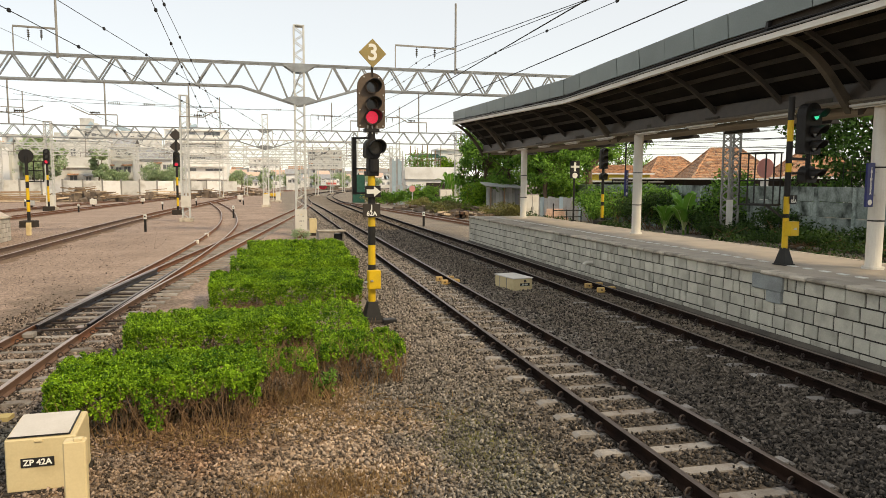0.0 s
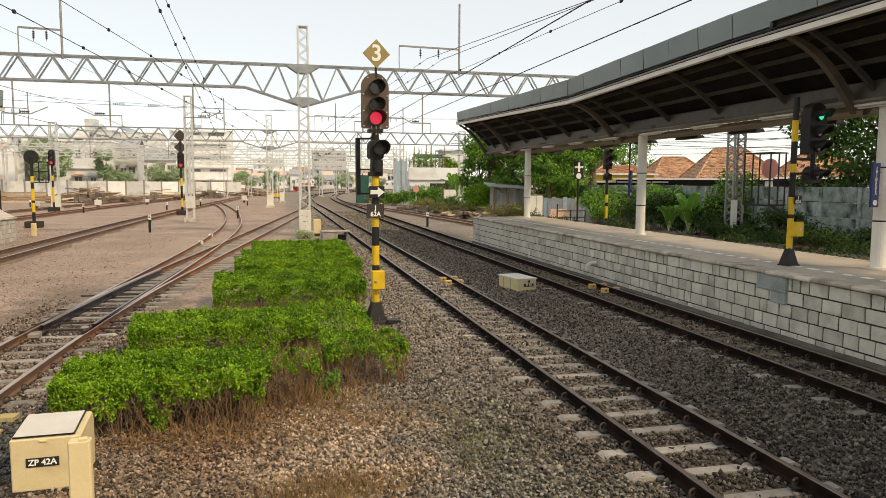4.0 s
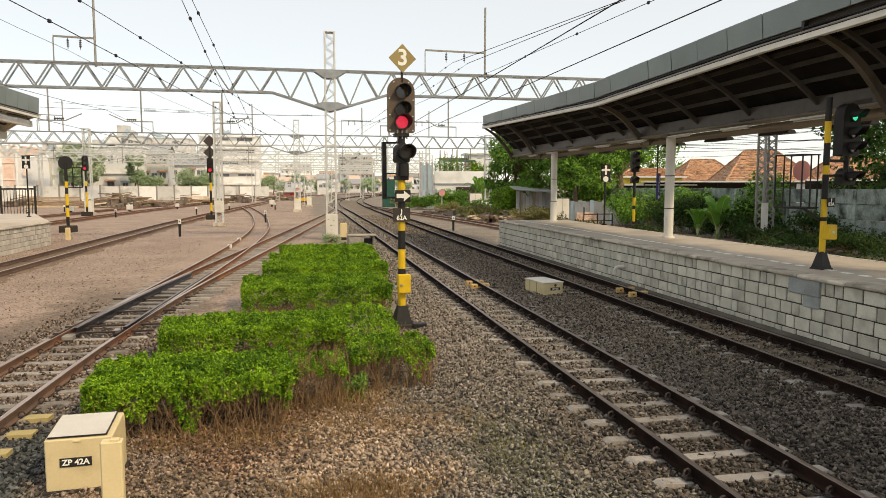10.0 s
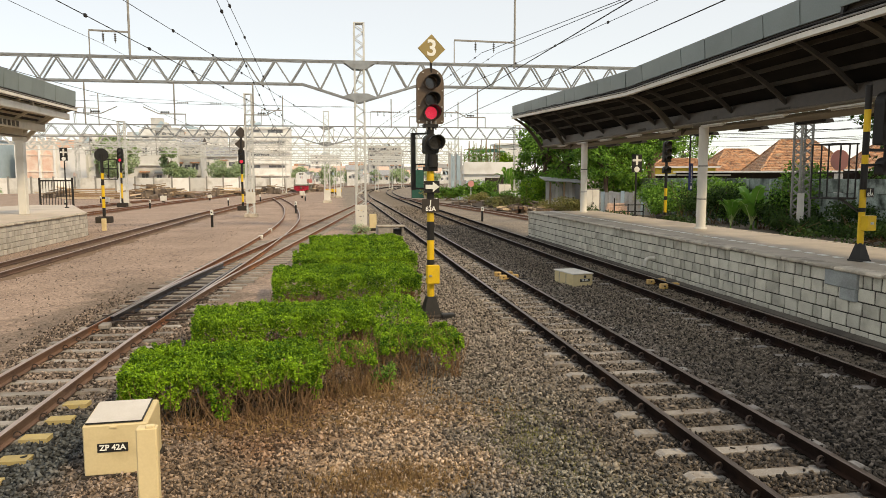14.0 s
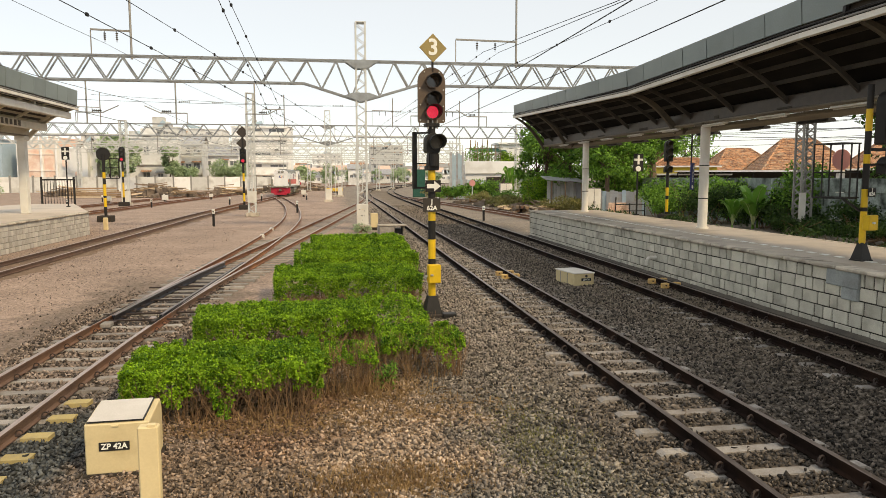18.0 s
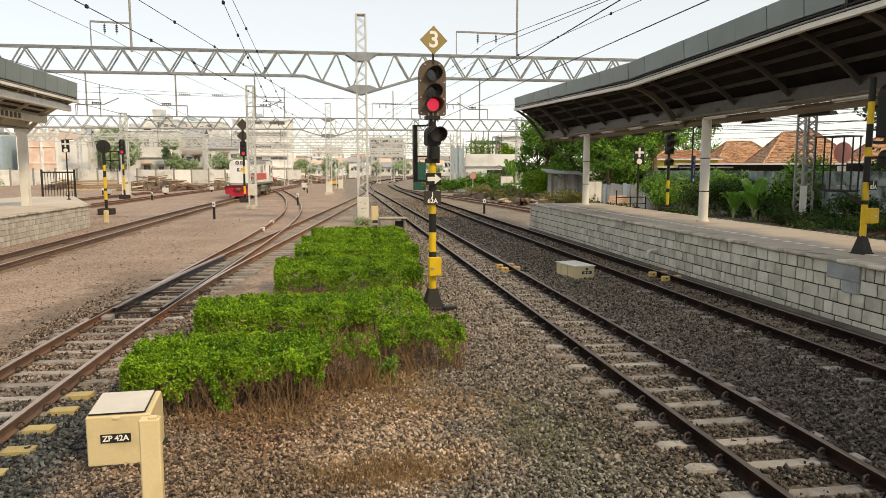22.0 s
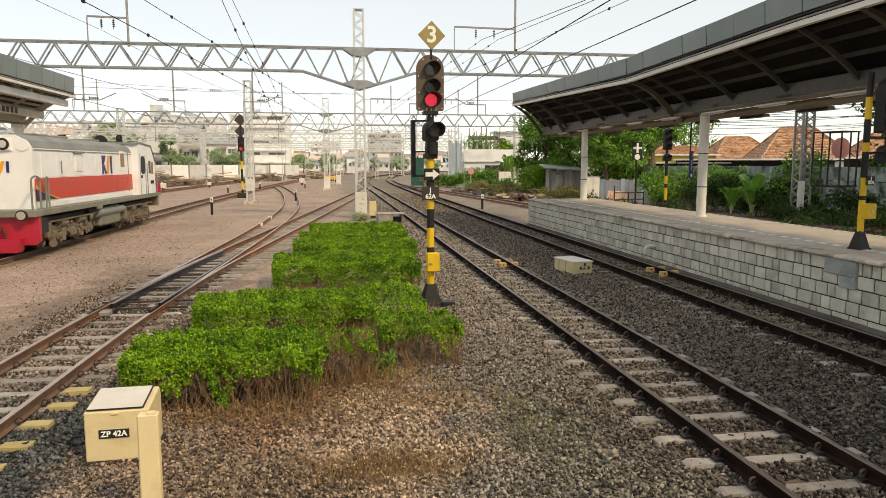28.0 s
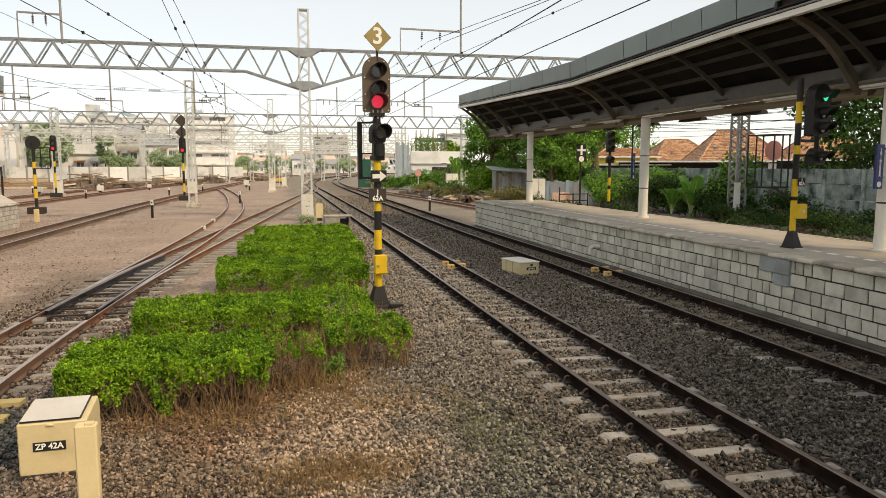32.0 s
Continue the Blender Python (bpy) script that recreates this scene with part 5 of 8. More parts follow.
part("frame", box(B(), (-0.28, 0, 0.22), (0.78, 0.9, 0.46), bev=0.02), M_SLEEPER, cb)
part("side_wall", box(B(), (0.62, 0.05, 0.22), (0.1, 0.8, 0.44), bev=0.015), M_SLEEPER, cb)
# solid black block in place of the shade inside the opening
part("pit", box(B(), (0.34, 0.12, 0.16), (0.46, 0.6, 0.3)), M_BLACK, cb, "dark opening")
part("cover", box(B(), (0.02, 0.0, 0.485), (1.42, 0.98, 0.06), bev=0.012), M_COPING, cb, "pale concrete lid")
jb = thing("lineside_cabinet", "pale yellow cabinet beside the mast foot", "cabinet", (2.0, 39.9, 0))
part("body", box(B(), (0, 0, 0.55), (0.4, 0.35, 0.8), bev=0.02), M_CREAMBOX, jb)
part("foot", box(B(), (0, 0, 0.08), (0.3, 0.3, 0.16)), M_MORTAR, jb)

for _k in range(9):
    part("frieze_bar", box(B(), (-14.28, 31.5 + _k * 0.42, 5.45), (0.02, 0.22, 0.24)), M_BEAM, cpl)


# ---- foliage helpers ----
def leaf_arrays(centers, dirs, length, width, rng, droop=0.2, face=None):
    """Bent four-corner leaves. centers and dirs: n by 3; face: the way their blades turn, at random if not given."""
    n = len(centers)
    d = dirs / np.maximum(np.linalg.norm(dirs, axis=1), 1e-6)[:, None]
    r = rng.normal(size=(n, 3)) if face is None else face + rng.normal(size=(n, 3)) * 0.45
    s = np.cross(d, r)
    s /= np.maximum(np.linalg.norm(s, axis=1), 1e-6)[:, None]
    nn = np.cross(s, d)
    L = (length * rng.uniform(0.6, 1.25, n))[:, None]
    W = (width * rng.uniform(0.7, 1.2, n))[:, None]
    base = centers
    mid = centers + d * L * 0.55 + nn * L * 0.1
    tip = centers + d * L - nn * L * droop
    V = np.stack((base, mid + s * W / 2, tip, mid - s * W / 2), 1).reshape(-1, 3)
    k = np.arange(n)[:, None] * 4
    Fq = k + np.array([[0, 1, 2, 3]])
    return V, Fq


M_HEDGE = leaf_mat("hedge_leaf", (0.37, 0.6, 0.04), (0.028, 0.11, 0.01), spread=0.9)
M_TREE = leaf_mat("tree_leaf", (0.3, 0.55, 0.08), (0.02, 0.085, 0.015), spread=0.65)
# greens paled to imitate haze over far trees
M_PALE = leaf_mat("haze_pale_leaf", (0.5, 0.61, 0.37), (0.27, 0.37, 0.2))
M_BANANA = leaf_mat("banana_leaf", (0.22, 0.42, 0.06), (0.09, 0.24, 0.035), 0.4)
M_MIDRIB = mat("pale_midrib", (0.5, 0.55, 0.25), (0.4, 0.46, 0.2), 0.5, 0, 6, 40, 0)
# shade behind the platform is put into the greens of these two leaves
M_SHADELEAF = leaf_mat("shade_green_leaf", (0.12, 0.25, 0.045), (0.018, 0.05, 0.012))
M_SHADEPLANT = leaf_mat("shade_dark_leaf", (0.07, 0.13, 0.025), (0.012, 0.035, 0.008))
M_TWIG = mat("dry_twig", (0.3, 0.18, 0.09), (0.11, 0.062, 0.034), 0.9, 0, 8, 60, 0.3)
M_BARK = mat("tree_bark", (0.19, 0.13, 0.09), (0.1, 0.07, 0.05), 0.95, 0, 6, 50, 0.7, stretch=(1, 1, 0.3))
M_WEED = leaf_mat("dry_weed", (0.30, 0.27, 0.10), (0.14, 0.15, 0.05))


def hedge(x, y, sx, sy, z0, z1, seed, dens=1.0, rz=0.0, label="clipped bright green hedge block on bare twiggy stems", seg=1.0):
    """A clipped hedge block: leaf rosettes filling its upper part, stems to the ground below. seg: how uneven its outline is."""
    rng = np.random.default_rng(seed)
    hd = thing("hedge", label, "hedge", (x, y, 0), rz, group="clipped hedge blocks")
    lf = 1.0 + 0.03 * max(0.0, y - 10)
    thin = min(1.0, 0.25 + dens)

    def wave(a, b):
        return np.sin(a * 3.1 + seed) * np.sin(b * 2.7 + seed * 2) + 0.6 * np.sin(a * 7.7 + seed * 3) * np.sin(b * 6.1 + seed)
    # shoot tips over the flat clipped top, thinner in the layers below it
    tips, ways = [], []
    for depth, share in ((0.0, 1.0), (0.05, 0.7), (0.11, 0.5)):
        m = int(90 * thin * share * sx * sy / lf ** 2) * 5
        a, b = np.repeat(rng.uniform(-sx / 2, sx / 2, m // 5), 5), np.repeat(rng.uniform(-sy / 2, sy / 2, m // 5), 5)
        z = z1 - depth + 0.022 * wave(a, b) + np.repeat(rng.normal(0, 0.011, m // 5), 5) + rng.normal(0, 0.006, m)
        a, b = a + rng.normal(0, 0.022 * lf, m), b + rng.normal(0, 0.022 * lf, m)
        keep = (wave(a * 1.3, b * 1.3 + 4) < 1.15 - 0.5 * seg * (1 - thin)) | (rng.random(m) < 0.3)
        tips.append(np.c_[a, b, z][keep])
        ways.append(np.tile((0.0, 0.0, 1.0), (int(keep.sum()), 1)))
    # shoots hanging unevenly down the four sides
    for nx, ny, run in ((0, -1, sx), (0, 1, sx), (-1, 0, sy), (1, 0, sy)):
        m = int(760 * thin * run * (z1 - z0 + 0.1) / lf ** 2)
        u = rng.uniform(-run / 2, run / 2, m)
        tuft = np.maximum(0.0, np.sin(u * 6.7 + seed * 2.1) * np.sin(u * 2.9 + seed)) ** 1.5
        hang = (z1 - z0) * (0.62 + 0.3 * np.sin(u * 8.9 + seed) * np.sin(u * 3.7 + 2 * seed) + 1.5 * seg * tuft)
        z = z1 - 0.02 - hang * rng.random(m) ** 1.15
        inset = rng.uniform(0.0, 0.07, m) + 0.03 * np.sin(u * 11 + seed)
        a = nx * (sx / 2 - inset) + (u if nx == 0 else 0)
        b = ny * (sy / 2 - inset) + (u if ny == 0 else 0)
        tips.append(np.c_[a, b, np.maximum(z, 0.06)])
        ways.append(np.tile((nx * 0.75, ny * 0.75, 0.65), (m, 1)))
    # sparse shaded leaves inside
    m = int(190 * thin * sx * sy / lf ** 2)
    tips.append(np.c_[rng.uniform(-sx / 2, sx / 2, m) * 0.94, rng.uniform(-sy / 2, sy / 2, m) * 0.94, rng.uniform(max(z0, 0.1), z1 - 0.12, m)])
    ways.append(np.tile((0.0, 0.0, 1.0), (m, 1)))
    P, W = np.vstack(tips), np.vstack(ways)
    # each tip is a small rosette of leaves spreading round its shoot
    per = 11 if y < 11.5 else 8
    n = len(P)
    C = np.repeat(P, per, 0) + rng.normal(0, 0.009 * lf, (n * per, 3))
    R = np.repeat(W, per, 0)
    D = rng.normal(size=(n * per, 3)) * 0.75 + R * 0.35
    C -= np.repeat(W, per, 0) * rng.uniform(0, 0.03, (n * per, 1))
    V, Fq = leaf_arrays(C, D, 0.038 * lf, 0.024 * lf, rng, 0.1, R + np.array((0, 0, 0.3)))
    tagged(part("foliage", fast_mesh("foliage", V, Fq, M_HEDGE), None, hd), kind="stuff")
    bm = B()
    for k in range(int((95 if dens > 0.3 else 80) * max(sx, 0.8) * min(1.0, sy + 0.3))):
        front = rng.random() < 0.75
        a = rng.uniform(-sx / 2, sx / 2) * 0.96 if front else sx / 2 - abs(rng.normal(0, 0.12))
        b = -sy / 2 + 0.03 + abs(rng.normal(0, 0.16)) if front else rng.uniform(-sy / 2, sy / 2)
        p = Vector((a * 0.97, b, 0))
        for q in range(2):
            t = p + Vector((rng.normal(0, 0.085), rng.normal(-0.01, 0.06), (z0 + 0.16) * rng.uniform(0.4, 0.6)))
            rod(bm, p, t, 0.006 - q * 0.0015, 0.0035, n=3)
            if rng.random() < 0.6:
                rod(bm, t, t + Vector((rng.normal(0, 0.07), rng.normal(0, 0.06), 0.15)), 0.0035, 0.002, n=3)
            p = t
    tagged(part("stem_tangle", bm, M_TWIG, hd, "bare brown stems"), kind="stuff")
    return hd




def tree(x, y, h, crown_w, crown_z, seed, material=None, leaf=0.22, n_leaf=9000, label="leafy broad green tree", trunk_r=0.22, clumps=26):
    """A tapered trunk with limbs that end in clumps of leaves."""
    rng = np.random.default_rng(seed)
    tr = thing("tree", label, "tree", (x, y, 0), rng.uniform(0, 360))
    bm = B()
    top = Vector((rng.normal(0, 0.3), rng.normal(0, 0.3), crown_z + 0.45 * (h - crown_z)))
    mid = top * 0.5 + Vector((rng.normal(0, 0.15), rng.normal(0, 0.15), 0))
    rod(bm, (0, 0, -0.1), mid, trunk_r, trunk_r * 0.75, n=10)
    rod(bm, mid, top, trunk_r * 0.75, trunk_r * 0.4, n=10)
    cs = []
    for k in range(clumps):
        a, u = rng.uniform(0, 2 * math.pi), rng.uniform(0, 1)
        rr = crown_w / 2 * math.sqrt(rng.uniform(0.1, 1)) * math.sin(math.pi * (0.18 + 0.72 * u)) 
        c = Vector((rr * math.cos(a), rr * math.sin(a), crown_z + (h - crown_z) * (0.05 + 0.85 * u)))
        cs.append((c, rng.uniform(0.55, 1.0) * crown_w * 0.17))
        s = mid.lerp(top, rng.uniform(0.1, 1))
        e = s.lerp(c, 0.55) + Vector((0, 0, 0.2))
        rod(bm, s, e, trunk_r * 0.28, trunk_r * 0.16, n=5)
        rod(bm, e, c, trunk_r * 0.16, 0.02, n=5)
    part("trunk", bm, M_BARK, tr, "brown trunk with spreading limbs")
    per = max(20, n_leaf // clumps)
    C, D, face = [], [], []
    for c, r in cs:
        v = rng.normal(size=(per, 3))
        v /= np.linalg.norm(v, axis=1)[:, None]
        rad = r * rng.uniform(0.35, 1.12, per) ** 0.6
        C.append(np.array(c) + v * rad[:, None] * np.array((1.15, 1.15, 0.8)))
        D.append(rng.normal(size=(per, 3)) + v * 0.3 + np.array((0, 0, -0.3)))
        face.append(v * 0.8 + np.array((0, 0, 0.5)))
    V, Fq = leaf_arrays(np.vstack(C), np.vstack(D), leaf, leaf * 0.6, rng, 0.2, np.vstack(face))
    tagged(part("crown", fast_mesh("crown", V, Fq, material or M_TREE), None, tr), kind="stuff")
    return tr


def shrub(x, y, w, d, h, seed, material=None, leaf=0.14, n=3000, label="dense green leafy shrub", z=0.0, name="shrub", cat="shrub"):
    rng = np.random.default_rng(seed)
    sh = thing(name, label, cat, (x, y, z), 0)
    bm = B()
    for k in range(12):
        rod(bm, (rng.uniform(-w, w) * 0.25, rng.uniform(-d, d) * 0.25, 0), (rng.uniform(-w, w) * 0.4, rng.uniform(-d, d) * 0.4, h * rng.uniform(0.5, 0.85)), 0.03, 0.01, n=5)
    part("stem_tangle", bm, M_TWIG, sh)
    K = 14
    cc = np.c_[rng.uniform(-w / 2, w / 2, K) * 0.8, rng.uniform(-d / 2, d / 2, K) * 0.8, rng.uniform(0.25, 0.82, K) * h]
    i = rng.integers(0, K, n)
    v = rng.normal(size=(n, 3))
    v /= np.linalg.norm(v, axis=1)[:, None]
    rad = rng.uniform(0.3, 1.1, n) ** 0.6
    C = cc[i] + v * rad[:, None] * np.array((w * 0.2, d * 0.25, h * 0.22))
    C[:, 2] = np.maximum(C[:, 2], 0.03)
    V, Fq = leaf_arrays(C, v * 0.3 + rng.normal(size=(n, 3)), leaf, leaf * 0.55, rng, 0.2, v * 0.8 + np.array((0, 0, 0.5)))
    tagged(part("foliage", fast_mesh("foliage", V, Fq, material or M_TREE), None, sh), kind="stuff")
    return sh


def banana(x, y, h, seed, n=7, label="banana plant with broad pale green leaves", z=0.0, wide=0.4, upright=False):
    """Arching paddle leaves on stalks from one short stem, with pale midribs and ragged edges."""
    rng = np.random.default_rng(seed)
    bp = thing("banana_plant", label, "plant", (x, y, z), 0)
    part("stem", rod(B(), (0, 0, 0), (0, 0, h * (0.1 if upright else 0.22)), 0.09 * h / 3, 0.06 * h / 3, n=10), M_BANANA, bp)
    for k in range(n):
        a = 2 * math.pi * k / n + rng.uniform(-0.4, 0.4)
        reach, rise, drop = h * rng.uniform(0.12, 0.42), h * rng.uniform(0.5, 0.74), h * rng.choice((0.0, 0.05, 0.12, 0.35))
        if upright:
            reach, rise, drop = h * rng.uniform(0.1, 0.48), h * rng.uniform(0.45, 0.85), 0.0
        out, sd_ = Vector((math.cos(a), math.sin(a), 0)), Vector((-math.sin(a), math.cos(a), 0))
        tilt = rng.uniform(-0.9, 0.9) * (0.25 if upright else 1.0)
        pts = []
        for i in range(15):
            u = i / 14
            pts.append(Vector((0, 0, h * (0.03 if upright else 0.12))) + out * reach * u ** 1.3 + Vector((0, 0, rise * math.sin(u * 1.75) - drop * u ** 3)))
        bm = B()
        prev = None
        for i in range(4, 15):
            u = (i - 4) / 10
            w = wide * h / 3 * math.sin(math.pi * min(1, 0.1 + u * 0.88)) ** 0.7 * (1 - (0.22 if i % 3 == 1 else 0)) + 0.01
            s2 = (sd_ * math.cos(tilt) + Vector((0, 0, 1)) * math.sin(tilt)) * w
            up = Vector((0, 0, 0.16 * w + 0.02))
            row = [bm.verts.new(pts[i] - s2 + up), bm.verts.new(pts[i]), bm.verts.new(pts[i] + s2 + up)]
            if prev:
                bm.faces.new((prev[0], prev[1], row[1], row[0]))
                bm.faces.new((prev[1], prev[2], row[2], row[1]))
            prev = row
        lf = part("leaf", bm, M_BANANA, bp)
        rb = B()
        for i in range(14):
            rod(rb, pts[i], pts[i + 1], 0.03 * h / 3 * (1 - i / 18), 0.03 * h / 3 * (1 - (i + 1) / 18), n=5)
        bmesh.ops.remove_doubles(rb, verts=rb.verts, dist=0.002)
        part("midrib", rb, M_MIDRIB, lf)
    return bp


# hedge blocks between the tracks
hedge(-1.48, 9.42, 2.38, 1.45, 0.33, 0.71, 1, rz=5)
hedge(0.1, 9.85, 0.75, 0.9, 0.5, 0.64, 2, 0.1, rz=2, label="thin straggling end of a hedge block with brown stems")
hedge(-0.98, 12.5, 2.9, 1.5, 0.22, 0.72, 3, 0.9, rz=6)
hedge(1.2, 10.7, 1.2, 1.1, 0.4, 0.66, 4, 0.35, rz=4)
hedge(1.0, 13.0, 0.95, 2.6, 0.36, 0.66, 9, 0.12, rz=2, label="thin straggling hedge block with bare stems")
hedge(0.15, 17.6, 3.4, 2.6, 0.12, 0.72, 5, 0.6, rz=4)
hedge(0.5, 21.6, 3.6, 1.7, 0.12, 0.7, 6, 0.5, rz=4)
hedge(0.55, 24.4, 3.6, 1.7, 0.12, 0.72, 10, 0.45, rz=4)
hedge(0.7, 27.4, 3.4, 2.0, 0.1, 0.72, 7, 0.4, rz=4)
shrub(0.62, 9.75, 0.34, 0.34, 0.42, 72, M_TREE, 0.045, 500, "small dark wispy bush between hedge blocks")
shrub(1.3, 38.2, 0.9, 0.5, 0.5, 71, M_PALE, 0.1, 500, "pale tuft of weeds at a mast foot")


M_STRAW = leaf_mat("dry_straw", (0.42, 0.28, 0.13), (0.17, 0.1, 0.05), 0.8)


def dry_grass(x, y, w, d, h, n, seed, upright, label, material=None):
    """Thin dead stalks: upright ones stand, the rest lie about as litter."""
    rng = np.random.default_rng(seed)
    C = np.c_[rng.normal(0, w * 0.28, n), rng.normal(0, d * 0.28, n), np.full(n, 0.015)]
    D = rng.normal(size=(n, 3)) * np.array((1, 1, 0.12)) + np.array((0, 0, 2.6)) * (rng.random((n, 1)) < upright)
    D[:, 2] = np.abs(D[:, 2])
    V, Fq = leaf_arrays(C, D, h, 0.011, rng, 0.1)
    solid("dry_grass", fast_mesh("dry_grass", V, Fq, material or M_STRAW), None, label, "grass", (x, y, 0), kind="stuff")


dry_grass(0.45, 9.6, 1.3, 1.1, 0.3, 650, 301, 0.6, "brown dead stalks between hedge blocks")
dry_grass(0.35, 11.4, 1.6, 1.4, 0.34, 800, 302, 0.7, "straw-coloured dead stalks behind a hedge block")
dry_grass(-0.9, 8.5, 2.6, 0.9, 0.13, 1600, 303, 0.25, "brown plant litter below a hedge")
dry_grass(0.9, 8.9, 2.4, 1.4, 0.12, 1500, 304, 0.15, "brown plant litter on bare soil")
dry_grass(0.45, 6.7, 1.5, 0.8, 0.075, 3200, 305, 0.5, "short golden dry grass on bare soil")
dry_grass(2.2, 7.6, 1.3, 2.6, 0.05, 1500, 306, 0.6, "sparse low green weeds among the ballast", M_WEED)


# ---- buildings and boundary ----
# wall tones kept pale, partly standing for distance haze
M_WALLW = mat("white_render", (0.86, 0.86, 0.85), (0.75, 0.75, 0.73), 0.9, 0, 0.5, 12, 0.1, 0.08, stain=(0.4, 0.36, 0.3), stain_amt=0.45, stain_scale=0.4)
M_WALLP = mat("peeling_pink_render", (0.8, 0.67, 0.58), (0.86, 0.81, 0.74), 0.9, 0, 0.4, 12, 0.15, 0.1, stain=(0.75, 0.66, 0.55), stain_amt=0.7, stain_scale=0.3)
M_RUSTWALL = mat("bare_red_plaster", (0.6, 0.36, 0.27), (0.72, 0.55, 0.45), 0.95, 0, 0.8, 12, 0.2, 0.1, stain=(0.7, 0.6, 0.5), stain_amt=0.6, stain_scale=0.8)
M_WALLY = mat("yellow_render", (0.8, 0.62, 0.08), (0.7, 0.55, 0.1), 0.9, 0, 0.8, 12, 0.1)
M_WALLC = mat("cream_render", (0.83, 0.83, 0.81), (0.71, 0.71, 0.69), 0.9, 0, 0.5, 12, 0.1, 0.1, stain=(0.34, 0.3, 0.25), stain_amt=0.4, stain_scale=0.5)
M_GREYWALL = mat("mildewed_concrete_wall", (0.39, 0.45, 0.42), (0.16, 0.2, 0.175), 0.95, 0, 2.2, 14, 0.4, 0.2, mixw=0.7, stain=(0.018, 0.024, 0.018), stain_amt=0.95, stain_scale=1.25, stretch=(1, 1, 0.8))
M_TILE = mat("orange_roof_tile", (0.64, 0.33, 0.17), (0.14, 0.07, 0.048), 0.85, 0, 1.8, 8, 0.8, 0.08, mixw=0.42, stain=(0.5, 0.4, 0.28), stain_amt=0.7, stain_scale=2.4)
M_GLASS = mat("dark_window", (0.05, 0.055, 0.06), None, 0.15, 0, 2, 20, 0, 0.3, spec=0.6)
M_TIN = mat("corrugated_tin", (0.46, 0.47, 0.48), (0.33, 0.34, 0.35), 0.55, 0.4, 1.5, 20, 0.2, 0.1, stain=(0.3, 0.2, 0.13), stain_amt=0.5)
M_BLUEGREY = mat("pale_blue_sheet", (0.40, 0.50, 0.56), (0.32, 0.42, 0.48), 0.6, 0, 1, 15, 0.1)
M_GREENNET = mat("dark_green_net", (0.03, 0.12, 0.09), (0.02, 0.08, 0.06), 0.9, 0, 3, 30, 0.3)
M_REDDISC = mat("faded_red_disc", (0.66, 0.26, 0.24), (0.6, 0.3, 0.27), 0.6, 0, 3, 40, 0.05)
M_WOOD = mat("weathered_lumber", (0.36, 0.24, 0.14), (0.2, 0.13, 0.08), 0.9, 0, 3, 40, 0.5, 0.3)


# panes lightened in colour for the haze before far windows
M_PANE = mat("haze_pale_pane", (0.2, 0.21, 0.22), (0.12, 0.13, 0.14), 0.3, 0, 2, 20, 0, 0.4, spec=0.5)
M_CONC = mat("bare_stained_concrete", (0.67, 0.67, 0.65), (0.51, 0.51, 0.49), 0.95, 0, 0.5, 12, 0.2, 0.12, stain=(0.22, 0.2, 0.17), stain_amt=0.6, stain_scale=0.5)


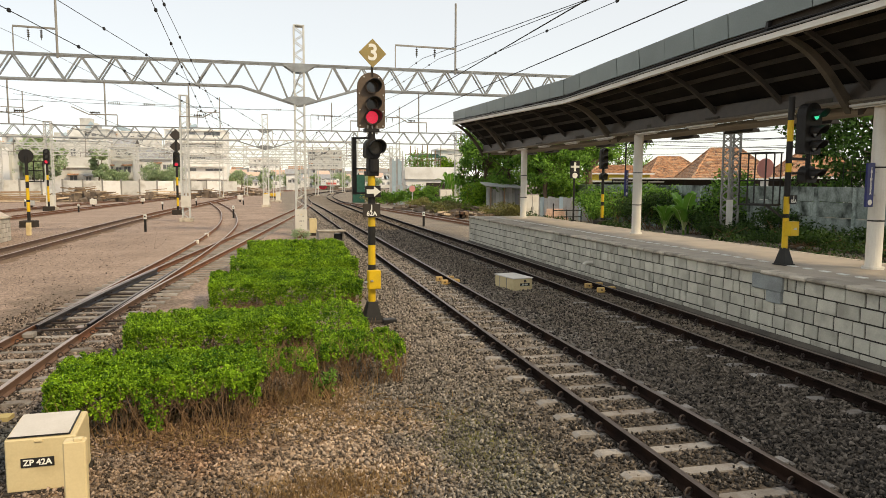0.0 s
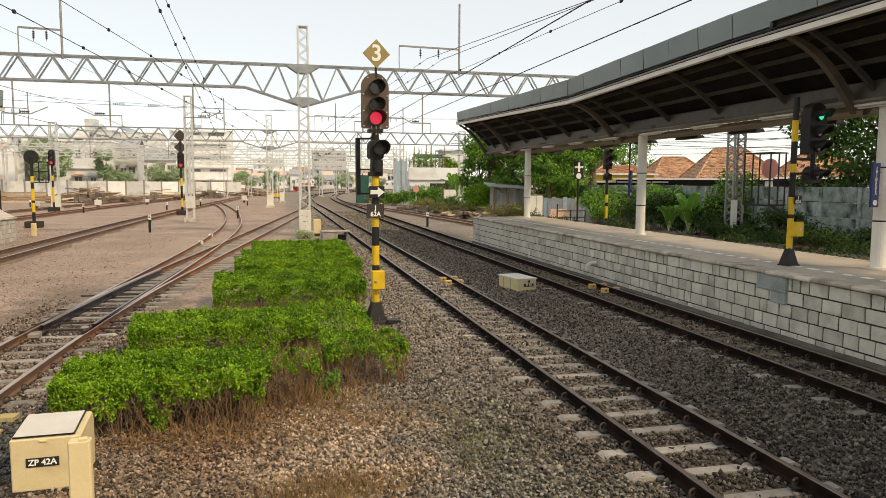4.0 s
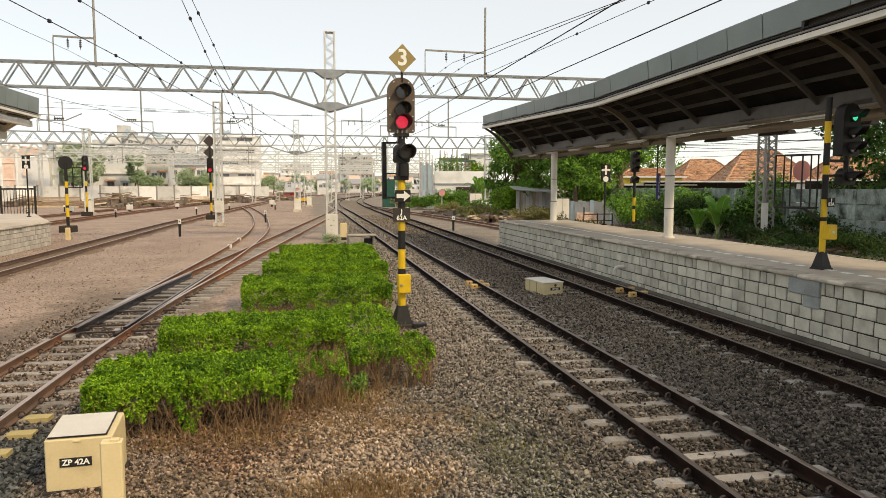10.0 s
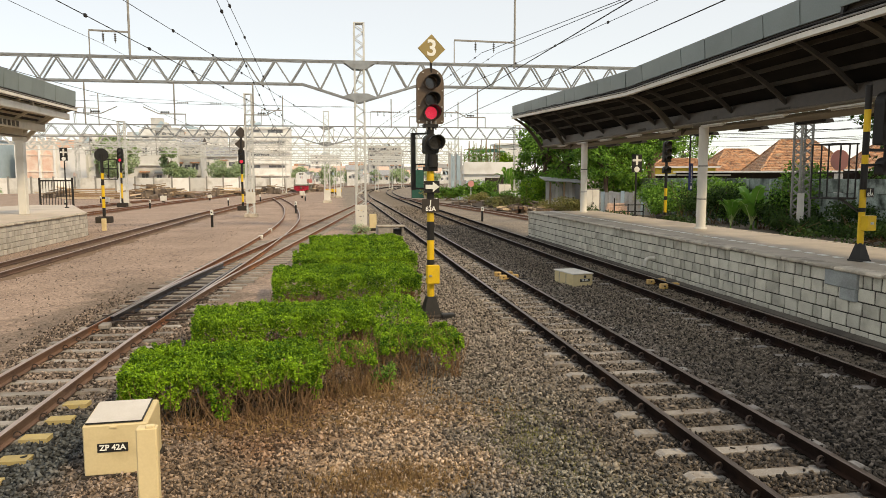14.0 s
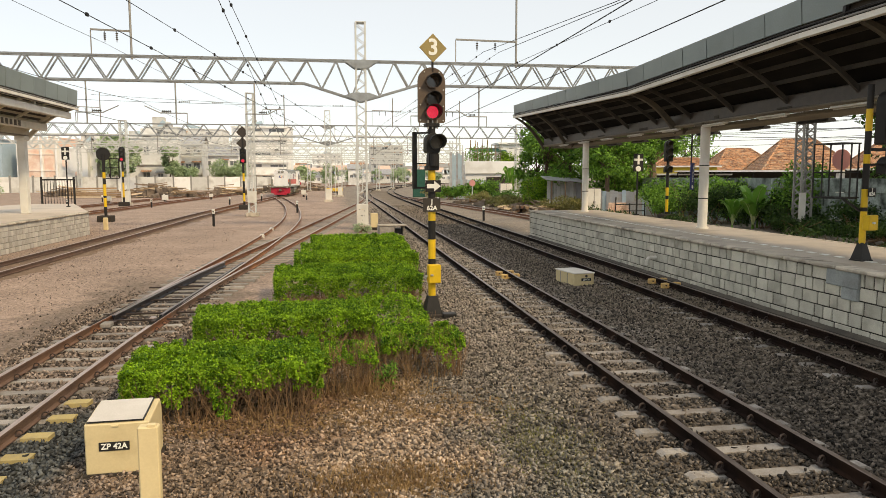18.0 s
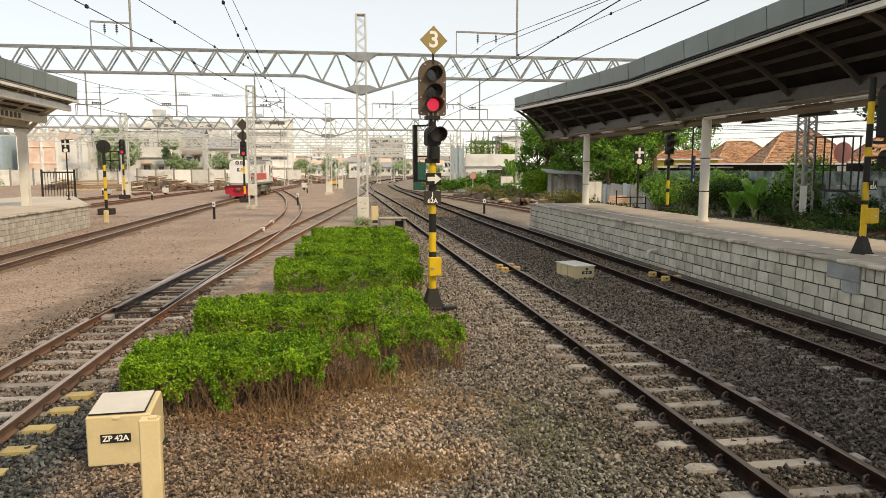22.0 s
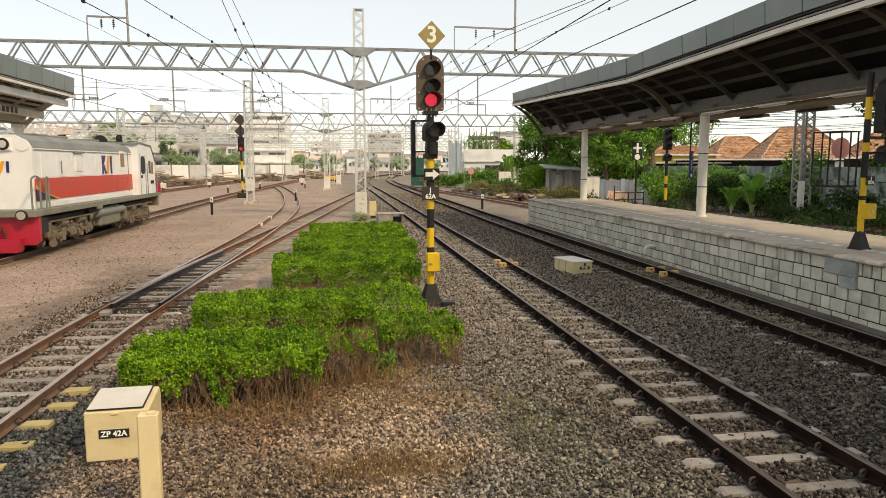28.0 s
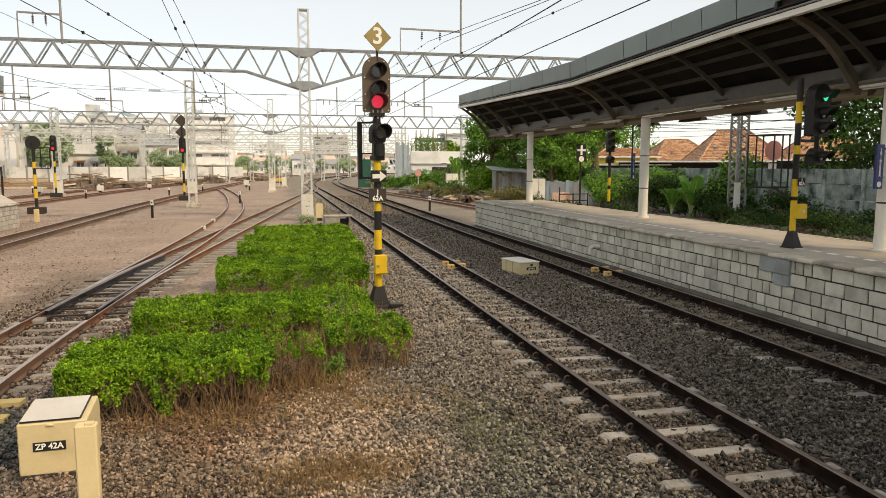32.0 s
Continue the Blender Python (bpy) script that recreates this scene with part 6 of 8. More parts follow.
def building(name, label, x0, x1, y, depth, h, floors, cols, wall, roof=None, kind_roof="flat", win=(1.1, 1.3), band=False, seed=0):
    """A block with storeys of windows on the side that faces the tracks, and what has gathered on its roof and walls."""
    rng = np.random.default_rng(seed + int(abs(x0) * 10 + y))
    bd = thing(name, label, "building", (0, y, 0))
    part("wall", box(B(), ((x0 + x1) / 2, depth / 2, h / 2), (x1 - x0, depth, h)), wall, bd)
    if kind_roof == "flat":
        part("roof", box(B(), ((x0 + x1) / 2, depth / 2, h + 0.12), (x1 - x0 + 0.5, depth + 0.5, 0.24)), roof or wall, bd)
        for k in range(int(rng.integers(1, 4))):
            w, hh = rng.uniform(1.2, 3.2), rng.uniform(0.8, 2.4)
            part("roof_room", box(B(), (x0 + (x1 - x0) * rng.uniform(0.3, 0.7), depth * 0.4, h + 0.24 + hh / 2), (w, 2.5, hh)), (M_CONC, wall, M_TIN)[k % 3], bd)
        part("roof_tank", rod(B(), (x0 + (x1 - x0) * rng.uniform(0.2, 0.8), depth * 0.3, h + 0.2), (x0 + (x1 - x0) * 0.5, depth * 0.3, h + 1.7), 0.6, n=12), M_BLUEGREY, bd)
    elif kind_roof == "gable":
        bm = B()
        prism(bm, ((-0.5, h), (depth / 2, h + depth * 0.28), (depth + 0.5, h), (depth + 0.5, h - 0.15), (depth / 2, h + depth * 0.28 - 0.2), (-0.5, h - 0.15)), "x", x0 - 0.4, x1 + 0.4)
        part("roof", bm, roof or M_TIN, bd)
    fh = h / floors
    for f in range(floors):
        if band:
            step = 1.6 * (f % 2) + (2.5 if f == floors - 1 else 0)
            part("ledge", box(B(), ((x0 + x1) / 2, -0.5, fh * (f + 0.98)), ((x1 - x0) * 1.02 - step, 1.0, 0.5)), wall, bd)
            bays = cols
            for c in range(bays):
                if rng.random() < 0.75:
                    bx = x0 + 0.6 + step / 2 + (x1 - x0 - 1.2 - step) * (c + 0.5) / bays
                    part("window_band", box(B(), (bx, -0.03, fh * (f + 0.72)), ((x1 - x0 - step) / bays * 0.86, 0.1, fh * rng.uniform(0.12, 0.28))), M_PANE, bd)
            continue
        for c in range(cols):
            if rng.random() < 0.22:
                continue
            x = x0 + (x1 - x0) * (c + 0.5) / cols + rng.uniform(-0.3, 0.3)
            ww, wh = win[0] * rng.uniform(0.7, 1.4), win[1] * rng.uniform(0.7, 1.15)
            zc = fh * (f + 0.55)
            w = part("window", box(box(box(B(), (0, 0, wh / 2 + 0.05), (ww + 0.2, 0.14, 0.1)), (0, 0, -wh / 2 - 0.05), (ww + 0.3, 0.22, 0.1)), (0, 0, 0), (0.07, 0.1, wh)), wall, bd, at=pose(x, -0.05, zc))
            part("pane", box(B(), (0, 0, 0), (ww, 0.06, wh)), M_PANE, w, at=pose(0, 0.03, 0))
            if rng.random() < 0.4:
                part("awning", box(B(), (x, -0.5, zc + wh / 2 + 0.35), (ww + 0.8, 1.0, 0.06), rot=pose(0, 0, 0, 16)), M_TIN if c % 2 else M_TILE, bd)
        if f and rng.random() < 0.6:
            part("ledge", box(B(), ((x0 + x1) / 2, -0.2, fh * f), (x1 - x0 + 0.1, 0.5, 0.2)), wall, bd)
    return bd


# ruined pink front with a ragged top, beside the far platform
rw = thing("ruined_warehouse", "peeling pink and white warehouse wall with a ragged top", "building", (0, 150, 0))
M_BAREWALL = mat("bare_red_plaster", (0.66, 0.4, 0.3), (0.8, 0.66, 0.56), 0.95, 0, 0.5, 6, 0.2, 0.12, stain=(0.84, 0.76, 0.68), stain_amt=0.7, stain_scale=0.45)
part("wall", box(B(), (-58.6, 3, 4.6), (7.2, 6, 9.2)), M_WALLP, rw)
part("side_wall", box(B(), (-52.2, 3.4, 4.3), (5.6, 6, 8.6)), M_WALLW, rw, "patched white render")
_prng = np.random.default_rng(17)
for k in range(18):
    _h = 0.5 + 1.1 * abs(math.sin(k * 1.7)) + _prng.uniform(0, 0.5)
    part("broken_parapet", box(B(), (-61.9 + k * 0.41, 0.2, 9.2 + _h / 2), (0.4, 0.5, _h)), M_WALLP if k % 3 else M_WALLW, rw)
for x, z, w, h in ((-59.2, 5.0, 2.5, 7.2), (-56.4, 5.2, 1.9, 7.0), (-61.2, 4.6, 0.9, 4.0), (-53.6, 5.6, 1.0, 1.4), (-51.4, 3.2, 0.9, 1.6)):
    pts_ = [(x + w / 2 * (1 if math.cos(q * math.pi / 8 + 0.2) > 0 else -1) * min(1.0, abs(math.cos(q * math.pi / 8 + 0.2)) * 1.5) * _prng.uniform(0.8, 1.08), z + h / 2 * math.sin(q * math.pi / 8 + 0.2) * _prng.uniform(0.85, 1.08)) for q in range(16)]
    part("bare_patch", prism(B(), pts_, "y", -0.05, 0.0), M_BAREWALL, rw, "bare reddish plaster with the render fallen away")
for x in (-62.1, -60.6, -57.8, -55.0):
    part("pilaster", box(B(), (x, -0.12, 4.7), (0.4, 0.3, 9.4), bev=0.03), M_WALLW, rw)
for z in (4.2, 7.4):
    part("string_course", box(B(), (-58.6, -0.1, z), (7.2, 0.2, 0.16)), M_WALLP, rw)
part("roof", prism(B(), ((-55.6, 9.0), (-50.4, 9.0), (-51.2, 10.4), (-55.0, 10.8)), "y", 2.0, 6.0), M_RUSTWALL, rw, "faded red sheet roof")
building("house", "plain white lineside block beside a ruin", -51.6, -48.2, 152, 9, 9.6, 2, 0, M_WALLW)
building("shed", "long low building with a white flat roof edge", -54, -35.5, 166, 12, 11.4, 2, 7, M_WALLC, M_WALLW)
building("house", "grey unfinished concrete house with clutter on its roof", -43.5, -36.5, 172, 9, 14.2, 4, 4, M_CONC)
building("house", "stained grey house beside the yard", -37, -31, 170, 8, 10.4, 3, 3, M_CONC, M_TIN, "gable")
building("warehouse", "grey sheet-metal hall with a pale roof", -74, -64.2, 148, 14, 10.0, 2, 3, M_BLUEGREY, M_TIN, "flat")
building("house", "cream house with a tin roof", -33, -25, 186, 9, 8.2, 2, 4, M_WALLC, M_TIN, "gable")
building("apartment_block", "long pale apartment block", -52, -32, 206, 14, 16, 4, 9, M_WALLC)
building("office_block", "white terraced office block with thin dark window strips", -33, -14.8, 232, 14, 18.6, 5, 6, M_WALLW, band=True)
building("apartment_block", "hazy grey distant housing block", 17, 34, 372, 16, 19, 6, 9, M_CONC)
building("apartment_block", "hazy pale block beyond the line", -14, 2, 395, 14, 15, 5, 7, M_WALLW)
_rng = np.random.default_rng(11)
for k in range(76):
    row = k % 4
    y = 318 + row * 36 + _rng.uniform(-9, 9) + k * 0.13
    x = -112 + (k // 4) * 10.6 + row * 4.2 + _rng.uniform(-2, 2)
    if 4 < x + 5 < 4 + (y - 150) * 0.16 and y < 300:
        continue
    w = _rng.uniform(5, 9)
    building("house", ("small pale distant town house", "weathered distant house among many roofs", "low white house in the far town")[k % 3], x, x + w, y, 8, _rng.uniform(2.4, 4.4) + row * 2.0, 1 + k % 2, int(w / 2.6), (M_WALLW, M_CONC, M_WALLC, M_WALLW)[(k * 7) % 4], (M_TIN, M_TILE, M_GALVD, M_RUSTWALL)[(k * 3) % 4], "gable" if k % 5 else "flat")
building("house", "small white lineside house", 3.5, 7.0, 240, 6, 5.5, 1, 2, M_WALLW, M_TIN, "gable")

# white yard wall along the far sidings
yw = thing("yard_wall", "long stained white boundary wall with piers", "wall", kind="structure")
for k in range(26):
    a = Vector((-92 + k * 3.2, 122 + k * 1.9, 0))
    b = a + Vector((3.2, 1.9, 0))
    part("wall_panel", strut(B(), a + Vector((0, 0, 1.45)), b + Vector((0, 0, 1.45)), 0.18, 2.9), M_CONC if k % 3 else M_WALLC, yw)
    part("pier", box(B(), (a.x, a.y, 1.6), (0.3, 0.4, 3.2)), M_GALVD, yw)

# mildewed wall behind the platform
bw = thing("boundary_wall", "mildewed grey concrete panel wall with posts", "wall", kind="structure")
_pan = mesh_of("wall_panel", box(B(), (0, 0, 0), (0.1, 2.34, 0.72), bev=0.015), M_GREYWALL)
_post = mesh_of("wall_post", box(B(), (0, 0, 1.4), (0.2, 0.2, 2.9), bev=0.02), M_GREYWALL)
for k in range(24):
    y = 8 + k * 2.4
    part("wall_post", _post, None, bw, at=pose(26, y, 0))
    for r in range(4):
        part("wall_panel", _pan, None, bw, at=pose(26.03 + random.uniform(-0.03, 0.03), y + 1.2, 0.32 + r * 0.74, random.uniform(-0.5, 0.5), 0, 0))
wf = thing("wire_fence", "thin dark mesh fence above a wall", "fence", kind="structure")
for k in range(40):
    part("fence_rod", rod(B(), (26, 8.5 + k * 0.5, 2.8), (26, 8.5 + k * 0.5, 4.3), 0.015, n=5), M_BLACK, wf)
for z in (2.95, 3.6, 4.25):
    part("fence_rail", rod(B(), (26, 8, z), (26, 28, z), 0.02, n=5), M_BLACK, wf)


def tiled_house(x, y, w, d, eave, ridge, label, wall, rz=0.0, hip=0.35):
    """A house with a hipped tiled roof with visible courses."""
    hs = thing("house", label, "house", (x, y, 0), rz)
    part("wall", box(B(), (0, 0, eave / 2), (w - 0.8, d - 0.8, eave)), wall, hs)
    courses = 20
    for k in range(courses):
        u0, u1 = k / courses, (k + 1) / courses
        V, F = [], []
        ring = []
        for u, dz in ((u0, 0.07), (u1, 0.0)):
            hx, hy = (w / 2) * (1 - u) + (w / 2 * hip) * u, (d / 2) * (1 - u) + 0.05 * u
            z = eave + (ridge - eave) * u + dz
            ring.append([(-hx, -hy, z), (hx, -hy, z), (hx, hy, z), (-hx, hy, z)])
        V = ring[0] + ring[1] + [(a, b, c - 0.09) for a, b, c in ring[0]]
        for i in range(4):
            j = (i + 1) % 4
            F.append((i, j, 4 + j, 4 + i))
            F.append((8 + i, 8 + j, j, i))
        part("tile_course", arrays_mesh("tile_course", V, F, M_TILE), None, hs)
    part("ridge_cap", rod(B(), (-w / 2 * hip, 0, ridge + 0.03), (w / 2 * hip, 0, ridge + 0.03), 0.14, n=8), M_TILE, hs)
    for sx in (-1, 1):
        for sy in (-1, 1):
            part("hip_cap", rod(B(), (sx * w / 2, sy * d / 2, eave + 0.08), (sx * w / 2 * hip, 0, ridge + 0.05), 0.12, n=8), M_TILE, hs)
    part("gutter", strut(B(), (-w / 2, -d / 2 - 0.05, eave - 0.03), (w / 2, -d / 2 - 0.05, eave - 0.03), 0.18), M_WALLW, hs)
    for k in range(3):
        wn = part("window", box(B(), (-w * 0.3 + k * w * 0.3, -d / 2 + 0.38, eave * 0.55), (1.4, 0.12, 1.3)), M_WALLW, hs)
        part("pane", box(B(), (-w * 0.3 + k * w * 0.3, -d / 2 + 0.31, eave * 0.55), (1.15, 0.06, 1.05)), M_GLASS, wn)
    return hs


tiled_house(50.5, 72, 9.5, 10, 3.5, 7.0, "house with a steep orange clay-tile hip roof", M_WALLW, -20)
tiled_house(53, 88, 9.0, 9, 3.6, 6.6, "house with a weathered orange-brown hip roof", M_WALLC, -10)
tiled_house(60, 69, 9, 9, 3.8, 6.7, "taller house with an orange tile roof", M_WALLW, -25)
tiled_house(42.8, 84, 8, 8, 4.2, 5.2, "yellow-walled house with a faded roof", M_WALLY, -15, 0.5)
# low verandas and sheds before the houses
for x, y, w, z, rz in ((39, 62, 14, 3.5, -32), (34, 66, 9, 3.2, -30), (47, 55, 6, 3.6, -36)):
    sh = thing("lean_to_roof", "low tin lean-to roof with a white edge before the houses", "shed", (x, y, 0), rz)
    part("roof_sheet", box(B(), (0, 0, z), (w, 3.2, 0.07), rot=pose(0, 0, 0, 1.5, 0, 0)), M_TIN, sh)
    part("edge_board", box(B(), (0, -1.62, z - 0.03), (w, 0.06, 0.14)), M_WALLW, sh)
    for k in range(5):
        part("post", rod(B(), (-w / 2 + 0.3 + k * (w - 0.6) / 4, -1.4, 0), (-w / 2 + 0.3 + k * (w - 0.6) / 4, -1.4, z - 0.2), 0.06, n=6), M_BLACK, sh)
    # wall coloured dark for the shade under the lean-to roof
    part("back_wall", box(B(), (0, 1.5, z / 2), (w, 0.15, z)), M_MORTAR, sh)

# white flat-roofed building with a planted terrace, and what stands round it
wb = thing("terrace_building", "white building with a planted roof terrace", "building", (22.3, 99, 0), 0)
part("wall", box(B(), (0, 3, 1.7), (8.6, 6, 3.4)), M_WALLC, wb)
part("parapet", box(B(), (0, -0.2, 4.25), (9.0, 0.25, 1.75), bev=0.03), M_WALLW, wb, "white terrace parapet")
part("terrace", box(B(), (0, 3, 3.5), (9.0, 6.4, 0.2)), M_WALLW, wb)
part("upper_wall", box(B(), (3.2, 5, 5.6), (3.6, 4, 4.2)), M_WALLW, wb)
part("upper_roof", box(B(), (3.2, 5, 7.8), (4.4, 4.8, 0.25)), M_WALLW, wb)
part("awning", box(B(), (-0.3, 3.6, 6.9), (5.0, 3.2, 0.12), rot=pose(0, 0, 0, 10, 0, 0)), M_GREENNET, wb, "green awning")
for x in (-2.6, 2.0):
    part("awning_post", rod(B(), (x, 2.1, 3.6), (x, 2.1, 6.7), 0.05, n=6), M_GALVD, wb)
part("doorway", box(B(), (0.4, -0.04, 1.6), (3.4, 0.12, 2.6)), M_MORTAR, wb)
shrub(20.6, 99.6, 5.0, 1.2, 4.2, 81, M_BANANA, 0.3, 1000, "straggling potted terrace plants", 3.6)
shrub(24.4, 99.6, 2.4, 1.2, 2.9, 82, M_HEDGE, 0.34, 1100, "leafy green terrace plants", 3.6)
tp = thing("terrace_trellis", "bare bamboo stakes and stems on a roof terrace", "trellis", (18.3, 99.3, 3.6))
_r5 = random.Random(55)
for k in range(17):
    x = 0.3 * k
    part("stake", rod(B(), (x, 0, 0), (x + _r5.uniform(-0.35, 0.35), _r5.uniform(-0.2, 0.2), _r5.uniform(2.6, 5.2)), 0.05, n=5), M_WOOD if k % 3 else M_WEED, tp)
for z in (2.4, 3.3):
    part("crossbar", rod(B(), (-0.2, 0, z), (5.2, 0, z + 0.15), 0.04, n=5), M_WOOD, tp)
st = thing("sheet_metal_wall", "tall pale blue corrugated sheet wall", "wall", (15.6, 97.0, 0))
for k in range(7):
    part("sheet", box(B(), (k * 0.27, 0.05 * (k % 2), 3.2 - 0.12 * (k % 3)), (0.26, 0.05, 6.4 - 0.24 * (k % 3))), M_BLUEGREY if k % 3 else M_TIN, st)
part("post", box(B(), (0.9, 0.2, 3.1), (0.15, 0.15, 6.2)), M_GALVD, st)
gf = thing("corrugated_fence", "dull corrugated metal fence", "fence", (15.4, 93, 0), kind="structure")
for k in range(14):
    part("sheet", box(B(), (k * 0.32, (k % 2) * 0.06, 1.25), (0.3, 0.05, 2.5 + 0.1 * (k % 3))), M_TIN if k % 3 else M_BLUEGREY, gf)
gn = thing("green_screen", "dark green netting screen beside the curve", "screen", (10.7, 101, 0), kind="structure")
part("net", box(B(), (0.85, 0, 2.0), (1.7, 0.08, 4.0)), M_GREENNET, gn)
for x in (0, 0.85, 1.7):
    part("post", rod(B(), (x, 0.08, 0), (x, 0.08, 4.2), 0.06, n=6), M_BLACK, gn)


def round_sign(x, y, z, r, label, material=None):
    rs = thing("round_sign", label, "sign", (x, y, 0))
    part("pole", rod(B(), (0, 0.05, 0), (0, 0.05, z), 0.045, n=8), M_GALV, rs)
    part("disc", rod(B(), (0, -0.02, z), (0, 0.02, z), r, n=28), material or M_REDDISC, rs)


round_sign(16.1, 84, 2.2, 0.38, "round red sign on a slim pole")
round_sign(30.0, 38.6, 4.0, 0.62, "large faded red disc sign behind the wall")


def cabinet(x, y, w, h, rz, label):
    cb = thing("equipment_cabinet", label, "cabinet", (x, y, 0), rz, group="grey cabinets")
    part("body", box(B(), (0, 0, h / 2 + 0.1), (w, 0.6, h), bev=0.02), M_SLEEPER, cb)
    for s in (-1, 1):
        dr = part("door", box(B(), (s * w * 0.245, -0.31, h / 2 + 0.1), (w * 0.46, 0.03, h * 0.92), bev=0.01), M_WHITE, cb)
        part("handle", box(B(), (s * 0.06, -0.34, h / 2), (0.03, 0.03, 0.2)), M_BLACK, dr)
    part("plinth", box(B(), (0, 0, 0.06), (w + 0.1, 0.7, 0.14)), M_MORTAR, cb)


cabinet(20.0, 83.0, 1.5, 2.1, 0, "tall grey two-door lineside cabinet")
cabinet(19.6, 52.5, 1.1, 2.0, 0, "pale grey two-door cabinet by the platform end")
bs = thing("brick_stack", "untidy stack of pinkish bricks behind the platform", "stack", (20.6, 49.8, 0), 12)
_brk = mesh_of("brick", box(B(), (0, 0, 0), (0.24, 0.12, 0.07), bev=0.005), M_RUSTWALL)
for r in range(15):
    for k in range(8 - r // 6):
        part("brick", _brk, None, bs, at=pose((k - 3) * 0.25 + random.uniform(-0.03, 0.03), random.uniform(-0.04, 0.04), 0.035 + r * 0.071, 0, 0, random.uniform(-8, 8)))
pf = thing("sheet_fence", "pale grey corrugated sheet fence behind stacked bricks", "fence", (20.7, 54.2, 0), -28)
for k in range(14):
    part("sheet", box(B(), (0.15 + k * 0.31, 0.04 * (k % 2), 0.95 - 0.03 * (k % 3)), (0.3, 0.04, 1.9 - 0.06 * (k % 3))), M_BLUEGREY if k % 5 == 1 else M_TIN, pf)
pb = thing("pipe_barrier", "dark pipe barrier before stacked bricks", "barrier", (19.9, 48.6, 0), 4)
for x in (0.0, 1.1, 2.3):
    part("post", rod(B(), (x, 0, 0), (x, 0, 1.5 if x < 0.5 else 1.05), 0.045, n=8), M_BLACK, pb)
for z in (0.5, 0.98):
    part("rail", rod(B(), (0, 0, z), (2.3, 0, z), 0.035, n=8), M_BLACK, pb)
sd = thing("shed", "small open shed with a sagging tin roof", "shed", (19.7, 60.0, 0), -6)
part("roof", box(B(), (-0.1, 0, 2.75), (3.4, 3.0, 0.08), rot=pose(0, 0, 0, 6, 4, 0)), M_TIN, sd)
for k in range(9):
    part("wall_board", box(B(), (-1.1 + k * 0.3, 1.2 + 0.03 * (k % 2), 1.3 - 0.05 * (k % 3)), (0.28, 0.05, 2.6 - 0.1 * (k % 3))), (M_CONC, M_TIN, M_CONC, M_WALLC)[k % 4], sd)
part("side_wall", box(B(), (1.45, 0, 1.2), (0.1, 2.3, 2.4)), M_TIN, sd)
for x in (-1.3, -0.1, 1.35):
    part("post", rod(B(), (x, -1.2, 0), (x, -1.2, 2.6), 0.07, n=6), M_WOOD, sd)


def cross_sign(x, y, z0, h, label):
    cs = thing("platform_signal_sign", label, "sign", (x, y, z0))
    part("pole", rod(B(), (0, 0, 0), (0, 0, h), 0.04, n=8), M_BLACK, cs)
    part("foot", rod(B(), (0, 0, 0), (0, 0, 0.06), 0.12, n=10), M_BLACK, cs)
    bd = part("board", box(B(), (0, -0.05, h - 0.1), (0.44, 0.03, 0.75), bev=0.006), M_BLACK, cs, "black board with a white cross")
    part("cross_bar", box(B(), (0, -0.07, h + 0.02), (0.4, 0.012, 0.09)), M_SIGNWHITE, bd)
    part("cross_bar", box(B(), (0, -0.073, h + 0.02), (0.09, 0.012, 0.4)), M_SIGNWHITE, bd)
    part("disc", rod(B(), (0, -0.06, h - 0.36), (0, -0.08, h - 0.36), 0.12, n=18), M_SIGNWHITE, bd, "white disc")


cross_sign(12.65, 28.6, PLAT, 2.35, "black sign with a white cross on a thin pole")
cross_sign(-16.1, 45.3, LPLAT, 3.3, "tall black sign with a white cross and disc")


def station_sign(x, y, z, rz):
    ss = thing("station_sign", "narrow vertical blue station name sign on a column", "sign", (x, y, z), rz, group="station name signs")
    part("panel", box(B(), (0, 0, 0), (0.2, 0.05, 0.86), bev=0.006), M_BLUE, ss)
    lettering("lettering", "J\nA\nT\nI\nN\nE\nG\nA\nR\nA", 0.075, M_SIGNWHITE, ss, pose(0, -0.028, 0.08, 90), "white vertical lettering", 0.002, 0.72)
    part("emblem", rod(B(), (0, -0.025, -0.34), (0, -0.031, -0.34), 0.055, n=16), M_SIGNWHITE, ss)
    for dz in (-0.2, 0.25):
        part("bracket", strut(B(), (0.1, 0.0, dz), (0.3, 0.02, dz), 0.02), M_GALVD, ss)


station_sign(11.3, 11.5, 3.02, 8)
station_sign(11.3, 21.35, 3.02, 35)

# iron gate and posts on the low platform's end
gt = thing("iron_gate", "dark iron picket gate between two posts", "gate", (-25.0, 64.5, 0), 28, kind="")
for x in (0, 2.5):
    part("gate_post", box(B(), (x, 0, 1.5), (0.16, 0.16, 3.0)), M_BLACK, gt)
part("top_rail", strut(B(), (0, 0, 2.75), (2.5, 0, 2.75), 0.14), M_BLACK, gt)
part("low_rail", strut(B(), (0, 0, 0.3), (2.5, 0, 0.3), 0.06), M_BLACK, gt)
for k in range(10):
    part("picket", rod(B(), (0.23 + k * 0.225, 0, 0.2), (0.23 + k * 0.225, 0, 2.7), 0.025, n=6), M_BLACK, gt)

yp = thing("marker_post", "short yellow marker post on bare earth", "post", (-13.1, 42.3, 0))
part("shaft", box(B(), (0, 0, 0.35), (0.24, 0.16, 0.7), bev=0.02), M_CREAMBOX, yp)


